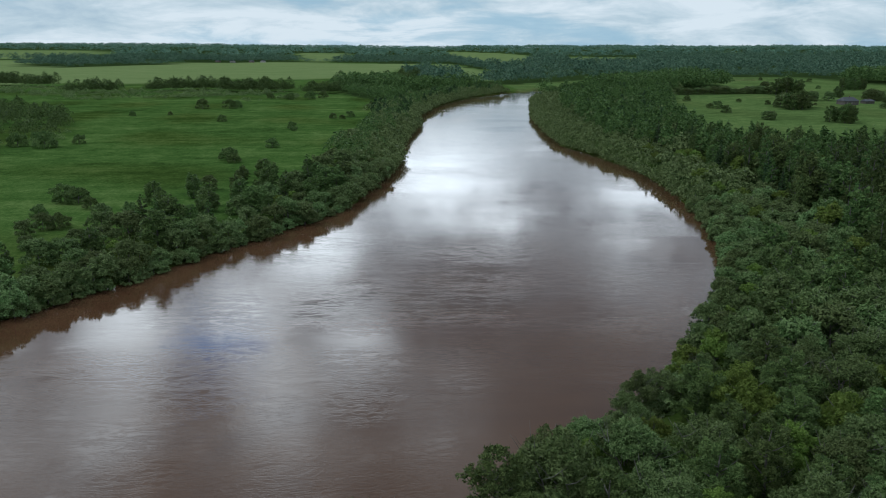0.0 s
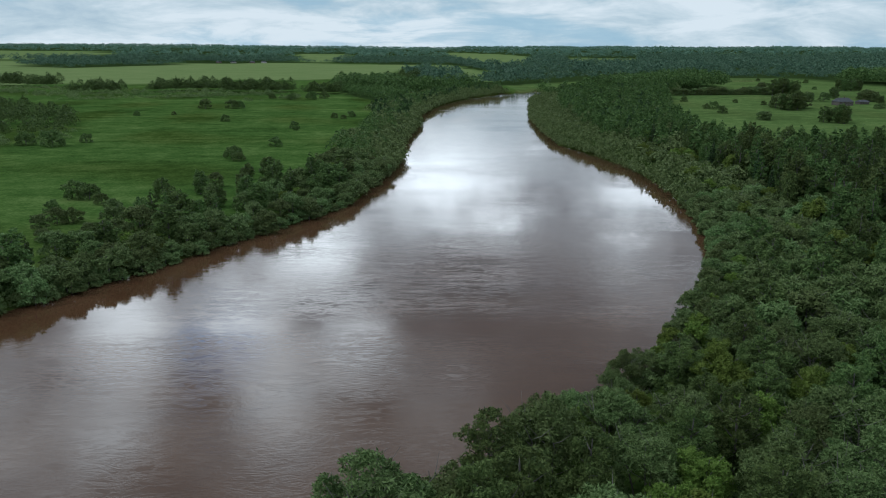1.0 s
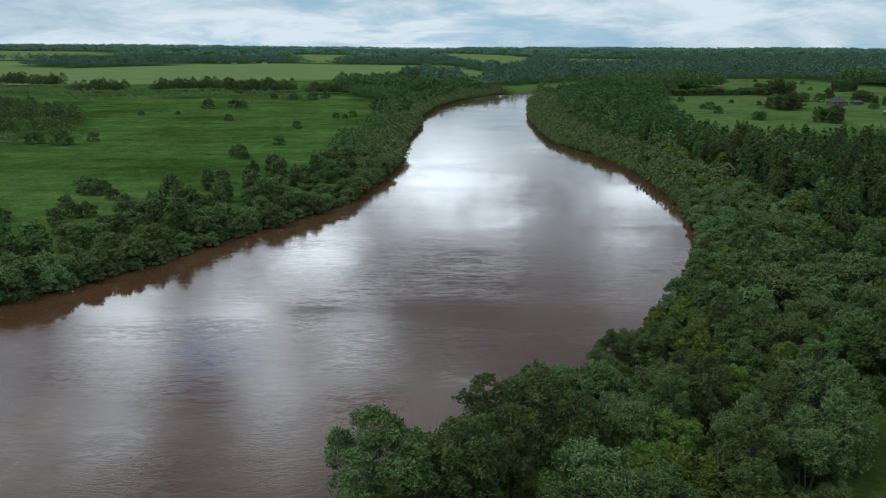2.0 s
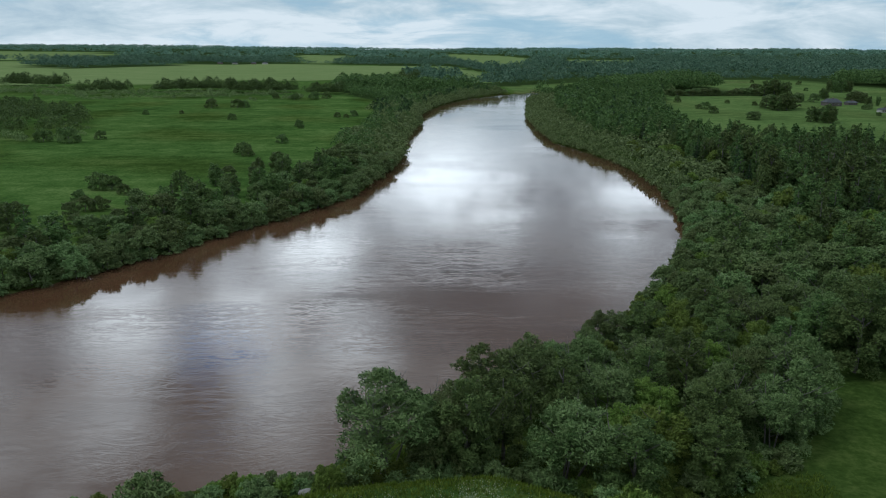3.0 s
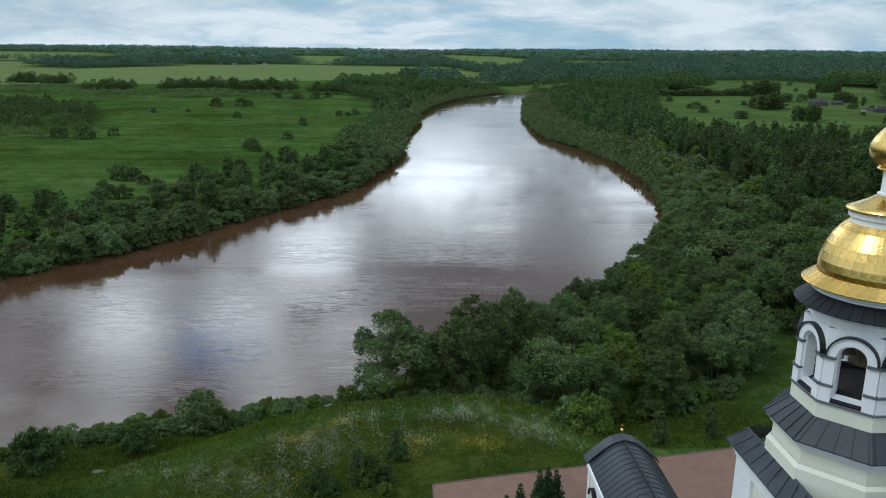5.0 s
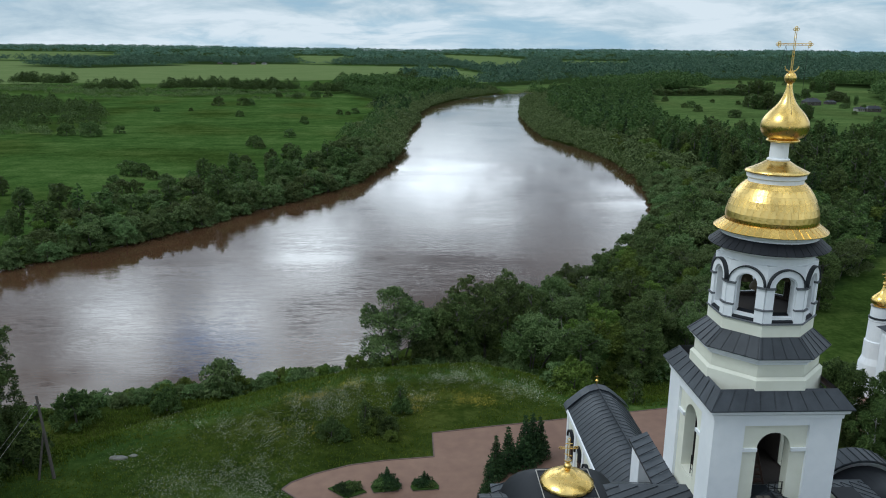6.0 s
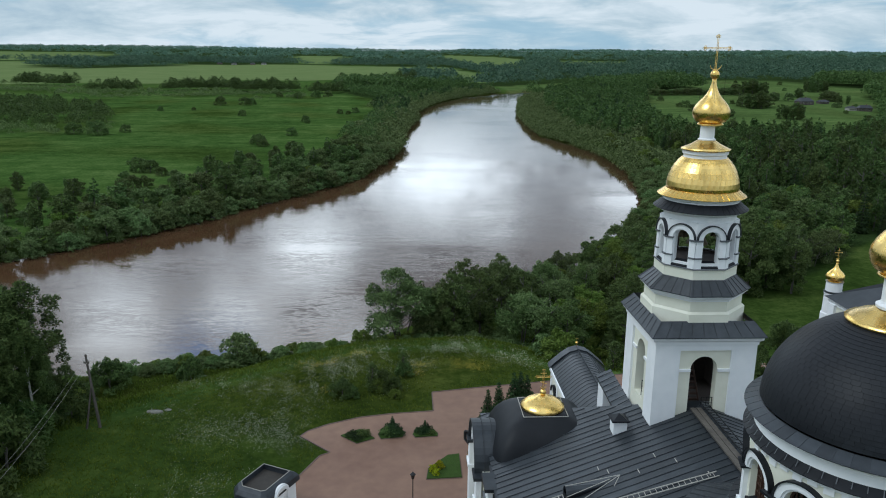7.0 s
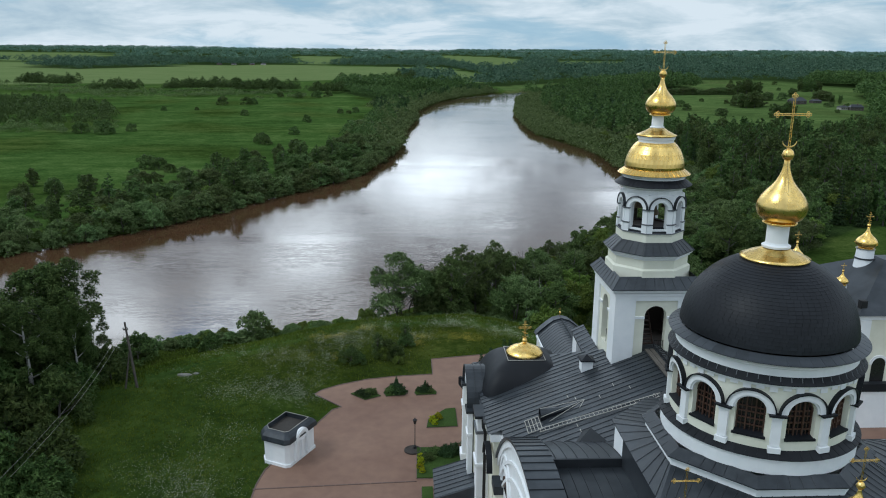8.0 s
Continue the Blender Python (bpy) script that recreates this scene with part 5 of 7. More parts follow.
    dome = [(2.16, 36.62), (2.20, 36.85), (2.18, 37.1), (2.10, 37.4), (1.98, 37.7), (1.82, 37.98), (1.62, 38.24), (1.38, 38.46)]
    part("gilded_dome", turned([(r - 0.02, z) for r, z in dome] + [(0, 38.5)], 48, 0, 360, c), M_GOLD, T, "gilded dome of small plates", True)
    for k, (a, b) in enumerate(zip(dome, dome[1:])):
        plate_course("dome_plate", ((a[0] * slim, a[1]), (b[0] * slim, b[1])), int(40 * max(a[0], b[0]) / 2.2), c, M_GOLD, T, 0.008, 0.010, 0.5 * (k % 2))
    part("neck_band", turned([(1.30, 38.4), (1.30, 38.62), (1.38, 38.68), (1.40, 38.86), (1.0, 38.9)], 40, 0, 360, c), M_WHITE, T)
    part("gilded_skirt", turned([(1.38, 38.87), (1.50, 38.90), (1.50, 38.96), (1.2, 39.08), (0.85, 39.24), (0.52, 39.44), (0.3, 39.45)], 40, 0, 360, c), M_GOLD, T, smooth=True)
    part("neck", turned([(0.52, 39.42), (0.54, 39.5), (0.44, 39.55), (0.43, 40.2), (0.47, 40.3)], 28, 0, 360, c), M_WHITE, T)
    onion(TX + 0.12, TY, 40.38, 1.04, 2.5, T, 1.85, 0.70, True, 0.26)
    return T


bell_tower()
for dx, dy, s in ((0.0, 0.0, 1.0), (-1.0, -0.2, 0.6), (0.8, -0.7, 0.5), (0.3, 0.9, 0.55)):
    B = thing("bell", "bronze bell hanging in the open belfry", "bell", (TX + dx, TY + dy, 34.6), group="belfry bells")
    part("bell_body", lathe([(0.62 * s, -1.25 * s), (0.6 * s, -1.15 * s), (0.42 * s, -0.85 * s), (0.34 * s, -0.4 * s), (0.25 * s, -0.15 * s), (0.0, -0.08 * s)], 20), M_BELL, B, smooth=True)
    bm = bmesh.new()
    add_tube(bm, (0, 0, -0.1 * s), (0, 0, 0.4), 0.05, 0.05, 6)
    part("hanger", bm, M_IRON, B)
B = thing("bell_beam", "dark timber beam carrying the bells", "beam", (TX, TY, 34.7))
part("beam", box((-2.0, -0.12, 0), (2.0, 0.12, 0.25), 0.02), M_DARKWOOD, B)
part("beam", box((-0.12, -2.0, 0.25), (0.12, 2.0, 0.5), 0.02), M_DARKWOOD, B)

# ---- church ----
CX, CY = 14.9, -32.0
EAVE_X, EAVE_Z, RISE = 2.7, 19.55, 0.385
RIDGE_Z = EAVE_Z + RISE * (CX - EAVE_X)


def church():
    C = thing("church", "white church with dark metal roofs and a black dome", "church", (0, 0, 0))
    c = (CX, CY)
    slim = 0.895

    def turned(profile, *more):
        return lathe([(r * slim, z) for r, z in profile], *more)

    def plated(profile, *more):
        return plates([(r * slim, z) for r, z in profile], *more)
    # body walls with their west face
    part("wall", extrude_poly([(3.1, -8.4), (3.1, -20.2), (3.6, -20.2), (3.6, -27.2), (26.7, -27.2), (26.7, -8.4)], 8.9, 19.4), M_CREAM, C)
    part("cornice", extrude_poly([(2.9, -8.2), (2.9, -20.3), (3.52, -20.3), (3.52, -27.3), (26.9, -27.3), (26.9, -8.2)], 19.0, 19.5), M_WHITE, C)
    part("wall", box((3.6, -44, 8.9), (26.7, -27.32, 17.6)), M_CREAM, C)
    SW = EAVE_X + 0.9
    bm = quads([(EAVE_X, -20.3, EAVE_Z), (EAVE_X, -7.9, EAVE_Z), (CX, -16, RIDGE_Z), (CX, -27.0, RIDGE_Z), (27.1, -7.9, EAVE_Z), (27.1, -27.0, EAVE_Z), (SW, -27.0, EAVE_Z + RISE * 0.9), (SW, -20.3, EAVE_Z + RISE * 0.9), (SW, -27.0, EAVE_Z)],
               [(0, 1, 2, 3, 6, 7), (3, 2, 4, 5), (1, 4, 2), (6, 3, 5, 8)])
    part("roof", bm, M_ROOF, C, "dark grey standing-seam metal roof")
    up = Vector((1, 0, RISE))
    L = up.normalized()
    for i in range(18):
        y = -26.64 + i * 0.56
        x = EAVE_X + 0.01 if y > -20.4 else SW
        seam_panels((x, y, EAVE_Z + 0.008 + RISE * (x - EAVE_X)), (0, 1, 0), L, 1, 0.56, (CX - x) * math.hypot(1, RISE), C)
    # short panels of the hip and the north end
    for i in range(14):
        y = -16.2 + i * 0.56
        ln = max(1.0, (CX - EAVE_X) * (1 - (i + 1) * 0.56 / 8.1)) * math.hypot(1, RISE)
        seam_panels((EAVE_X + 0.01, y, EAVE_Z + 0.008), (0, 1, 0), L, 1, 0.56, ln, C)
    back = Vector((-1, 0, RISE)).normalized()
    for i in range(33):
        y = -26.64 + i * 0.56
        ln = (27.1 - CX) * (1.0 if y < -16.2 else max(0.12, 1 - (y + 16.2 + 0.56) / 8.1)) * math.hypot(1, RISE)
        seam_panels((27.09, y, EAVE_Z + 0.008), (0, 1, 0), back, 1, 0.56, ln, C)
    # gangway along the ridge from the tower door
    zg = RIDGE_Z - 0.10
    bm = bmesh.new()
    for o in (-0.17, 0.17):
        add_box(bm, (14.36 + o - 0.15, -25.2, zg), (14.36 + o + 0.15, -16.9, zg + 0.10))
    part("gangway", bm, M_WOODGREY, C, "dark weathered plank gangway")
    bm = bmesh.new()
    for o in (-0.2, 0.2):
        add_tube(bm, (14.98 + o, -16.9, zg + 0.2), (14.98 + o, -25.2, zg + 0.2), 0.03, 0.03, 5)
    for k in range(26):
        add_tube(bm, (14.78, -17.1 - 0.32 * k, zg + 0.2), (15.18, -17.1 - 0.32 * k, zg + 0.2), 0.022, 0.022, 4)
    part("roof_ladder", bm, M_IRON, C, "dark metal ladder laid along the ridge")
    # west portico: piers, round gable, vaulted roof and gilded cap
    VX, VY, VH = 6.3, -12.0, 3.45
    part("portico_wall", box((2.3, -14.6, 8.9), (6.0, -8.6, 18.6)), M_CREAM, C)
    f = flat_map((2.2, -11.6, 0), 180)
    part("round_gable", arch_band(f, 0, 18.3, 0.02, 2.35, -0.6, 0.0, 20), M_WHITE, C)
    part("arch_band", arch_band(f, 0, 18.3, 1.25, 1.5, 0.0, 0.15, 20), M_WHITE, C)
    part("arch_band", arch_band(f, 0, 18.3, 1.95, 2.32, 0.0, 0.22, 20), M_WHITE, C)
    part("gable_roof", arch_band(f, 0, 18.3, 2.35, 2.48, -2.2, 0.42, 20, -8, 188), M_ROOF, C)
    part("gable_roof_rib", arch_band(f, 0, 18.3, 2.48, 2.54, -0.85, -0.80, 20, -8, 188), M_SEAM, C)
    part("gable_roof_rib", arch_band(f, 0, 18.3, 2.48, 2.54, -0.25, -0.20, 20, -8, 188), M_SEAM, C)
    for s in (-1, 1):
        u = s * 2.45
        part("pier", block(f, u - 0.55, u + 0.55, 8.9, 18.4, 0.0, 0.35), M_WHITE, C)
        part("pier_band", block(f, u - 0.62, u + 0.62, 16.4, 16.62, 0.0, 0.46), M_WHITE, C)
        part("pier_base", block(f, u - 0.66, u + 0.66, 11.6, 12.2, 0.0, 0.5), M_WHITE, C)
        part("pier_cap", block(f, u - 0.66, u + 0.66, 18.3, 18.5, -0.2, 0.52), M_ROOF, C)
    part("portico_window_panel", block(f, -1.2, 1.2, 12.4, 16.6, 0.0, 0.03), M_WHITE, C)
    bm = bmesh.new()
    rings = []
    for i, (k, z) in enumerate(((1.0, 18.8), (0.99, 19.4), (0.96, 19.95), (0.91, 20.45), (0.84, 20.9), (0.74, 21.32), (0.61, 21.68), (0.47, 21.92), (0.3, 22.05), (0.02, 22.1))):
        e = 2 / (7.5 - 0.2 * i)
        ring = []
        for j in range(40):
            c_, s_ = math.cos(radians(9 * j)), math.sin(radians(9 * j))
            ring.append(bm.verts.new((VX + VH * k * math.copysign(abs(c_) ** e, c_), VY + VH * k * math.copysign(abs(s_) ** e, s_), z)))
        rings.append(ring)
    for p, q in zip(rings, rings[1:]):
        for j in range(40):
            bm.faces.new((p[j], p[(j + 1) % 40], q[(j + 1) % 40], q[j]))
    part("vault_roof", bm, M_SLATE, C, "black four-sided vaulted roof", True)
    for j, (k, z) in enumerate(((0.41, 22.0),)):
        s = VH * k
        bm = bmesh.new()
        for a, b in (((-s, -s), (s, -s)), ((s, -s), (s, s)), ((s, s), (-s, s)), ((-s, s), (-s, -s))):
            add_tube(bm, (VX + a[0], VY + a[1], z), (VX + b[0], VY + b[1], z), 0.03, 0.03, 4)
        part("cap_frame", bm, M_STONE, C)
    cap = part("gilded_cap", lathe([(1.40, 22.04), (1.44, 22.10), (1.36, 22.24), (1.1, 22.44), (0.76, 22.57), (0.6, 22.6), (0.40, 22.76), (0.22, 22.86), (0, 22.88)], 16, 0, 360, (VX, VY)), M_GOLD, C, "gilded faceted cap", True)
    part("ball", lathe([(0, 22.84), (0.16, 22.9), (0.22, 23.04), (0.16, 23.18), (0.0, 23.25)], 16, 0, 360, (VX, VY)), M_GOLD, cap, smooth=True)
    part("cross", cross_bm(1.35, 0.42, (VX, VY, 23.2), 0.03), M_GOLD, cap, "openwork gilded cross")
    # broad round gable of the west arm, with its parapet and barrel roof
    GY, GZ, GR = -32.1, 8.16, 15.4
    f = flat_map((3.5, GY, 0), 180)
    part("round_gable", arch_band(f, 0, GZ, 10.6, GR - 0.1, -0.5, 0.0, 48, 37, 143), M_WHITE, C)
    part("gable_wall", block(f, -11.6, 11.6, 8.9, 17.3, -0.45, -0.01), M_CREAM, C)
    for r0, r1 in ((GR - 0.55, GR - 0.12), (GR - 1.5, GR - 1.3), (GR - 2.5, GR - 2.3)):
        part("arch_band", arch_band(f, 0, GZ, r0, r1, 0.0, 0.12, 48, 38, 142), M_WHITE, C)
    part("gable_roof", arch_band(f, 0, GZ, GR - 0.1, GR + 0.04, -1.5, 0.25, 48, 36, 144), M_ROOF, C)
    for k in range(34):
        a = 38 + 104 * k / 33
        part("gable_roof_rib", arch_band(f, 0, GZ, GR + 0.04, GR + 0.085, -1.5, 0.25, 1, a, a + 0.16), M_SEAM, C)
    for u in (-8.2, 8.2):
        win = part("window", arch_band(f, u, 17.4, 0.9, 1.05, 0.0, 0.1, 16), M_DARKWOOD, C)
        part("pane", arch_band(f, u, 17.4, 0.02, 0.9, 0.02, 0.05, 14), M_GLASS, win)
        part("arch_band", arch_band(f, u, 17.4, 1.5, 1.75, 0.0, 0.14, 20), M_WHITE, C)
        part("arch_band", arch_band(f, u, 17.4, 2.2, 2.4, 0.0, 0.1, 20), M_WHITE, C)
    part("gable_pier", block(f, -10.5, -9.4, 8.9, 16.6, -0.2, 0.5), M_CREAM, C)
    part("gable_pier_cap", block(f, -10.65, -9.25, 16.6, 17.2, -0.3, 0.62), M_ROOF, C)

    def barrel(r, y0, y1, n, name, x0=4.9, x1=11.5):
        """A stretch of the west arm's roof between two lines of y, with its seams."""
        bm = bmesh.new()
        ys = [y0 + (y1 - y0) * i / n for i in range(n + 1)]
        zs = [GZ + math.sqrt(r * r - (y - GY) ** 2) for y in ys]
        a_, b_ = ([bm.verts.new((x, y, z)) for y, z in zip(ys, zs)] for x in (x0, x1))
        for i in range(n):
            bm.faces.new((a_[i], b_[i], b_[i + 1], a_[i + 1]))
        part(name, bm, M_ROOF, C, "dark grey barrel roof", True)
        for k in range(int((x1 - x0) / 0.6)):
            x = x0 + 0.4 + k * 0.6
            part("roof_seam", tube([(x, y, z + 0.02) for y, z in zip(ys, zs)], 0.024, 4), M_SEAM, C)
        return zs[-1]

    top = barrel(15.15, -19.6, -30.0, 16, "barrel_roof")
    barrel(14.7, -30.0, -44.0, 16, "barrel_roof")
    barrel(15.0, -19.6, -44.0, 24, "barrel_roof", 18.4, 26.9)
    g = flat_map((26.9, GY, 0), 0)
    part("round_gable", arch_band(g, 0, GZ, 10.6, 15.0, -0.4, 0.0, 40, 37, 143), M_WHITE, C)
    part("south_roof", quads([(11.4, -27.0, 24.2), (18.5, -27.0, 24.2), (11.4, -44.4, 18.9), (18.5, -44.4, 18.9), (11.4, -44.4, 17.4), (18.5, -44.4, 17.4)], [(0, 1, 3, 2), (2, 3, 5, 4)]), M_ROOF, C)
    part("roof_step", box((4.9, -30.02, 21.9), (11.5, -29.9, top + 0.06)), M_SEAM, C)
    # dark upstand where the barrel roof meets the dome's base
    part("wall_flashing", box((8.86, -36.0, 22.2), (8.945, -29.9, 24.37)), M_ROOF, C)
    # round gable over the north-east corner, with its barrel roof and a white vent
    f = flat_map((24.2, -8.2, 0), 90)
    part("round_gable", arch_band(f, 0, 18.4, 0.02, 3.0, -0.5, 0.0, 24), M_WHITE, C)
    part("arch_band", arch_band(f, 0, 18.4, 2.5, 2.9, 0.0, 0.2, 24), M_WHITE, C)
    part("gable_roof", arch_band(f, 0, 18.4, 3.0, 3.14, -1.1, 0.4, 24, -4, 184), M_ROOF, C)
    for k in range(20):
        a = 4 + 172 * k / 19
        part("gable_roof_rib", arch_band(f, 0, 18.4, 3.14, 3.18, -1.1, 0.4, 1, a, a + 0.7), M_SEAM, C)
    part("barrel_roof", arch_band(f, 0, 18.4, 2.55, 2.75, -6.5, -1.0, 24), M_SLATE, C, "dark barrel roof", True)
    vent = part("vent", box((18.6, -16.2, 20.0), (19.7, -15.2, 23.4)), M_CREAM, C, "small cream vent block")
    part("vent_cap", box((18.5, -16.3, 23.4), (19.8, -15.1, 23.52), 0.03), M_SLATE, vent)
    # west wall arch hood between the corner pier and the gable
    f = flat_map((2.95, -19.8, 0), 180)
    part("arch_cap", arch_band(f, 0, 17.2, 1.35, 1.45, 0.0, 0.4, 18), M_SLATE, C)
    part("arch_band", arch_band(f, 0, 17.2, 1.0, 1.35, 0.0, 0.2, 18), M_WHITE, C)
    # corner pier, rain pipe and cornice breaks by the portico
    f = flat_map((3.0, -17.0, 0), 180)
    part("pier", block(f, -1.0, 0.6, 8.9, 19.4, -0.2, 0.75), M_WHITE, C)
    part("pier_band", block(f, -1.1, 0.7, 15.6, 15.85, -0.2, 0.88), M_WHITE, C)
    part("pier_base", block(f, -1.15, 0.75, 11.4, 12.2, -0.2, 0.92), M_WHITE, C)
    part("pier_band", block(f, -1.1, 0.7, 18.2, 18.42, -0.2, 0.88), M_LEAD, C)
    part("pier_cap", block(f, -1.15, 0.75, 19.4, 19.62, -0.2, 0.95), M_ROOF, C)
    bm = tube([(2.6, -18.0, 19.5), (2.6, -18.15, 19.0), (2.75, -18.15, 18.6), (2.75, -18.15, 9.2)], 0.11, 8)
    part("rain_pipe", bm, M_IRON, C)
    bm = tube([(1.9, -8.9, 18.6), (1.6, -8.7, 18.6), (1.6, -8.7, 18.0), (1.9, -8.7, 17.6)], 0.1, 8)
    part("rain_pipe", bm, M_IRON, C)
    # gutters along the west eave
    part("gutter", box((2.58, -18.7, 19.46), (2.74, -15.0, 19.60), 0.03), M_SEAM, C)
    # chimney
    ch = part("chimney", box((9.75, -16.4, 21.8), (10.55, -15.6, 23.1)), M_WHITE, C, "small white chimney")
    part("chimney_cap", box((9.62, -16.52, 23.1), (10.68, -15.48, 23.22), 0.03), M_SLATE, ch)
    part("chimney_cowl", quads([(9.75, -16.4, 23.22), (10.55, -16.4, 23.22), (10.55, -15.6, 23.22), (9.75, -15.6, 23.22), (10.15, -16.0, 23.5)], [(0, 1, 4), (1, 2, 4), (2, 3, 4), (3, 0, 4)]), M_SLATE, ch)
    # coping strip along the tower foot
    part("coping_wall", box((10.9, -9.6, 19.0), (11.7, -8.2, 22.4)), M_WHITE, C)
    part("coping_roof", quads([(10.75, -16.6, 22.05), (11.76, -16.6, 22.65), (11.76, -8.0, 22.85), (10.75, -8.0, 22.4), (10.75, -16.6, 21.9), (10.75, -8.0, 22.25)], [(0, 1, 2, 3), (0, 3, 5, 4), (2, 5, 3)]), M_ROOF, C)
    for k in range(12):
        y = -16.2 + k * 0.7
        part("roof_seam", quads([(10.75, y, 22.08 + k * 0.028), (10.75, y + 0.04, 22.08 + k * 0.028), (11.74, y + 0.04, 22.69 + k * 0.016), (11.74, y, 22.69 + k * 0.016), (10.75, y + 0.02, 22.13 + k * 0.028), (11.74, y + 0.02, 22.74 + k * 0.016)],
                                [(0, 3, 5, 4), (1, 4, 5, 2), (0, 4, 1)]), M_SEAM, C)
    # roof hatch with its ladder and guard rail
    zr = lambda x: EAVE_Z + RISE * (x - EAVE_X)
    bm = bmesh.new()
    x0, y0 = 6.05, -20.7
    n = 8
    rows = []
    for xx, rr in ((x0, 0.42), (x0 + 2.6, 0.03)):
        rows.append([bm.verts.new((xx, y0 + rr * math.cos(math.pi * i / n), zr(x0) + (0.32 if xx == x0 else 0.95) + rr * math.sin(math.pi * i / n))) for i in range(n + 1)])
    for i in range(n):
        bm.faces.new((rows[0][i], rows[0][i + 1], rows[1][i + 1], rows[1][i]))
    part("hatch_roof", bm, M_ROOF, C)
    part("hatch_side", quads([(x0, y0 - 0.42, zr(x0)), (x0, y0 - 0.42, zr(x0) + 0.34), (x0 + 2.4, y0 - 0.06, zr(x0 + 2.4)), (x0, y0 + 0.42, zr(x0)), (x0, y0 + 0.42, zr(x0) + 0.34)], [(0, 1, 2), (3, 2, 4), (0, 3, 4, 1)]), M_SLATE, C)
    bm = bmesh.new()
    for a, b in (((x0, y0 - 0.05, 0.80), (x0 + 2.9, y0 - 0.1, 0.34)), ((x0 + 2.9, y0 - 0.1, 0.34), (x0 + 0.5, y0 - 0.95, 0.16)), ((x0 + 2.9, y0 - 0.1, 0.34), (x0 + 2.5, y0 - 0.55, 0.1)), ((x0, y0 - 0.42, 0.36), (x0 + 2.4, y0 - 0.1, 0.30))):
        add_tube(bm, (a[0], a[1], zr(a[0]) + a[2]), (b[0], b[1], zr(b[0]) + b[2]), 0.022, 0.022, 5)
    part("guard_rail", bm, M_STONE, C, "pale metal guard rail beside the hatch")
    bm = bmesh.new()
    for o in (-0.2, 0.2):
        add_tube(bm, (5.75, -22.3 + o, zr(5.75) + 0.15), (13.2, -23.2 + o, zr(13.2) + 0.15), 0.03, 0.03, 5)
    for k in range(27):
        x = 5.85 + k * 0.275
        y = -22.3 - 0.9 * (x - 5.75) / 7.45
        add_tube(bm, (x, y - 0.2, zr(x) + 0.15), (x, y + 0.2, zr(x) + 0.15), 0.02, 0.02, 4)
    part("roof_ladder", bm, M_STONE, C, "pale metal roof ladder")
    bm = bmesh.new()
    for k in range(5):
        add_tube(bm, (5.1 + k * 0.22, -22.2, zr(5.1 + k * 0.22) + 0.14), (5.1 + k * 0.22, -20.5, zr(5.1 + k * 0.22) + 0.14), 0.035, 0.035, 4)
    for y in (-22.2, -21.35, -20.5):
        add_tube(bm, (5.1, y, zr(5.1) + 0.16), (5.98, y, zr(5.98) + 0.16), 0.03, 0.03, 4)
    part("roof_grid", bm, M_STONE, C, "pale metal foot grid on the roof")
    bm = bmesh.new()
    for x, y in ((8.2, -19.2), (8.6, -19.8), (11.1, -19.8), (11.9, -20.9), (10.0, -20.7), (8.0, -23.2), (8.05, -23.9), (12.9, -22.9)):
        add_tube(bm, (x, y - 0.2, zr(x) + 0.08), (x, y + 0.2, zr(x) + 0.08), 0.03, 0.03, 4)
    part("snow_guard", bm, M_STONE, C)
    # small hipped dormer in the valley
    part("roof_dormer", quads([(7.0, -25.9, 21.4), (9.4, -26.1, 21.9), (8.2, -23.9, 21.7), (8.3, -25.3, 22.6)], [(0, 1, 3), (1, 2, 3), (2, 0, 3)]), M_SEAM, C)
    # stepped base of the dome
    o8 = 1 / math.cos(math.pi / 8)
    outer = [(20.85, -28.0), (18.2, -25.4), (11.6, -25.4), (8.95, -28.0), (8.95, -36.0), (11.2, -38.25), (18.6, -38.25), (20.85, -36.0)]
    part("base_step", extrude_poly(outer, 17.0, 24.40), M_WHITE, C)
    wide_ = [(CX + (x - CX) * 1.03, CY + (y - CY) * 1.03) for x, y in outer]
    inner = [(CX + 4.9 * o8 * math.cos(radians(22.5 + 45 * k)), CY + 4.9 * o8 * math.sin(radians(22.5 + 45 * k))) for k in range(8)]
    bm = bmesh.new()
    lo, mid, hi = ([bm.verts.new((x, y, z)) for x, y in ring] for ring, z in ((wide_, 24.41), (wide_, 24.47), (inner, 25.2)))
    for k in range(8):
        j = (k + 1) % 8
        bm.faces.new((lo[k], lo[j], mid[j], mid[k]))
        bm.faces.new((mid[k], mid[j], hi[j], hi[k]))
    part("base_step_roof", bm, M_ROOF, C)
    for k in range(8):
        j = (k + 1) % 8
        for i in range(8):
            u = (i + 0.5) / 8
            p = [wide_[k][q] + (wide_[j][q] - wide_[k][q]) * u for q in (0, 1)]
            r = [inner[k][q] + (inner[j][q] - inner[k][q]) * u for q in (0, 1)]
            bm = bmesh.new()
            add_tube(bm, (p[0], p[1], 24.48), (r[0], r[1], 25.21), 0.022, 0.022, 4)
            part("roof_seam", bm, M_SEAM, C)
    part("base_octagon", poly_ring([(4.92 * o8, 24.9), (4.92 * o8, 25.45), (5.0 * o8, 25.5), (5.0 * o8, 25.66)], 8, c, 22.5), M_WHITE, C)
    part("base_octagon_roof", poly_ring([(5.14 * o8, 25.66), (5.14 * o8, 25.71), (4.55 * o8, 26.05)], 8, c, 22.5), M_ROOF, C)
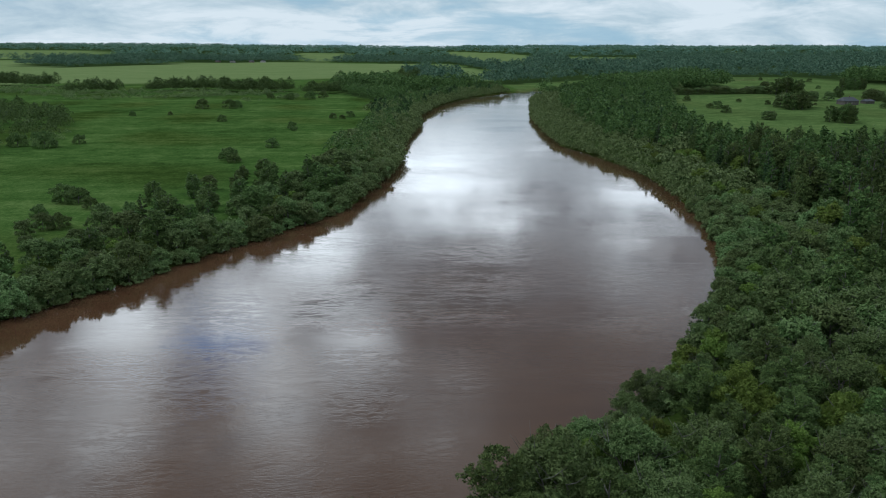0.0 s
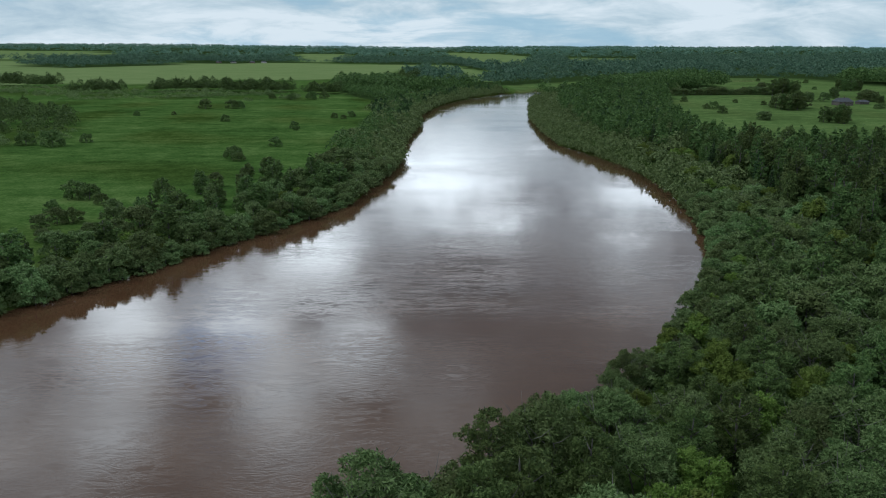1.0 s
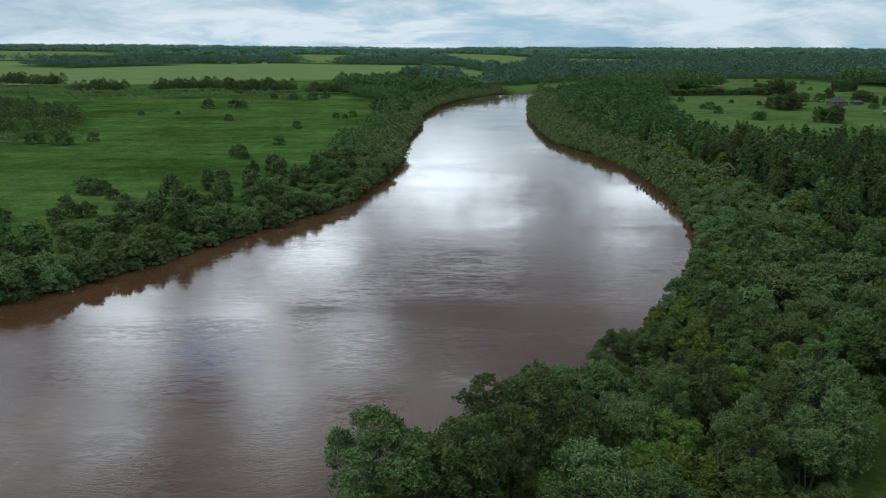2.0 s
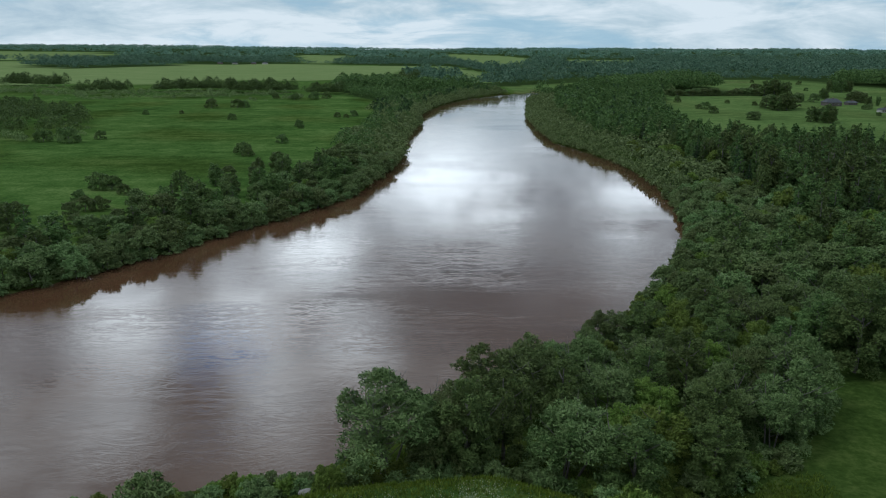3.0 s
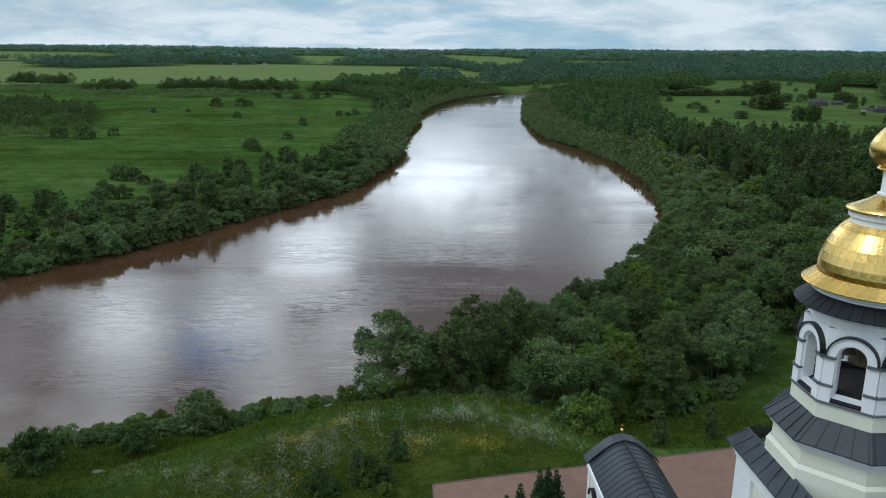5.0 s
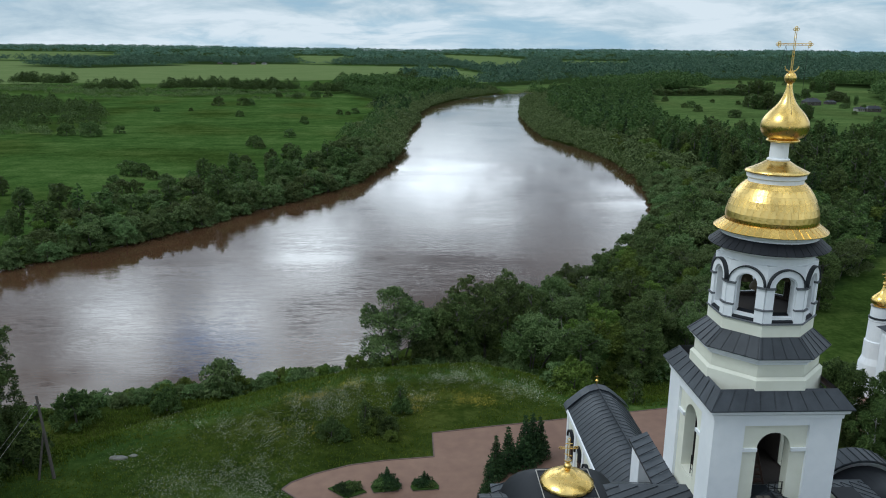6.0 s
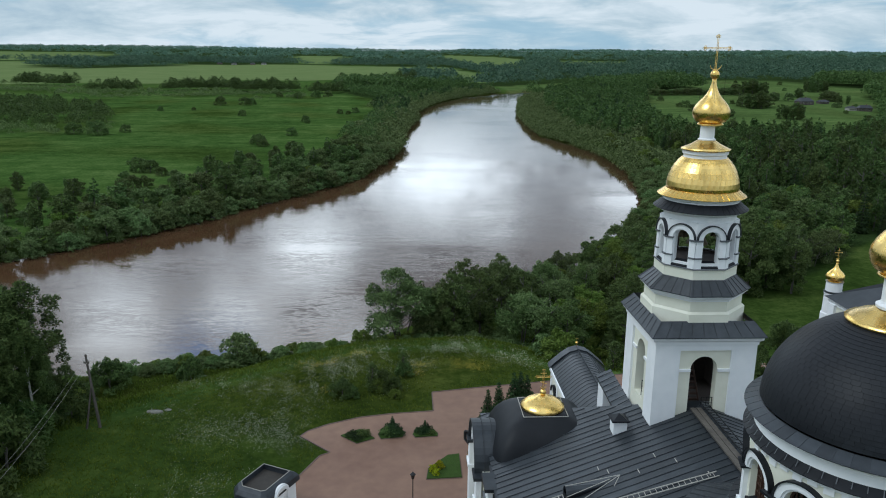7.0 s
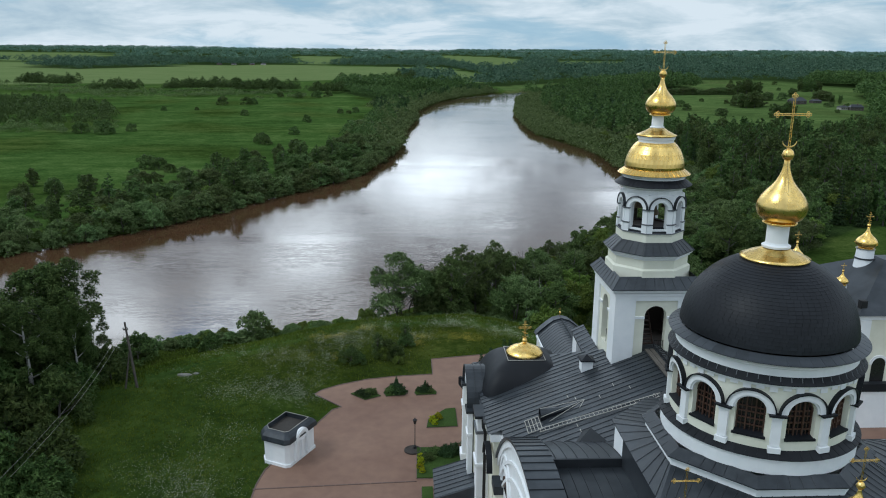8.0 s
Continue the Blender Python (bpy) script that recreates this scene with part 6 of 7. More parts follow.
    for i in range(56):
        a = 2 * math.pi * i / 56
        k = 1 / math.cos(((a + math.pi / 8) % (math.pi / 4)) - math.pi / 8)
        for r0, z0, r1, z1 in ((5.12 * k, 25.72, 4.65, 26.03),):
            bm = bmesh.new()
            add_tube(bm, (CX + r0 * math.cos(a), CY + r0 * math.sin(a), z0), (CX + r1 * math.cos(a), CY + r1 * math.sin(a), z1), 0.02, 0.02, 4)
            part("roof_seam", bm, M_SEAM, C)
    part("base_ring", turned([(5.15, 26.0), (5.15, 26.75), (5.2, 26.8)], 64, 0, 360, c), M_WHITE, C)
    plate_course("base_ring_roof_plate", ((5.28 * slim, 26.8), (4.78 * slim, 27.05)), 60, c, M_SLATE, C, 0.032, 0.02)
    part("base_ring_bed", turned([(5.26, 26.78), (5.26, 26.81), (4.74, 27.06)], 64, 0, 360, c), M_SLATE, C)
    # drum with twelve arched windows
    R = 4.24
    w = R * math.radians(15)
    for i in range(12):
        ang = 30 * i
        f = round_map(CX, CY, R, ang)
        part("drum_wall", arch_wall(f, -w, w, 26.9, 30.1, 0.66, 27.62, 28.86, 0.5), M_CREAM, C)
        part("arch_band", arch_band(f, 0, 28.86, 0.74, 1.0, 0.0, 0.17, 18), M_WHITE, C)
        part("arch_band", arch_band(f, 0, 28.86, 0.66, 0.74, -0.1, 0.09, 18), M_WHITE, C)
        part("arch_cap", arch_band(f, 0, 28.86, 1.0, 1.055, -0.03, 0.25, 18), M_SLATE, C)
        part("sill_plate", quads([f(-0.66, 27.74, -0.34), f(0.66, 27.74, -0.34), f(0.72, 27.64, 0.10), f(-0.72, 27.64, 0.10), f(0.72, 27.54, 0.10), f(-0.72, 27.54, 0.10)], [(0, 1, 2, 3), (3, 2, 4, 5)]), M_SLATE, C)
        win = part("window", arch_band(f, 0, 28.86, 0.58, 0.67, -0.32, -0.22, 16), M_DARKWOOD, C, "arched window with brown lattice")
        bm = bmesh.new()
        for u in (-0.62, -0.21, 0.21, 0.62):
            add_block(bm, f, u - 0.035, u + 0.035, 27.62, 28.86 + math.sqrt(max(0.0, 0.66 ** 2 - u * u)) * 0.98, -0.32, -0.24)
        for z in (27.66, 27.98, 28.3, 28.62, 28.86):
            add_block(bm, f, -0.66, 0.66, z - 0.03, z + 0.03, -0.315, -0.245)
        for u in (-0.42, 0.0, 0.42):
            add_block(bm, f, u - 0.015, u + 0.015, 27.62, 29.4, -0.31, -0.27)
        part("frame", bm, M_DARKWOOD, win)
        bm = bmesh.new()
        vs = [bm.verts.new(f(u, z, -0.34)) for u, z in arch_line(0.66, 27.62, 28.86)]
        bm.faces.new(vs)
        part("pane", bm, M_GLASS, win)
        fp = round_map(CX, CY, R, ang + 15)
        part("pilaster", block(fp, -0.2, 0.2, 27.3, 28.75, 0.0, 0.18), M_WHITE, C)
        part("pilaster_base", block(fp, -0.26, 0.26, 27.0, 27.26, 0.0, 0.28), M_WHITE, C)
        part("capital", block(fp, -0.24, 0.24, 28.64, 28.775, 0.0, 0.24), M_WHITE, C)
        part("capital_cap", block(fp, -0.36, 0.36, 28.78, 28.87, 0.0, 0.36), M_SLATE, C)
        for k in range(4):
            u = -w + (k + 0.5) * 2 * w / 4
            part("dentil", block(f, u - 0.17, u + 0.17, 29.98 - 0.10 * (k % 2), 30.2, 0.0, 0.07), M_WHITE, C)
    part("drum_inside", turned([(4.1, 26.9), (4.1, 30.0)], 24, 0, 360, c), M_INSIDE, C)
    part("frieze", turned([(4.73, 30.05), (4.8, 30.1), (4.8, 30.22), (4.9, 30.26), (4.95, 30.32), (4.5, 30.32)], 64, 0, 360, c), M_WHITE, C)
    plate_course("lower_eave_plate", ((5.08 * slim, 30.33), (4.72 * slim, 30.58)), 58, c, M_SLATE, C, 0.032, 0.02)
    part("lower_eave_bed", turned([(5.06, 30.30), (5.06, 30.34), (4.7, 30.6)], 64, 0, 360, c), M_SLATE, C)
    bm = bmesh.new()
    for i in range(60):
        a = radians(i * 6 + 2)
        add_tube(bm, (CX + 4.44 * math.cos(a), CY + 4.44 * math.sin(a), 30.45), (CX + 4.33 * math.cos(a), CY + 4.33 * math.sin(a), 30.66), 0.018, 0.018, 4)
    part("snow_guard", bm, M_LEAD, C)
    part("upper_band", turned([(4.7, 30.55), (4.7, 30.95), (4.8, 31.0), (4.82, 31.08), (4.95, 31.16), (4.96, 31.24), (4.4, 31.26)], 64, 0, 360, c), M_WHITE, C)
    plate_course("upper_eave_plate", ((5.14 * slim, 31.26), (4.56 * slim, 31.52)), 52, c, M_ROOF, C, 0.032, 0.02)
    part("upper_eave_bed", turned([(5.12, 31.24), (5.12, 31.28), (4.54, 31.53)], 64, 0, 360, c), M_ROOF, C)
    prof = []
    for i in range(27):
        a = radians(2 + 70 * i / 26)
        prof.append((4.56 * math.cos(a), 31.48 + 3.72 * math.sin(a)))
    part("dome", turned([(r - 0.03, z - 0.02) for r, z in prof] + [(0, 35.05)], 72, 0, 360, c), M_SLATE, C, "black shingled dome", True)
    for k in range(12):
        n = max(8, int(84 * prof[k][0] / prof[0][0]))
        plate_course("shingle", ((prof[k][0] * slim, prof[k][1]), (prof[k + 1][0] * slim, prof[k + 1][1])), n, c, M_SLATE, C, 0.006, 0.016, 0.5 * (k % 2), (225.0, 315.0))
    rest = part("shingling", plated(prof, 84, c, 0.008, 0.014, True), M_SLATE, C)
    tagged(rest, kind="stuff")
    part("gilded_skirt", turned([(1.5, 34.9), (1.76, 34.95), (1.78, 35.03), (1.55, 35.10), (1.35, 35.22), (1.05, 35.30), (0.72, 35.45), (0.64, 35.52), (0.3, 35.54)], 48, 0, 360, c), M_GOLD, C, "wide gilded skirt", True)
    part("neck", turned([(0.72, 35.5), (0.74, 35.6), (0.6, 35.66), (0.56, 35.75), (0.56, 36.5), (0.62, 36.62)], 36, 0, 360, c), M_WHITE, C)
    onion(CX + 0.05, CY, 36.74, 1.15, 2.95, C, 2.45, 0.74, True, 0.25)
    # low cupolas on the corners of the body, south of the dome
    for x, y, z in ((7.5, -42.0, 26.8), (13.85, -42.4, 27.75)):
        part("cupola_neck", lathe([(0.34, 17.5), (0.34, z), (0.4, z + 0.1)], 20, 0, 360, (x, y)), M_WHITE, C)
        onion(x, y, z + 0.1, 0.55, 1.15, C, 1.35, 0.46, False, 0.3, False)
    # porch roof on the west wall
    part("porch_wall", box((-0.2, -15.9, 8.9), (3.0, -12.8, 12.3)), M_CREAM, C)
    seam_panels((-0.7, -16.4, 12.35), (0, 1, 0), (3.4, 0, 1.1), 7, 0.58, 3.55, C)
    part("porch_roof", quads([(-0.7, -16.5, 12.34), (-0.7, -12.3, 12.34), (2.7, -12.3, 13.44), (2.7, -16.5, 13.44), (-0.7, -16.5, 12.2), (-0.7, -12.3, 12.2), (2.7, -12.3, 12.2), (2.7, -16.5, 12.2)], [(0, 1, 2, 3), (0, 4, 5, 1), (0, 3, 7, 4), (1, 5, 6, 2)]), M_ROOF, C)
    return C


church()


# ---- north wing with its barrel roof ----
def north_wing():
    W = thing("north_wing", "white church wing with a dark barrel roof", "church wing", (0, 0, 0))
    cx = 14.25
    part("wall", box((cx - 2.5, -8.3, 8.9), (cx + 2.5, 12.2, 14.4)), M_CREAM, W)
    half = [(2.62, 14.25), (2.5, 14.42), (2.25, 14.68), (1.9, 15.0), (1.4, 15.46), (0.8, 15.9), (0.0, 16.14)]
    line = [(-a, z) for a, z in half] + [(a, z) for a, z in half[::-1][1:]]
    bm = bmesh.new()
    va = [bm.verts.new((cx + x, -8.2, z)) for x, z in line]
    vb = [bm.verts.new((cx + x, 12.2, z)) for x, z in line]
    for i in range(len(line) - 1):
        bm.faces.new((va[i], va[i + 1], vb[i + 1], vb[i]))
    part("roof", bm, M_ROOF, W, "dark grey barrel roof", True)
    bm = bmesh.new()
    for k in range(32):
        y = -7.9 + k * 0.63
        for (a, z), (b, z2) in zip(half, half[1:]):
            for s in (-1, 1):
                add_tube(bm, (cx + s * a, y, z + 0.015), (cx + s * b, y, z2 + 0.015), 0.02, 0.02, 4)
    part("roof_seam", bm, M_SEAM, W)
    bm = bmesh.new()
    add_tube(bm, (cx, -8.2, 16.16), (cx, 12.2, 16.16), 0.06, 0.06, 6)
    part("ridge", bm, M_SEAM, W)
    # raised gable with an overhanging hood at the north end
    bm = bmesh.new()
    hood = [(x * 1.05, z + 0.13) for x, z in line]
    rows = [[bm.verts.new((cx + x, y, z)) for x, z in hood] for y in (12.0, 13.1)]
    rows += [[bm.verts.new((cx + x, y, z - 0.14)) for x, z in hood] for y in (13.1, 12.0)]
    for p, q in zip(rows, rows[1:] + rows[:1]):
        for i in range(len(hood) - 1):
            bm.faces.new((p[i], p[i + 1], q[i + 1], q[i]))
    part("gable_hood", bm, M_ROOF, W)
    bm = bmesh.new()
    pts = [bm.verts.new((cx + x * 0.97, 12.25, z)) for x, z in line]
    pts2 = [bm.verts.new((cx + x * 0.97, 12.6, z)) for x, z in line]
    bm.faces.new(pts)
    bm.faces.new(pts2[::-1])
    for i in range(len(line) - 1):
        bm.faces.new((pts[i], pts[i + 1], pts2[i + 1], pts2[i]))
    part("gable", bm, M_WHITE, W)
    bm = bmesh.new()
    add_tube(bm, (cx, 12.9, 16.2), (cx, 12.9, 16.5), 0.05, 0.05, 6)
    bmesh.ops.create_icosphere(bm, subdivisions=2, radius=0.14, matrix=Matrix.Translation((cx, 12.9, 16.6)))
    add_tube(bm, (cx, 12.9, 16.7), (cx, 12.9, 17.15), 0.02, 0.02, 5)
    add_tube(bm, (cx - 0.14, 12.9, 17.0), (cx + 0.14, 12.9, 17.0), 0.02, 0.02, 5)
    part("finial", bm, M_GOLD, W)
    f = flat_map((cx - 2.5, 0, 0), 180)
    for y in (10.2, 7.4, 4.6, 1.8):
        u = -y
        win = part("window", arch_band(f, u, 12.4, 0.62, 0.82, 0.0, 0.14, 14), M_WHITE, W)
        bm = bmesh.new()
        bm.faces.new([bm.verts.new(f(u + a, z, 0.02)) for a, z in arch_line(0.6, 10.6, 12.4)])
        part("pane", bm, M_GLASS, win)
        bm = bmesh.new()
        add_block(bm, f, u - 0.04, u + 0.04, 10.6, 13.0, 0.02, 0.06)
        add_block(bm, f, u - 0.6, u + 0.6, 11.7, 11.76, 0.02, 0.06)
        part("frame", bm, M_DARKWOOD, win)
        part("hood", arch_band(f, u, 12.4, 0.82, 0.90, 0.0, 0.3, 14), M_SLATE, W)
    for y in (11.8, 8.8, 6.0, 3.2):
        part("pilaster", block(f, -y - 0.25, -y + 0.25, 8.9, 14.1, 0.0, 0.12), M_WHITE, W)
    part("cornice", box((cx - 2.7, -8.3, 14.05), (cx - 2.5, 12.3, 14.32)), M_WHITE, W)


north_wing()


# ---- second church with its cupolas ----
def second_church():
    S = thing("second_church", "white monastery church with grey hipped roofs and gilded cupolas", "church", (0, 0, 0))
    x0, x1, y0, y1 = 40.6, 54.0, 0.5, 15.0
    part("wall", box((x0, y0, 9.0), (x1, y1, 20.4)), M_CREAM, S)
    part("cornice", box((x0 - 0.2, y0 - 0.2, 20.0), (x1 + 0.2, y1 + 0.2, 20.5)), M_WHITE, S)
    mx, my = (x0 + x1) / 2, (y0 + y1) / 2
    part("roof", quads([(x0 - 0.5, y0 - 0.5, 20.5), (x1 + 0.5, y0 - 0.5, 20.5), (x1 + 0.5, y1 + 0.5, 20.5), (x0 - 0.5, y1 + 0.5, 20.5), (mx - 1, my - 1, 24.2), (mx + 1, my - 1, 24.2), (mx + 1, my + 1, 24.2), (mx - 1, my + 1, 24.2)],
                       [(0, 1, 5, 4), (1, 2, 6, 5), (2, 3, 7, 6), (3, 0, 4, 7), (4, 5, 6, 7)]), M_ROOF, S, "dark hipped metal roof")
    f = flat_map((x0, my, 0), 180)
    g = flat_map((mx, y0, 0), 270)
    for u in (-6.6, -2.4, 2.4, 6.6):
        part("pilaster", block(f, u - 0.5, u + 0.5, 9.0, 20.0, 0.0, 0.3), M_WHITE, S)
    for u in (-6.2, -2.2, 2.2, 6.2):
        part("pilaster", block(g, u - 0.5, u + 0.5, 9.0, 20.0, 0.0, 0.3), M_WHITE, S)
        part("chimney", box((mx + u - 0.3, y0 + 0.4, 20.6), (mx + u + 0.3, y0 + 1.0, 21.7)), M_IRON, S) if abs(u) > 6 and u < 0 else None
    for h, u in ((f, 0), (f, 4.5), (g, 0), (g, 4.2), (g, -4.2)):
        win = part("window", arch_band(h, u, 15.4, 0.7, 0.95, 0.0, 0.12, 14), M_WHITE, S)
        bm = bmesh.new()
        bm.faces.new([bm.verts.new(h(u + a, z, 0.03)) for a, z in arch_line(0.68, 12.6, 15.4)])
        part("pane", bm, M_GLASS, win)
    part("lower_band", box((x0 - 0.9, y0 - 0.9, 12.9), (x1, y0 - 0.25, 13.7)), M_SLATE, S)
    part("lower_wall", box((x0 - 0.6, y0 - 0.8, 9.0), (x1, y0 - 0.32, 12.9)), M_WHITE, S)
    for x, y, z, r in ((45.2, 8.5, 23.6, 1.08), (40.4, 4.0, 21.0, 0.62), (49.5, 9.0, 22.0, 0.9)):
        part("cupola_drum", lathe([(r * 1.0, z - 1.5), (r * 0.84, z + 0.3), (r * 0.8, z + 1.3), (r * 0.9, z + 1.4)], 16, 0, 360, (x, y)), M_WHITE, S)
        part("drum_band", lathe([(r * 0.86, z + 0.28), (r * 0.92, z + 0.3), (r * 0.92, z + 0.42), (r * 0.82, z + 0.46)], 16, 0, 360, (x, y)), M_ROOF, S)
        onion(x, y, z + 1.5, r, r * 2.0, S, r * 1.1, r * 0.35)
    # north range with its corner turret
    part("wall", box((48.0, 15.0, 9.0), (58.0, 28.0, 16.3)), M_WHITE, S)
    part("roof", quads([(47.6, 14.6, 16.3), (58.4, 14.6, 16.3), (58.4, 28.4, 16.3), (47.6, 28.4, 16.3), (53, 18, 19.0), (53, 25, 19.0)], [(0, 1, 4), (1, 2, 5, 4), (2, 3, 5), (3, 0, 4, 5)]), M_SLATE, S)
    f = flat_map((48.0, 21, 0), 180)
    for u in (-4.5, 0.0, 4.5):
        win = part("window", arch_band(f, u, 13.3, 0.5, 0.7, 0.0, 0.12, 12), M_WHITE, S)
        bm = bmesh.new()
        bm.faces.new([bm.verts.new(f(u + a, z, 0.03)) for a, z in arch_line(0.5, 11.6, 13.3)])
        part("pane", bm, M_GLASS, win)
    x, y = 47.3, 26.0
    part("turret", lathe([(1.45, 9.0), (1.35, 12.5), (1.1, 13.2), (1.1, 15.0), (0.98, 15.1), (0.95, 17.2), (1.0, 17.35), (0.9, 17.4), (0.9, 18.7), (1.0, 18.85)], 20, 0, 360, (x, y)), M_WHITE, S)
    part("turret_band", lathe([(0.96, 17.5), (1.04, 17.52), (1.04, 17.66), (0.9, 17.7)], 20, 0, 360, (x, y)), M_ROOF, S)
    onion(x, y, 18.9, 1.05, 2.2, S, 1.3, 0.40)


second_church()

# ---- church yard ----
YARD = [(-16.2, -60), (-15.4, -8.6), (-15.1, -6.4), (-10.3, 5.1), (-9.4, 5.7), (-12.5, 8.8), (-11.9, 9.8), (-10.1, 11.1), (-7.1, 12.5), (-4.0, 13.2), (0.2, 13.7), (0.2, 18.1), (5.5, 19.2), (12, 20.4), (28, 23.5), (48, 26.5), (48, -60)]
PAVING = tagged(link("pavement", extrude_poly(YARD, 8.7, 9.03), M_PAVE), "red paved church yard edged with kerb stones", "pavement", kind="structure")
kerb = bpy.data.meshes.new("kerb_stone")
bm = box((-0.48, -0.06, 0.0), (0.48, 0.06, 0.16), 0.012)
bm.to_mesh(kerb)
bm.free()
kerb.materials.append(M_KERB)


def kerb_line(pts, parent):
    """Kerb stones end to end along a line."""
    for a, b in zip(pts, pts[1:]):
        a, b = Vector((*a, 8.92)), Vector((*b, 8.92))
        n = max(1, round((b - a).length / 1.0))
        for i in range(n):
            o = new("kerb_stone", kerb)
            o.parent = parent
            o.matrix_world = Matrix.Translation(a.lerp(b, (i + 0.5) / n)) @ pose(0, 0, 0, 0, 0, math.degrees(math.atan2(b.y - a.y, b.x - a.x))) @ Matrix.Diagonal(((b - a).length / n / 1.0, 1, 1, 1))


kerb_line([(-15.6, -22)] + YARD[1:15], PAVING)
# joint lines across the yard
kerb_line([(-15.6, -9.4), (-1.9, -8.6)], PAVING)


def bed(name, label, outline, height=0.12):
    """A grass bed in the paving with its kerb."""
    b = tagged(link(name, extrude_poly(outline, 9.0, 9.03 + height), M_LAWN), label, "flower bed", kind="structure")
    kerb_line(outline + outline[:1], b)
    return b


M_LAWN = surface("lawn_grass", (0.024, 0.048, 0.008), (0.048, 0.086, 0.016), 2.5, 0.9, bump=0.8, dist=0.08, fine=14, spec=0.15)
bed("lawn_bed", "grass bed beside the church wall", [(-0.8, 0.9), (2.2, 1.1), (2.2, 5.0), (1.2, 4.8), (-0.6, 2.6)])
bed("lawn_bed", "grass bed with clipped bushes beside the lamp", [(-1.9, -8.2), (0.2, -8.2), (2.2, -8.0), (2.2, -3.0), (-1.8, -3.0)])
bed("lawn_bed", "grass bed beside the church porch", [(-0.6, -12.0), (-0.6, -9.6), (-1.5, -9.6), (-1.5, -12.0)])
BEDS = ([(-8.7, 8.7), (-7.1, 7.2), (-5.5, 8.1), (-7.0, 9.9)], [(-5.2, 8.9), (-4.9, 8.0), (-2.9, 8.3), (-2.7, 9.1), (-3.0, 9.9), (-4.8, 9.9)], [(-1.9, 8.8), (-1.7, 8.2), (0.4, 8.4), (0.45, 8.9), (0.1, 9.7), (-1.6, 9.8)])
for o in BEDS:
    bed("flower_bed", "small kerbed bed with low junipers", o)
tree_kind(("juniper", 0, 0), "bush", "juniper", 0.9, 1.15, 1300, 0.09, M_SPRUCE, M_BARK, 120)
tree_kind(("juniper", 0, 1), "bush", "juniper", 1.0, 1.0, 1300, 0.09, M_ALDER, M_BARK, 121)
tree_kind(("golden", 0, 0), "bush", "clipped_bush", 0.9, 0.55, 900, 0.07, foliage("golden_leaves", (0.16, 0.19, 0.02), (0.26, 0.29, 0.035), (0.36, 0.38, 0.06)), M_BARK, 122)
tree_kind(("sapling", 0, 0), "tall", "sapling", 3.6, 1.3, 1800, 0.12, M_ALDER, M_BARK, 123)
LABELS.update({"juniper": "low dark juniper in a kerbed bed", "golden": "rounded golden-green bush in a lawn bed", "sapling": "young staked tree in the grass"})
for x, y, s, k in ((-7.6, 8.4, 0.7, 0), (-6.6, 8.6, 0.8, 1), (-7.0, 7.9, 0.5, 0), (-4.2, 8.9, 0.95, 1), (-3.5, 8.8, 0.85, 0), (-3.9, 9.3, 0.9, 0), (-1.1, 9.0, 0.65, 0), (-0.3, 8.9, 0.55, 1), (-0.7, 9.3, 0.7, 0), (1.0, -4.2, 0.9, 0), (-0.3, -4.3, 0.8, 1), (1.6, -3.9, 1.0, 0), (-1.0, -5.2, 0.75, 1)):
    plant(("juniper", 0, k), x, y, s, z=9.12)
for x, y, h in ((-3.9, 9.1, 1.7), (-0.8, 9.1, 1.25), (-0.5, 9.3, 0.9)):
    plant(("thuja", 0, 0), x, y, h / 4.0, z=9.1, wide=1.4, label="small pointed juniper in a kerbed bed")
for x, y, s in ((-0.2, 2.1, 0.8), (0.4, 2.6, 0.9), (0.0, 1.5, 0.7), (-1.5, -5.0, 0.7), (-1.5, -5.8, 0.75), (-1.6, -6.6, 0.65), (-1.4, -7.3, 0.6)):
    plant(("golden", 0, 0), x, y, s, z=9.12)
for x, y, s in ((5.3, 10.2, 0.95), (6.6, 11.4, 1.0), (8.1, 12.2, 1.15), (8.9, 13.0, 1.1), (9.7, 13.6, 0.95), (4.4, 7.0, 0.8), (3.6, 3.6, 0.75)):
    plant(("thuja", 0, 0), x, y, s, z=9.0, wide=1.05)
for x, y in ((21.8, 25.8), (27.5, 27.4)):
    plant(("sapling", 0, 0), x, y, 1.0)
    st = thing("tree_stake", "dark wooden stakes round a young tree", "stake", (x, y, ground_z(x, y) - 0.1))
    for a, b in ((0.35, 0.0), (-0.2, 0.3), (-0.2, -0.3)):
        bm = bmesh.new()
        add_tube(bm, (a, b, 0), (a, b, 1.3), 0.04, 0.035, 6)
        part("stake", bm, M_WOODGREY, st)
# young trees on the knoll
for x, y, s, key in ((-6.3, 18.9, 0.9, ("sapling", 0, 0)), (-3.0, 22.9, 0.8, ("sapling", 0, 0)), (-4.9, 19.3, 0.85, ("dark", 0, 0)), (-4.0, 18.4, 0.7, ("dark", 0, 1)), (-9.3, 17.6, 0.85, ("dark", 0, 2)), (-8.2, 17.2, 0.5, ("dark", 0, 1)), (-3.7, 17.0, 0.45, ("shrub", 0, 2)), (-2.8, 22.6, 0.7, ("dark", 0, 1)), (-5.6, 18.6, 0.6, ("shrub", 0, 1))):
    plant(key, x, y, s, label="young leafy tree on the flowering knoll" if key[0] == "sapling" else "small dark green bush on the flowering knoll")


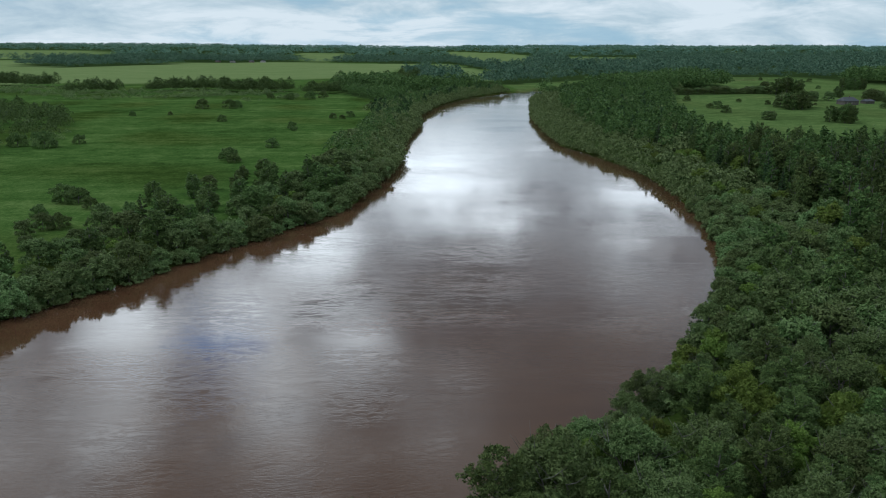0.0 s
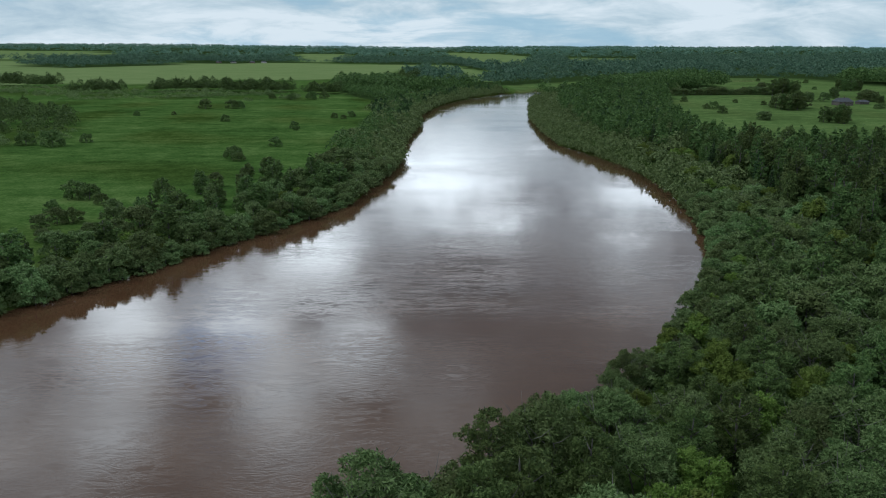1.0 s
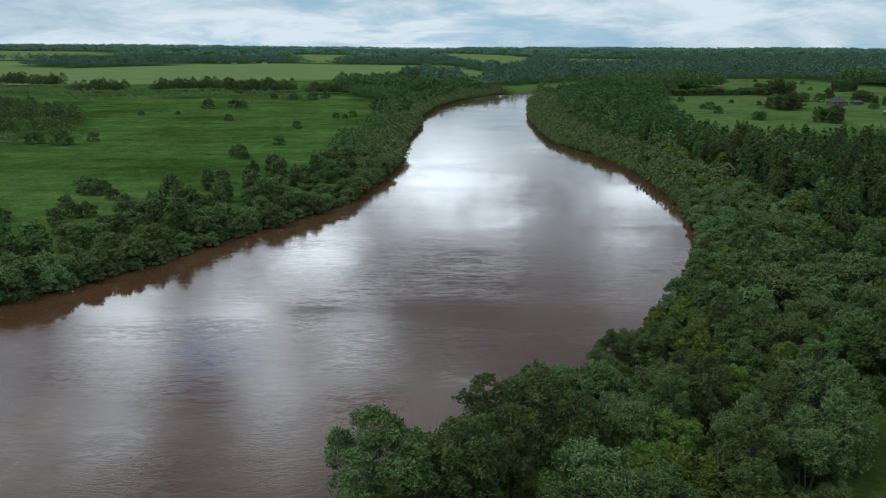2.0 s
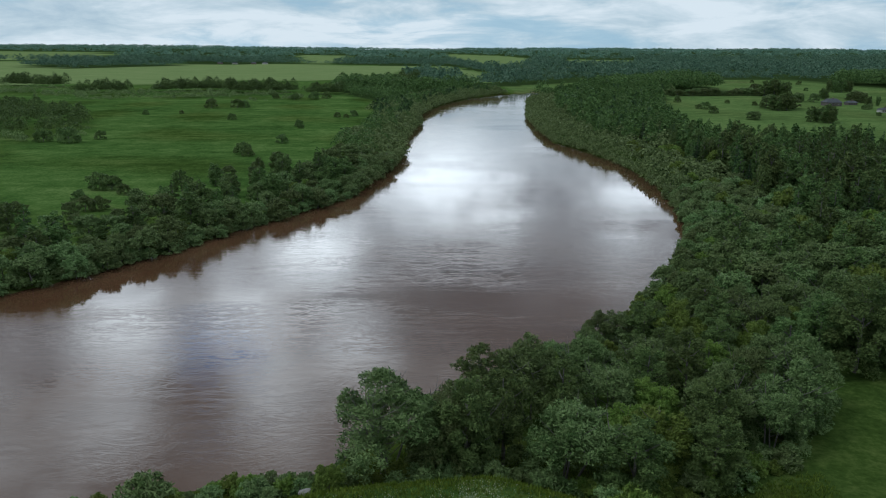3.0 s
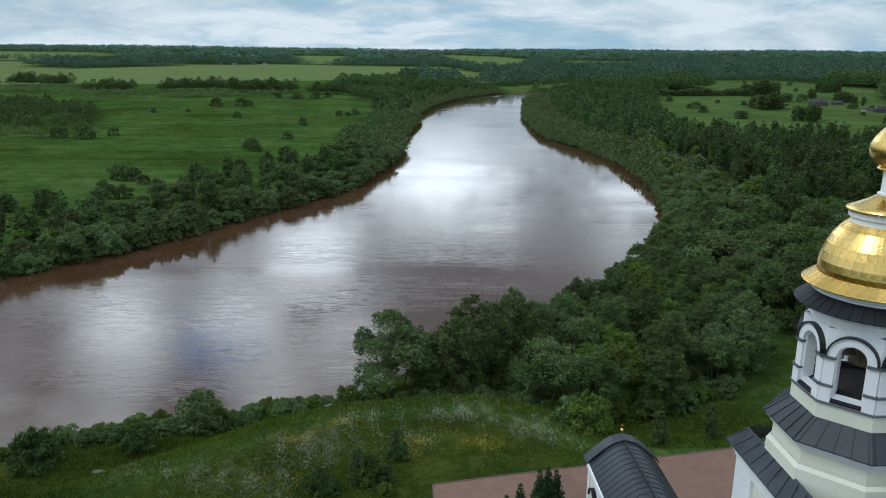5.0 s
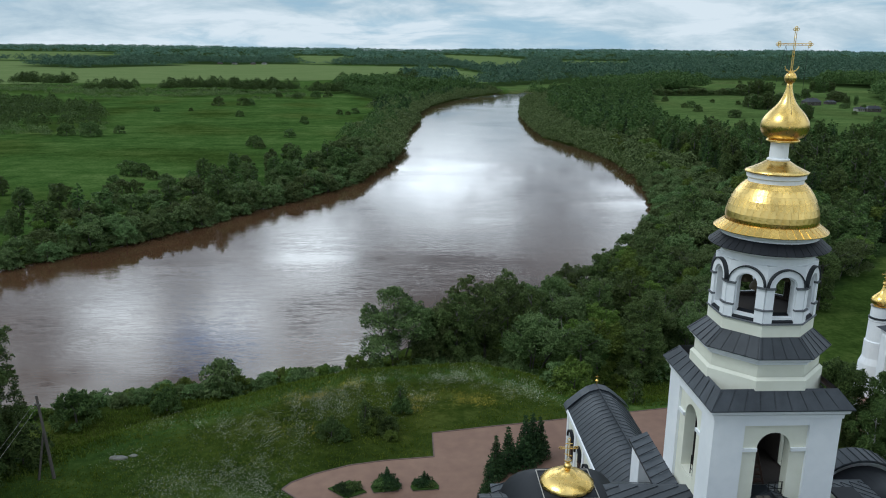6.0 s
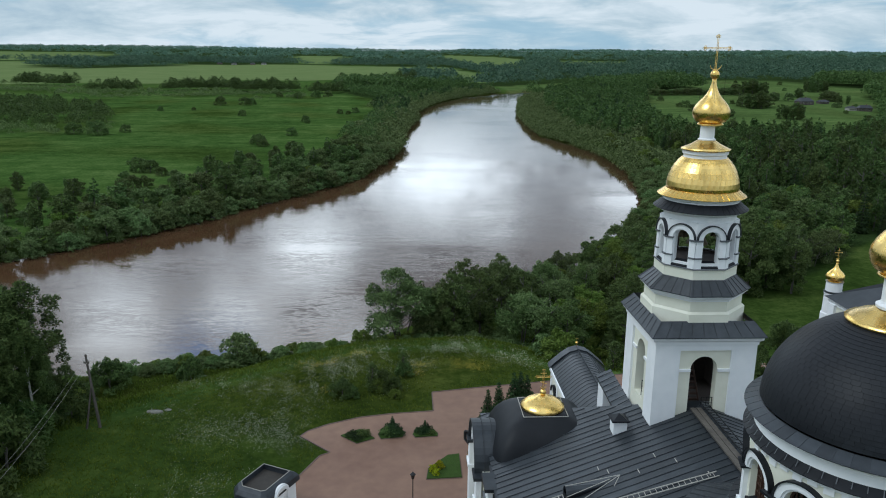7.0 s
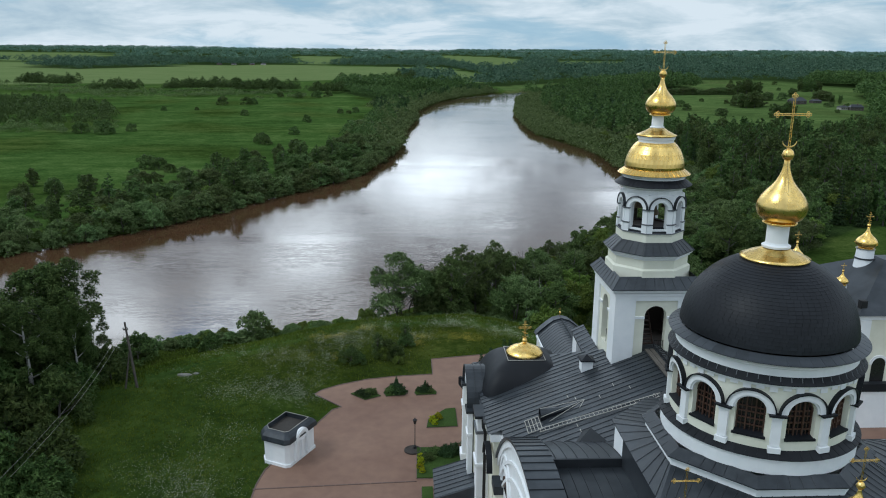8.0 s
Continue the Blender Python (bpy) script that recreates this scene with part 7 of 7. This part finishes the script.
def garden_lamp(x, y):
    L = thing("lamp_post", "black iron garden lamp post with a lantern", "lamp post", (x, y, 9.05))
    part("base", lathe([(0.0, 0), (0.16, 0), (0.14, 0.25), (0.07, 0.35), (0.06, 0.4)], 12), M_IRON, L)
    bm = bmesh.new()
    add_tube(bm, (0, 0, 0.3), (0, 0, 2.5), 0.045, 0.035, 8)
    part("post", bm, M_IRON, L)
    part("lantern", lathe([(0.0, 2.48), (0.10, 2.5), (0.19, 2.85), (0.17, 2.88), (0.0, 2.88)], 6), M_GLASS, L)
    part("lantern_cap", lathe([(0.24, 2.88), (0.22, 2.92), (0.10, 3.02), (0.03, 3.1), (0.0, 3.2)], 6), M_IRON, L)


garden_lamp(-2.0, -3.1)
ring = tagged(link("lamp_bed", lathe([(0.0, 9.12), (0.66, 9.12), (0.7, 9.16), (0.78, 9.16), (0.8, 9.0)], 20, 0, 360, (-2.2, -3.4)), surface("dark_bed_soil", (0.025, 0.02, 0.017), (0.06, 0.05, 0.042), 6, 0.9, bump=0.6, dist=0.04)), "round dark bed at the lamp's foot", "flower bed", kind="structure")


def kiosk():
    K = thing("kiosk", "small white kiosk with a dark curved roof", "kiosk", (-13.5, -3.7, 9.0), -27)
    out = [(-1.5, -1.35), (-0.9, -2.0), (1.2, -2.0), (1.5, -1.7), (1.5, 2.0), (-1.5, 2.0)]
    part("wall", extrude_poly(out, 0, 2.35), M_WHITE, K)
    part("plinth", extrude_poly([(x * 1.05, y * 1.05) for x, y in out], 0, 0.3), M_WHITE, K)
    bm = bmesh.new()
    rows = []
    for k, z in ((1.14, 2.3), (1.14, 2.42), (1.10, 2.75), (0.98, 3.05), (0.82, 3.22), (0.80, 2.75)):
        rows.append([bm.verts.new((x * k, y * k, z)) for x, y in out])
    for p, q in zip(rows, rows[1:]):
        for i in range(len(out)):
            bm.faces.new((p[i], p[(i + 1) % len(out)], q[(i + 1) % len(out)], q[i]))
    bm.faces.new(rows[-1])
    bm.faces.new(rows[0][::-1])
    bmesh.ops.recalc_face_normals(bm, faces=bm.faces)
    part("roof", bm, M_ROOF, K, "dark curved metal roof with a sunk flat top")
    bm = bmesh.new()
    for a, b in zip(out, out[1:] + out[:1]):
        add_tube(bm, (a[0] * 0.82, a[1] * 0.82, 3.24), (b[0] * 0.82, b[1] * 0.82, 3.24), 0.03, 0.03, 5)
    part("roof_rim", bm, M_STONE, K, "pale metal rim")
    # dark brown floor of the sunk top
    part("roof_bed", extrude_poly([(x * 0.80, y * 0.80) for x, y in out], 2.7, 2.8), surface("dark_roof_board", (0.028, 0.024, 0.02), (0.055, 0.048, 0.042), 3, 0.85), K)
    f = flat_map((1.5, -0.1, 0), 0)
    part("arch_gable", arch_band(f, 0.0, 2.0, 0.02, 1.05, 0.0, 0.2, 16), M_WHITE, K)
    part("arch_band", arch_band(f, 0.0, 2.0, 0.7, 0.95, 0.2, 0.3, 16), M_WHITE, K)
    for u in (-0.85, 0.0, 0.85):
        part("pilaster", block(f, u - 0.14, u + 0.14, 0.3, 2.0, 0.0, 0.26), M_WHITE, K)


kiosk()


# ---- slope: pole, wires, stones, flowers ----
def utility_pole():
    x, y = -32.3, 11.3
    z = ground_z(x, y)
    P = thing("utility_pole", "old wooden utility pole with a propping strut", "utility pole", (x, y, z - 0.2))
    bm = bmesh.new()
    add_tube(bm, (0.5, -0.25, -0.2), (-0.4, 0.3, 7.5), 0.15, 0.10, 8)
    part("post", bm, M_WOODGREY, P)
    bm = bmesh.new()
    add_tube(bm, (-0.75, -0.5, -0.2), (-0.1, 0.08, 4.3), 0.11, 0.08, 8)
    part("strut", bm, M_WOODGREY, P)
    bm = bmesh.new()
    add_box(bm, (-0.62, 0.22, 6.6), (-0.12, 0.34, 6.72))
    part("crossbar", bm, M_WOODGREY, P)
    for dx in (-0.6, -0.14):
        part("insulator", lathe([(0.0, 6.72), (0.06, 6.72), (0.07, 6.8), (0.04, 6.9), (0.0, 6.92)], 8, 0, 360, (dx, 0.28)), M_STONE, P)
    for k, dx in enumerate((-0.6, -0.14)):
        a, b = Vector((dx, 0.28, 6.9)), Vector((1.6 + k * 0.8, -29.8, 6.9 + 0.2 * k))
        pts = [a.lerp(b, i / 14) - Vector((0, 0, 1.0 * math.sin(math.pi * i / 14) * 0.9)) for i in range(15)]
        part("wire", tube(pts, 0.009, 4), M_STONE, P)


utility_pole()


def boulder(x, y, s, seed, label="pale weathered stone in the grass"):
    rs = np.random.RandomState(seed)
    B = thing("boulder", label, "stone", (x, y, ground_z(x, y)))
    bm = bmesh.new()
    bmesh.ops.create_icosphere(bm, subdivisions=2, radius=1)
    for v in bm.verts:
        k = 1 + 0.25 * noise.noise(v.co * 1.7 + Vector((seed, 0, 0)))
        v.co = Vector((v.co.x * s[0] * k, v.co.y * s[1] * k, v.co.z * s[2] * k + s[2] * 0.4))
    part("stone", bm, M_ROCK, B)


for i, (x, y, s) in enumerate(((-10.3, 39.4, (1.0, 0.5, 0.5)), (-29.2, 31.3, (0.6, 0.3, 0.16)), (-32.4, 30.1, (0.7, 0.3, 0.16)), (-27.7, 14.2, (0.9, 0.35, 0.14)), (-26.5, 14.6, (0.35, 0.25, 0.1)), (41.5, 106.0, (0.8, 0.5, 0.4)), (37.5, 98.5, (0.6, 0.4, 0.35)))):
    boulder(x, y, s, i)


def flower_field(name, label, patches, count, size, mat, seed):
    """Small blossoms in drifts over the knoll: patches of x, y, radius."""
    rs = np.random.RandomState(seed)
    p = np.array(patches, float)
    w = p[:, 2] ** 2
    k = rs.choice(len(p), count, p=w / w.sum())
    x = p[k, 0] + rs.normal(size=count) * p[k, 2] * 0.55
    y = p[k, 1] + rs.normal(size=count) * p[k, 2] * 0.45
    ok = (outline_distance(np.array(YARD, float), x, y) > 0.4) & (rs.rand(count) < smooth(-0.6, 0.7, waves(x, y, 2.2, seed) + 0.7 * waves(x, y, 0.5, seed + 1))) & (outline_distance(HILL, x, y) < 3)
    x, y = x[ok], y[ok]
    n = len(x)
    z = land(x, y) + rs.uniform(0.22, 0.5, n)
    a, s = rs.uniform(0, 6.28, n), size * rs.uniform(0.6, 1.3, n)
    t = np.stack([np.cos(a), np.sin(a), rs.normal(size=n) * 0.25], 1) * s[:, None]
    b = np.stack([-np.sin(a), np.cos(a), rs.normal(size=n) * 0.25], 1) * s[:, None]
    c = np.stack([x, y, z], 1)
    ob = new(name, leaf_mesh(name, np.stack([c - t, c - b, c + t, c + b], 1), mat))
    return tagged(ob, label, "flowers", kind="stuff")


M_PETAL = surface("white_petals", (0.56, 0.56, 0.42), (0.72, 0.71, 0.57), 5, 0.8)
M_YELLOW = surface("yellow_petals", (0.42, 0.30, 0.02), (0.60, 0.46, 0.04), 5, 0.8)
flower_field("white_flowers", "drifts of white meadow flowers over the knoll", [(-9, 30.5, 3), (-6.4, 32, 3.5), (-2, 33.2, 3.5), (1.2, 34, 3.5), (5, 34.2, 3.5), (8.5, 32, 3), (10.5, 29.5, 3), (12.3, 26.8, 2.6), (13.8, 24.6, 2), (-4.2, 28.3, 4), (-1.3, 25.4, 3), (8.5, 27.5, 3), (-10, 23, 5), (-16.2, 10.4, 4.5), (-14, 8.1, 3.5), (-23.1, -3.4, 3.5), (-24.1, -7, 3.5), (-20.1, 1, 4), (-20.7, 9, 4), (-23.7, 20, 4), (-13.4, 17.9, 5), (-15.5, 13, 4), (-7.6, 20.9, 4), (-18, 20, 5), (-26, 14, 3), (-20, -10, 4), (-12, 27, 4), (3, 32.5, 3.5), (7, 31, 3.5), (10, 31, 3)], 44000, 0.020, M_PETAL, 5)
flower_field("yellow_flowers", "patches of yellow meadow flowers on the knoll", [(3.0, 25.3, 2.6), (5.2, 24.8, 2.0), (-1, 25.1, 2.0), (-12.4, 27.3, 3.0), (-9, 31, 2.5), (-12, 19, 2.0), (-1, 22.5, 1.8), (4.0, 25.0, 1.6)], 9500, 0.024, M_YELLOW, 6)


def tufts(name, label, count, seed, mat, rule, h0, h1, box_):
    """Leaning blades and stems in clumps; joined."""
    rs = np.random.RandomState(seed)
    x, y = rs.uniform(box_[0], box_[1], count), rs.uniform(box_[2], box_[3], count)
    ok = rule(x, y)
    x, y = x[ok], y[ok]
    n = len(x)
    z = land(x, y) - 0.05
    out = []
    for j in range(3):
        a = rs.uniform(0, 6.28, n)
        h = rs.uniform(h0, h1, n)
        w = 0.02 + 0.12 * h
        o = np.stack([np.cos(a) * w, np.sin(a) * w, 0 * a], 1)
        tip = np.stack([rs.normal(size=n) * 0.35 * h, rs.normal(size=n) * 0.35 * h, h], 1)
        c = np.stack([x + rs.normal(size=n) * 0.12, y + rs.normal(size=n) * 0.12, z], 1)
        out.append(np.stack([c - o, c + o, c + tip + o * 0.5, c + tip - o * 0.35], 1))
    ob = new(name, leaf_mesh(name, np.concatenate(out), mat))
    return tagged(ob, label, "grass", kind="stuff")


M_TUFT = foliage("grass_tufts", (0.036, 0.064, 0.010), (0.074, 0.110, 0.018), (0.132, 0.168, 0.036), 0.3)
free_ = lambda x, y: outline_distance(np.array(YARD, float), x, y) > 0.3
tufts("meadow_grass", "tall uneven meadow grass on the knoll and its slope", 80000, 3, M_TUFT, lambda x, y: free_(x, y) & (outline_distance(HILL, x, y) < 14) & (outline_distance(RIVER, x, y) > 0.5) & (waves(x, y, 3, 9) > -0.35), 0.06, 0.20, (-50, 36, -20, 46))
M_WEED = foliage("weed_leaves", (0.044, 0.088, 0.018), (0.086, 0.150, 0.030), (0.140, 0.215, 0.052), 0.4)
tufts("bank_weeds", "rank weeds on the river slope", 44000, 4, M_WEED, lambda x, y: (outline_distance(HILL, x, y) > -2) & (outline_distance(HILL, x, y) < 16) & (outline_distance(RIVER, x, y) > 0.2), 0.12, 0.36, (-60, 40, 8, 50))


# ---- far houses ----
def far_house(x, y, w, d, h, roof_h, mat, rz, label):
    z = ground_z(x, y)
    H = thing("house", label, "house", (x, y, z - 0.3), rz)
    part("wall", box((-w / 2, -d / 2, 0), (w / 2, d / 2, h)), mat, H)
    a, b = w / 2 + 0.4, d / 2 + 0.4
    part("roof", quads([(-a, -b, h), (a, -b, h), (a, b, h), (-a, b, h), (-a * 0.7, 0, h + roof_h), (a * 0.7, 0, h + roof_h)], [(0, 1, 5, 4), (1, 2, 5), (2, 3, 4, 5), (3, 0, 4)]), M_SEAM, H)
    for u in (-0.28, 0.0, 0.28):
        win = part("window", box((u * w - 0.5, -d / 2 - 0.05, h * 0.4), (u * w + 0.5, -d / 2 + 0.02, h * 0.8)), M_STONE, H)
        part("pane", box((u * w - 0.38, -d / 2 - 0.08, h * 0.44), (u * w + 0.38, -d / 2 - 0.052, h * 0.76)), M_GLASS, win)
    part("chimney", box((0.6, -0.3, h + roof_h * 0.5), (1.2, 0.3, h + roof_h + 0.7)), M_KERB, H)


far_house(313, 546, 11, 9, 2.9, 2.7, M_WOODGREY, 8, "dark timber house with a hipped roof")
far_house(333, 555, 8, 5, 2.0, 1.4, M_WOODGREY, 14, "low dark timber shed in the meadow")
far_house(326, 502, 6, 5, 2.2, 1.2, M_STONE, 5, "pale low outbuilding in the meadow")
far_house(334, 498, 9, 6, 2.6, 2.0, M_WOODGREY, -12, "weathered timber barn beside a pale outbuilding")
for i in range(4):
    rs_ = random.Random(40 + i)
    far_house(-470 + i * 40 + rs_.uniform(-12, 12), 1925 + rs_.uniform(-8, 8), 11, 8, 3, 2.6, M_STONE if i % 2 else M_KERB, rs_.uniform(-30, 30), "small village house far across the fields")

# leafy trees between the tower and the second church
for x, y, s, key in ((33.3, 9.5, 0.74, ("birch", 0, 0)), (36.0, 11.5, 0.62, ("birch", 0, 1)), (37.2, 8.0, 0.66, ("birch", 0, 0)), (35.0, 5.8, 0.58, ("birch", 0, 1)), (32.3, 13.0, 0.56, ("birch", 0, 1)), (31.6, 6.2, 0.5, ("birch", 0, 0)), (37.5, 3.5, 0.5, ("birch", 0, 1))):
    plant(key, x, y, s, label="slender leafy tree in the churchyard")
